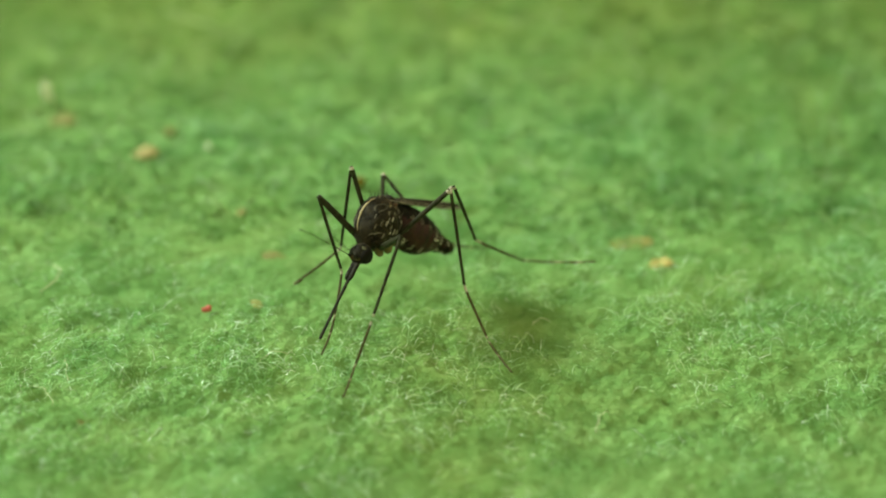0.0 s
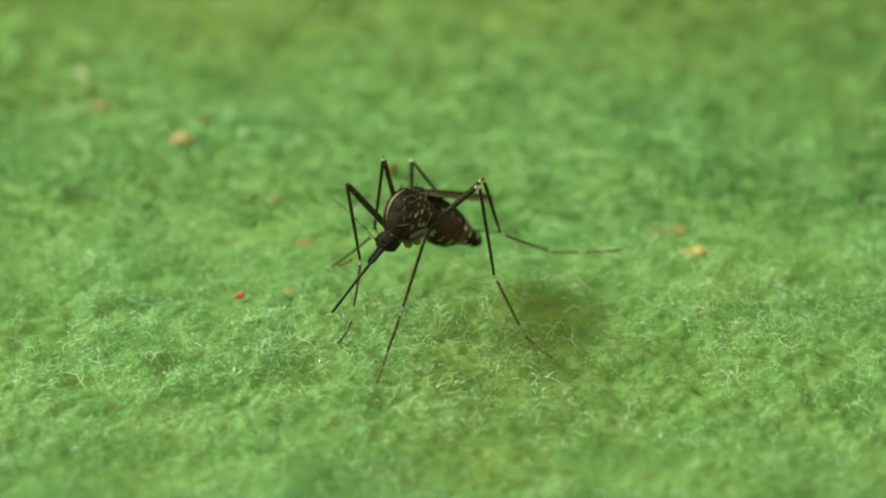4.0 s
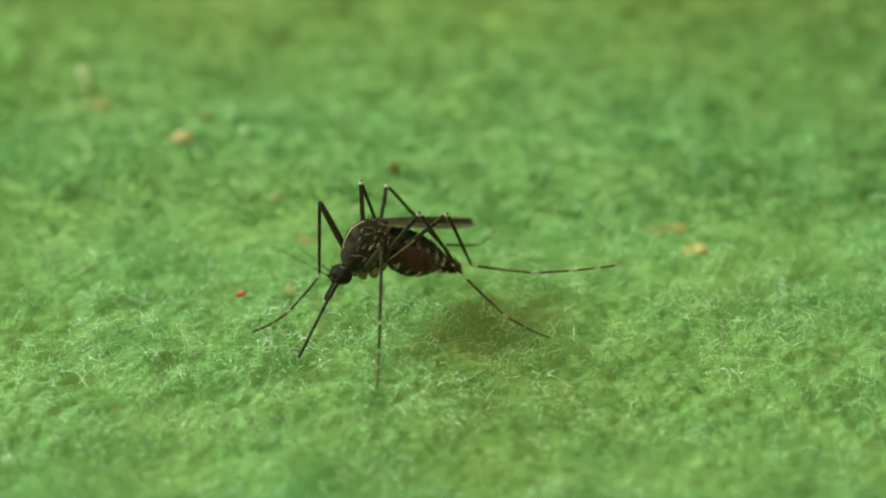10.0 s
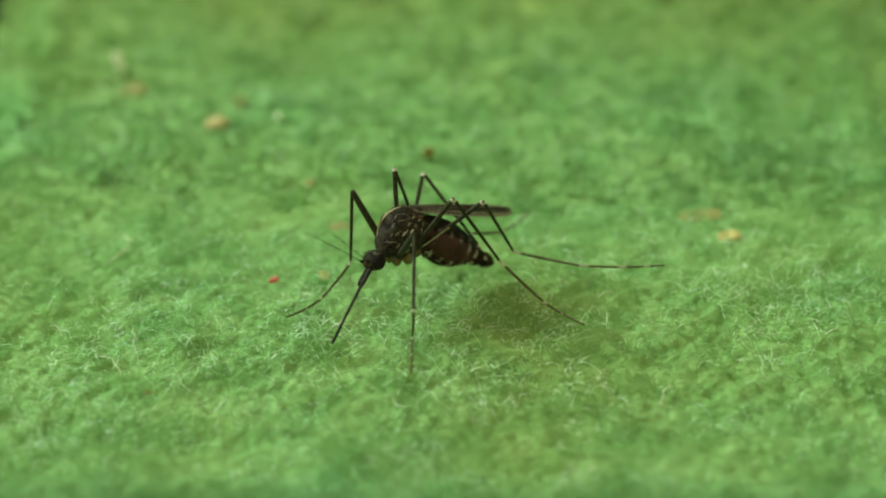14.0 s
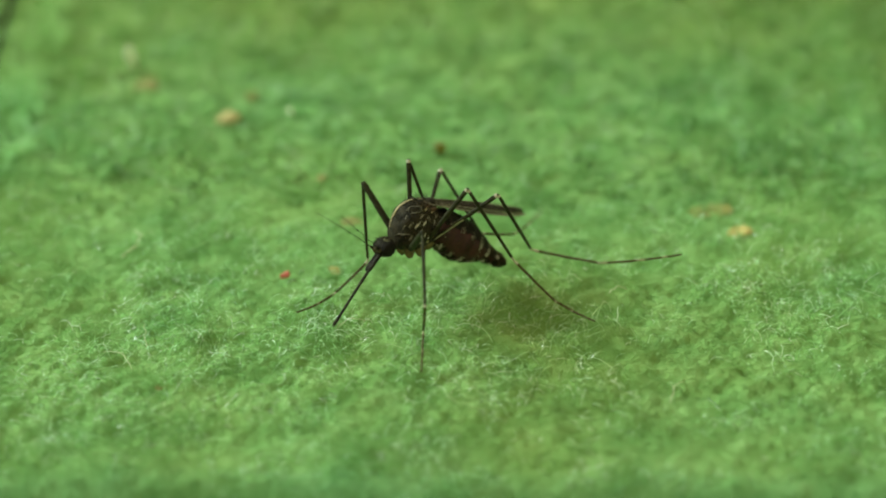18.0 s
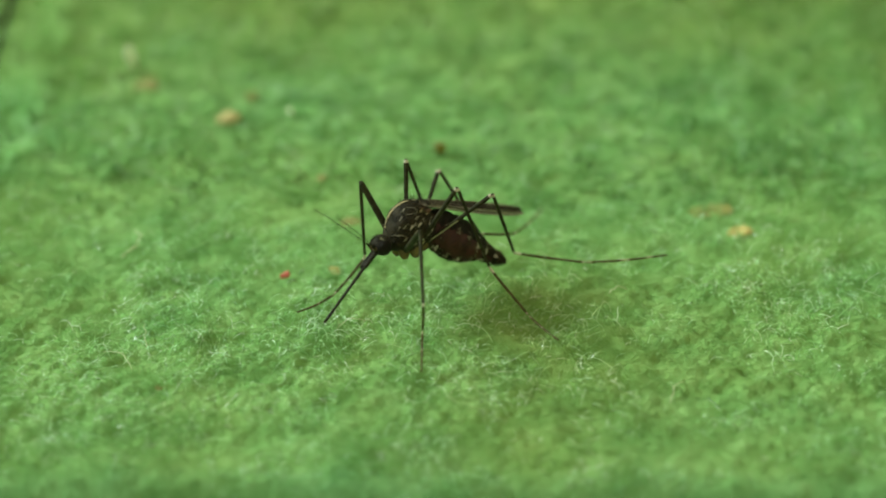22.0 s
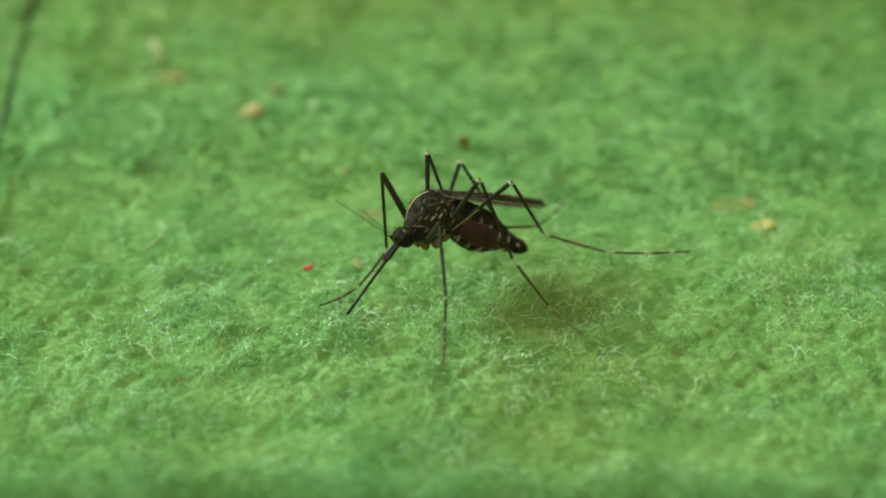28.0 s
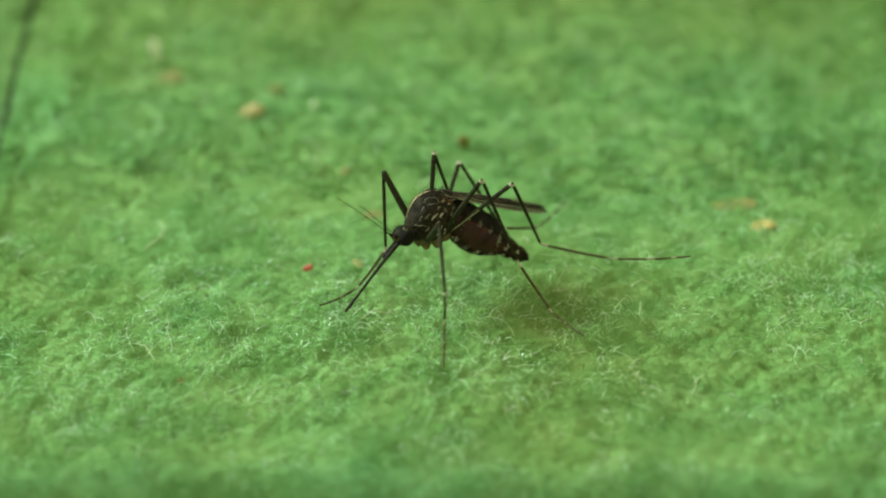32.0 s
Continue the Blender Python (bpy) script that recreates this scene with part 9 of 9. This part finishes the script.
    walk(LEGS["HL"][0], [
        (0, pose(-0.000280, 0.000220, -0.000640, 10.57, -34.50, 114.62)),
        (0.5, pose(-0.000280, 0.000220, -0.000640, 9.98, -34.01, 113.31)),
        (1, pose(-0.000280, 0.000220, -0.000640, 9.81, -33.15, 113.31)),
        (1.5, pose(-0.000280, 0.000220, -0.000640, 9.89, -34.13, 113.02)),
        (2, pose(-0.000280, 0.000220, -0.000640, 10.44, -34.19, 114.45)),
        (2.5, pose(-0.000280, 0.000220, -0.000640, 10.03, -34.00, 113.46)),
        (3, pose(-0.000280, 0.000220, -0.000640, 10.04, -34.14, 113.41)),
        (3.5, pose(-0.000280, 0.000220, -0.000640, 9.24, -33.66, 111.57)),
        (5.5, pose(-0.000280, 0.000220, -0.000640, 18.06, -38.98, 134.28)),
        (6, pose(-0.000280, 0.000220, -0.000640, 16.53, -34.44, 134.05)),
        (6.5, pose(-0.000280, 0.000220, -0.000640, 17.15, -35.72, 135.08)),
        (7, pose(-0.000280, 0.000220, -0.000640, 17.44, -36.79, 134.85)),
        (7.5, pose(-0.000280, 0.000220, -0.000640, 17.05, -36.60, 133.45)),
        (8, pose(-0.000280, 0.000220, -0.000640, 17.81, -36.97, 136.23)),
        (8.5, pose(-0.000280, 0.000220, -0.000640, 18.47, -36.60, 139.96)),
        (9, pose(-0.000280, 0.000220, -0.000640, 18.48, -38.05, 137.60)),
        (9.5, pose(-0.000280, 0.000220, -0.000640, 17.37, -39.69, 130.58)),
        (10, pose(-0.000280, 0.000220, -0.000640, 17.07, -33.08, 138.23)),
        (10.5, pose(-0.000280, 0.000220, -0.000640, 16.29, -30.82, 137.33)),
        (11, pose(-0.000280, 0.000220, -0.000640, 17.61, -35.94, 136.82)),
        (11.5, pose(-0.000280, 0.000220, -0.000640, 17.39, -32.78, 140.32)),
        (12, pose(-0.000280, 0.000220, -0.000640, 17.54, -32.60, 141.37)),
        (12.5, pose(-0.000280, 0.000220, -0.000640, 15.95, -28.58, 138.22)),
        (13, pose(-0.000280, 0.000220, -0.000640, 16.17, -29.68, 138.07)),
        (13.5, pose(-0.000280, 0.000220, -0.000640, 16.70, -29.99, 140.38)),
        (14, pose(-0.000280, 0.000220, -0.000640, 16.91, -31.23, 139.89)),
        (14.5, pose(-0.000280, 0.000220, -0.000640, 17.90, -29.37, 148.93)),
        (16.5, pose(-0.000280, 0.000220, -0.000640, 18.26, -31.70, 147.41)),
        (17, pose(-0.000280, 0.000220, -0.000640, 17.22, -31.86, 140.72)),
        (17.5, pose(-0.000280, 0.000220, -0.000640, 18.19, -37.43, 137.25)),
        (18, pose(-0.000280, 0.000220, -0.000640, 16.97, -29.73, 142.22)),
        (18.5, pose(-0.000280, 0.000220, -0.000640, 17.37, -33.38, 139.36)),
        (19, pose(-0.000280, 0.000220, -0.000640, 17.01, -32.51, 138.73)),
        (19.5, pose(-0.000280, 0.000220, -0.000640, 18.61, -35.02, 143.52)),
        (20, pose(-0.000280, 0.000220, -0.000640, 18.73, -34.89, 144.56)),
        (20.5, pose(-0.000280, 0.000220, -0.000640, 19.19, -35.27, 146.84)),
        (21, pose(-0.000280, 0.000220, -0.000640, 19.60, -37.82, 144.00)),
        (21.3, pose(-0.000280, 0.000220, -0.000640, 18.65, -36.31, 141.47)),
        (21.5, pose(-0.000280, 0.000220, -0.000640, 18.38, -34.78, 142.62)),
        (22, pose(-0.000280, 0.000220, -0.000640, 17.34, -30.88, 142.79)),
        (22.5, pose(-0.000280, 0.000220, -0.000640, 18.08, -32.05, 145.51)),
        (23, pose(-0.000280, 0.000220, -0.000640, 18.25, -32.88, 145.17)),
        (23.5, pose(-0.000280, 0.000220, -0.000640, 18.10, -33.13, 143.81)),
        (24, pose(-0.000280, 0.000220, -0.000640, 18.19, -33.17, 144.28)),
        (25, pose(-0.000280, 0.000220, -0.000640, 18.20, -33.53, 143.70)),
        (25.5, pose(-0.000280, 0.000220, -0.000640, 17.99, -33.07, 143.25)),
        (27.5, pose(-0.000280, 0.000220, -0.000640, 18.36, -32.58, 146.43)),
        (28, pose(-0.000280, 0.000220, -0.000640, 18.58, -32.65, 147.88)),
        (28.5, pose(-0.000280, 0.000220, -0.000640, 18.63, -32.68, 148.18)),
        (29, pose(-0.000280, 0.000220, -0.000640, 18.76, -41.04, 133.88)),
        (29.5, pose(-0.000280, 0.000220, -0.000640, 17.90, -32.45, 143.68)),
        (30, pose(-0.000280, 0.000220, -0.000640, 18.32, -34.72, 142.41)),
        (30.5, pose(-0.000280, 0.000220, -0.000640, 18.39, -31.77, 148.22)),
        (31, pose(-0.000280, 0.000220, -0.000640, 18.35, -32.66, 146.24)),
        (31.5, pose(-0.000280, 0.000220, -0.000640, 18.86, -34.92, 145.33)),
        (31.8, pose(-0.000280, 0.000220, -0.000640, 18.35, -33.24, 145.20)),
        (32, pose(-0.000280, 0.000220, -0.000640, 17.79, -32.63, 142.78))])
    walk(LEGS["HL"][1], [
        (0, pose(0.002448, 0, 0, 110.28, 50.47, 140.36)),
        (0.5, pose(0.002445, 0, 0, 106.50, 49.92, 138.46)),
        (1, pose(0.002447, 0, 0, 103.03, 49.38, 138.15)),
        (1.5, pose(0.002447, 0, 0, 106.03, 49.36, 138.88)),
        (2, pose(0.002454, 0, 0, 107.84, 50.22, 139.38)),
        (2.5, pose(0.002451, 0, 0, 104.41, 49.14, 138.53)),
        (3, pose(0.002450, 0, 0, 105.27, 49.46, 138.31)),
        (3.5, pose(0.002448, 0, 0, 103.37, 45.76, 145.09)),
        (5.5, pose(0.002479, 0, 0, 97.28, 53.96, 131.84)),
        (6, pose(0.002464, 0, 0, 108.42, 57.11, 140.21)),
        (6.5, pose(0.002467, 0, 0, 119.39, 59.24, 142.44)),
        (7, pose(0.002469, 0, 0, 117.94, 60.48, 138.48)),
        (7.5, pose(0.002454, 0, 0, 108.10, 60.04, 131.22)),
        (8, pose(0.002463, 0, 0, 111.35, 61.28, 133.18)),
        (8.5, pose(0.002460, 0, 0, 117.02, 64.41, 134.73)),
        (9, pose(0.002476, 0, 0, 109.67, 60.68, 132.95)),
        (9.5, pose(0.002469, 0, 0, 99.85, 52.31, 133.46)),
        (10, pose(0.002402, 0, 0, 101.23, 59.26, 135.44)),
        (10.5, pose(0.002418, 0, 0, 95.41, 58.03, 137.28)),
        (11, pose(0.002412, 0, 0, 94.38, 54.51, 135.75)),
        (11.5, pose(0.002415, 0, 0, 98.94, 64.45, 123.25)),
        (12, pose(0.002406, 0, 0, 94.24, 64.76, 119.01)),
        (12.5, pose(0.002429, 0, 0, 100.78, 62.12, 134.38)),
        (13, pose(0.002412, 0, 0, 101.59, 63.91, 128.52)),
        (13.5, pose(0.002421, 0, 0, 103.15, 64.72, 129.52)),
        (14, pose(0.002408, 0, 0, 101.69, 64.09, 127.90)),
        (14.5, pose(0.002427, 0, 0, 102.73, 70.59, 122.85)),
        (16.5, pose(0.002420, 0, 0, 111.98, 72.06, 124.77)),
        (17, pose(0.002409, 0, 0, 117.52, 65.81, 136.30)),
        (17.5, pose(0.002408, 0, 0, 116.10, 63.23, 133.82)),
        (17.8, pose(0.002406, 0, 0, 123.70, 66.58, 138.22)),
        (18, pose(0.002410, 0, 0, 116.19, 69.92, 130.01)),
        (18.5, pose(0.002413, 0, 0, 116.30, 68.98, 128.30)),
        (19, pose(0.002412, 0, 0, 122.10, 62.36, 143.56)),
        (19.5, pose(0.002410, 0, 0, 136.27, 68.65, 143.51)),
        (20, pose(0.002414, 0, 0, 125.05, 69.00, 136.56)),
        (20.5, pose(0.002413, 0, 0, 134.18, 72.23, 139.17)),
        (21, pose(0.002408, 0, 0, 144.14, 68.07, 148.28)),
        (21.3, pose(0.002420, 0, 0, 105.78, 59.60, 137.02)),
        (21.5, pose(0.002415, 0, 0, 124.71, 63.55, 143.82)),
        (22, pose(0.002436, 0, 0, 118.11, 63.43, 143.84)),
        (22.5, pose(0.002412, 0, 0, 118.93, 68.81, 134.66)),
        (23.5, pose(0.002416, 0, 0, 115.80, 67.07, 133.93)),
        (24, pose(0.002431, 0, 0, 113.40, 67.48, 131.69)),
        (25, pose(0.002425, 0, 0, 118.34, 67.47, 134.64)),
        (25.5, pose(0.002418, 0, 0, 116.50, 66.84, 134.50)),
        (27.5, pose(0.002410, 0, 0, 112.03, 68.47, 130.61)),
        (28, pose(0.002412, 0, 0, 113.52, 69.67, 130.32)),
        (28.5, pose(0.002413, 0, 0, 114.02, 70.04, 130.16)),
        (29, pose(0.002401, 0, 0, 118.74, 57.05, 140.65)),
        (29.2, pose(0.002402, 0, 0, 116.27, 57.84, 143.06)),
        (29.5, pose(0.002411, 0, 0, 110.08, 61.92, 141.69)),
        (29.7, pose(0.002407, 0, 0, 115.08, 64.21, 138.67)),
        (30, pose(0.002407, 0, 0, 113.16, 63.75, 136.15)),
        (30.5, pose(0.002412, 0, 0, 118.74, 69.24, 135.66)),
        (30.8, pose(0.002413, 0, 0, 137.83, 71.29, 143.05)),
        (31, pose(0.002412, 0, 0, 123.70, 71.10, 134.11)),
        (31.5, pose(0.002407, 0, 0, 117.33, 69.78, 130.23)),
        (31.8, pose(0.002405, 0, 0, 153.34, 70.03, 152.07)),
        (32, pose(0.002414, 0, 0, 137.46, 66.57, 147.09))])
    walk(LEGS["HL"][2], [
        (0, pose(0.001136, 0.001087, -0.002064, 75.89, 63.42, 83.55)),
        (0.5, pose(0.001155, 0.001143, -0.002048, 76.72, 62.07, 85.88)),
        (1, pose(0.001149, 0.001162, -0.002031, 75.96, 61.85, 85.75)),
        (1.5, pose(0.001135, 0.001146, -0.002030, 79.03, 61.80, 88.89)),
        (2, pose(0.001156, 0.001113, -0.002054, 79.27, 63.37, 87.91)),
        (2.5, pose(0.001140, 0.001158, -0.002022, 79.35, 62.24, 89.03)),
        (3, pose(0.001152, 0.001156, -0.002032, 79.74, 62.06, 89.61)),
        (3.5, pose(0.000919, 0.001067, -0.001915, 74.19, 58.88, 85.60)),
        (5.5, pose(0.001430, 0.001172, -0.002161, 64.94, 67.36, 71.15)),
        (6, pose(0.001349, 0.000929, -0.002245, 37.97, 66.53, 36.94)),
        (6.5, pose(0.001384, 0.000833, -0.002296, 41.98, 67.70, 41.87)),
        (7, pose(0.001484, 0.000872, -0.002323, 46.74, 68.12, 47.70)),
        (7.5, pose(0.001574, 0.001005, -0.002318, 40.28, 67.03, 39.27)),
        (8, pose(0.001584, 0.000937, -0.002345, 36.99, 70.12, 34.00)),
        (8.5, pose(0.001646, 0.000822, -0.002415, 16.93, 68.45, 8.53)),
        (9, pose(0.001585, 0.000957, -0.002328, 37.09, 71.53, 33.70)),
        (9.5, pose(0.001348, 0.001183, -0.002109, 65.48, 54.43, 82.46)),
        (10, pose(0.001419, 0.000968, -0.002321, -13.61, 20.48, -37.88)),
        (10.5, pose(0.001370, 0.000968, -0.002285, -11.32, 18.20, -35.61)),
        (11, pose(0.001291, 0.001092, -0.002195, -5.92, 23.18, -23.77)),
        (11.5, pose(0.001778, 0.000972, -0.002431, -3.65, 22.06, -22.03)),
        (12, pose(0.001847, 0.001006, -0.002441, -3.37, 28.10, -21.81)),
        (12.5, pose(0.001549, 0.000899, -0.002377, -6.59, 25.54, -29.76)),
        (13, pose(0.001674, 0.000927, -0.002421, -8.90, 26.72, -33.05)),
        (13.5, pose(0.001689, 0.000887, -0.002435, -9.74, 28.50, -34.78)),
        (14, pose(0.001684, 0.000930, -0.002426, -9.39, 32.41, -33.09)),
        (14.5, pose(0.001941, 0.000752, -0.002542, -14.84, 24.30, -48.17)),
        (16.5, pose(0.001947, 0.000682, -0.002564, -14.30, 31.75, -43.46)),
        (17, pose(0.001610, 0.000763, -0.002460, -5.22, 20.43, -25.15)),
        (17.5, pose(0.001567, 0.000876, -0.002407, -1.83, 30.02, -17.26)),
        (17.8, pose(0.001606, 0.000714, -0.002476, -3.74, 35.57, -22.37)),
        (18, pose(0.001815, 0.000709, -0.002533, -8.69, 29.92, -33.41)),
        (18.5, pose(0.001814, 0.000758, -0.002516, -6.78, 43.85, -27.00)),
        (19, pose(0.001407, 0.000743, -0.002387, -8.90, 31.38, -31.10)),
        (19.5, pose(0.001621, 0.000584, -0.002512, -17.92, 27.36, -45.56)),
        (20, pose(0.001712, 0.000664, -0.002517, -19.83, 24.68, -49.54)),
        (20.5, pose(0.001790, 0.000538, -0.002568, -21.26, 21.98, -52.60)),
        (21, pose(0.001552, 0.000530, -0.002502, -22.45, 25.18, -50.76)),
        (21.3, pose(0.001423, 0.000929, -0.002323, 0.52, 36.34, -13.83)),
        (21.5, pose(0.001446, 0.000709, -0.002413, -1.25, 37.84, -17.21)),
        (22, pose(0.001465, 0.000709, -0.002404, -6.86, 31.00, -29.18)),
        (22.5, pose(0.001726, 0.000694, -0.002514, -16.69, 21.30, -46.99)),
        (23, pose(0.001711, 0.000727, -0.002501, -15.43, 28.64, -43.74)),
        (23.5, pose(0.001688, 0.000756, -0.002482, -12.70, 36.52, -38.06)),
        (24, pose(0.001746, 0.000770, -0.002485, -11.65, 39.19, -36.12)),
        (24.5, pose(0.001717, 0.000755, -0.002484, -11.17, 40.29, -34.76)),
        (25, pose(0.001701, 0.000734, -0.002486, -10.88, 39.87, -34.37)),
        (25.5, pose(0.001676, 0.000756, -0.002477, -10.57, 39.76, -34.12)),
        (27.5, pose(0.001766, 0.000751, -0.002509, -15.87, 28.71, -45.32)),
        (28, pose(0.001806, 0.000714, -0.002529, -17.11, 25.69, -48.19)),
        (28.5, pose(0.001819, 0.000704, -0.002535, -17.83, 23.67, -49.72)),
        (29, pose(0.001266, 0.000931, -0.002265, -11.97, 29.29, -29.78)),
        (29.2, pose(0.001253, 0.000863, -0.002285, -5.16, 29.56, -22.03)),
        (29.5, pose(0.001415, 0.000787, -0.002379, -0.92, 30.02, -17.65)),
        (29.7, pose(0.001526, 0.000775, -0.002429, 1.30, 29.80, -13.45)),
        (30, pose(0.001546, 0.000826, -0.002419, -8.90, 10.64, -28.52)),
        (30.5, pose(0.001728, 0.000668, -0.002522, 0.16, 22.15, -15.72)),
        (30.8, pose(0.001722, 0.000520, -0.002554, -8.05, 25.85, -30.47)),
        (31, pose(0.001804, 0.000627, -0.002551, -1.85, 27.89, -19.07)),
        (31.5, pose(0.001805, 0.000712, -0.002532, -8.76, 12.51, -28.65)),
        (31.8, pose(0.001590, 0.000432, -0.002536, -10.21, 16.30, -32.87)),
        (32, pose(0.001515, 0.000582, -0.002472, -9.00, 36.81, -31.69))])
    walk(LEGS["HL"][3], [
        (0, pose(0.001237, 0.001976, -0.003854, -6.63, 29.29, -23.74)),
        (0.5, pose(0.001223, 0.002078, -0.003816, -4.45, 29.34, -21.03)),
        (1, pose(0.001219, 0.002103, -0.003793, -3.29, 28.51, -19.82)),
        (1.5, pose(0.001153, 0.002089, -0.003790, -3.08, 29.39, -19.26)),
        (2, pose(0.001188, 0.002004, -0.003832, -4.05, 28.66, -20.57)),
        (2.5, pose(0.001156, 0.002085, -0.003784, -3.77, 28.08, -20.16)),
        (3, pose(0.001158, 0.002089, -0.003792, -4.56, 27.36, -21.06)),
        (3.5, pose(0.000998, 0.002091, -0.003617, 3.96, 31.52, -10.47)),
        (5.5, pose(0.001677, 0.001897, -0.003998, -17.88, 27.54, -39.55)),
        (6, pose(0.001973, 0.001398, -0.004043, 2.94, 34.99, -11.23)),
        (6.5, pose(0.001939, 0.001331, -0.004115, 0.69, 36.13, -14.21)),
        (7, pose(0.001976, 0.001412, -0.004144, -0.81, 37.06, -16.12)),
        (7.5, pose(0.002168, 0.001490, -0.004128, 0.79, 37.02, -13.88)),
        (8, pose(0.002137, 0.001310, -0.004190, -1.20, 35.71, -16.57)),
        (8.5, pose(0.002360, 0.000929, -0.004243, -4.43, 32.58, -21.53)),
        (9, pose(0.002098, 0.001299, -0.004175, -1.91, 38.04, -17.19)),
        (9.5, pose(0.001498, 0.002319, -0.003712, -4.67, 42.67, -20.70)),
        (10, pose(0.002946, -0.000220, -0.003044, 3.10, 31.07, -11.01)),
        (10.5, pose(0.002975, -0.000182, -0.002934, 7.99, 31.24, -3.43)),
        (11, pose(0.003051, 0.000317, -0.003018, 9.42, 30.25, -0.78)),
        (11.5, pose(0.003580, 0.000243, -0.003219, 6.78, 26.93, -4.79)),
        (12, pose(0.003553, 0.000324, -0.003421, -13.74, 10.76, -38.06)),
        (12.5, pose(0.003180, -0.000034, -0.003275, 5.38, 31.56, -8.33)),
        (13, pose(0.003231, -0.000086, -0.003356, 5.04, 33.58, -8.67)),
        (13.5, pose(0.003195, -0.000159, -0.003431, 3.45, 32.40, -11.15)),
        (14, pose(0.003158, -0.000031, -0.003543, 0.76, 31.89, -15.45)),
        (14.5, pose(0.003211, -0.000666, -0.003402, -2.79, 29.34, -22.84)),
        (16.5, pose(0.003242, -0.000545, -0.003669, -8.92, 23.19, -32.71)),
        (17, pose(0.003379, -0.000067, -0.003188, 7.50, 26.76, -3.62)),
        (17.5, pose(0.003299, 0.000338, -0.003455, 9.63, 30.35, -0.28)),
        (17.8, pose(0.003175, 0.000069, -0.003689, -3.11, 21.07, -21.13)),
        (18, pose(0.003325, -0.000287, -0.003574, 4.45, 27.94, -9.24)),
        (18.5, pose(0.003193, 0.000056, -0.004003, -10.31, 16.77, -32.02)),
        (19, pose(0.002934, -0.000179, -0.003475, 5.74, 34.14, -6.71)),
        (19.5, pose(0.002916, -0.000737, -0.003469, -0.37, 35.99, -15.59)),
        (20, pose(0.002942, -0.000778, -0.003388, -2.94, 37.97, -19.89)),
        (20.5, pose(0.002963, -0.000996, -0.003347, -4.92, 37.08, -23.01)),
        (21, pose(0.002743, -0.000929, -0.003387, -4.95, 40.98, -21.73)),
        (21.3, pose(0.003149, 0.000504, -0.003630, 4.38, 25.92, -7.86)),
        (21.5, pose(0.003083, 0.000202, -0.003744, 0.60, 22.73, -14.18)),
        (22, pose(0.003043, -0.000172, -0.003490, 3.50, 29.64, -10.52)),
        (22.5, pose(0.003049, -0.000724, -0.003270, 0.54, 32.08, -15.12)),
        (23, pose(0.003032, -0.000537, -0.003500, -0.59, 31.63, -16.78)),
        (23.5, pose(0.003021, -0.000288, -0.003736, -4.00, 26.15, -22.58)),
        (24, pose(0.003103, -0.000221, -0.003855, -7.75, 20.33, -28.83)),
        (24.5, pose(0.003072, -0.000185, -0.003883, -9.32, 18.17, -30.93)),
        (25, pose(0.003070, -0.000202, -0.003871, -10.75, 15.54, -33.23)),
        (25.5, pose(0.003033, -0.000164, -0.003841, -9.14, 17.71, -31.00)),
        (27.5, pose(0.003049, -0.000546, -0.003509, -3.71, 29.48, -22.46)),
        (28, pose(0.003056, -0.000684, -0.003431, -3.33, 31.03, -21.74)),
        (28.5, pose(0.003051, -0.000750, -0.003370, -2.88, 31.99, -20.89)),
        (29, pose(0.002837, 0.000032, -0.003280, 12.04, 37.98, 2.91)),
        (29.2, pose(0.002925, 0.000187, -0.003308, 4.13, 23.96, -8.56)),
        (29.5, pose(0.003149, 0.000235, -0.003431, -1.39, 12.19, -18.29)),
        (29.7, pose(0.003298, 0.000351, -0.003472, -7.02, 4.91, -26.18)),
        (30, pose(0.003342, -0.000149, -0.002803, 9.32, 22.92, -0.08)),
        (30.5, pose(0.003600, 0.000141, -0.003314, -11.91, -5.17, -34.41)),
        (30.8, pose(0.003344, -0.000434, -0.003465, 2.27, 26.33, -11.74)),
        (31, pose(0.003560, 0.000020, -0.003534, -1.86, 17.14, -18.96)),
        (31.5, pose(0.003584, -0.000261, -0.002982, 6.78, 21.94, -3.64)),
        (31.8, pose(0.003263, -0.000649, -0.003119, 4.75, 27.07, -7.30)),
        (32, pose(0.002955, -0.000307, -0.003739, -5.52, 22.75, -25.38))])
# </keys>

motions()
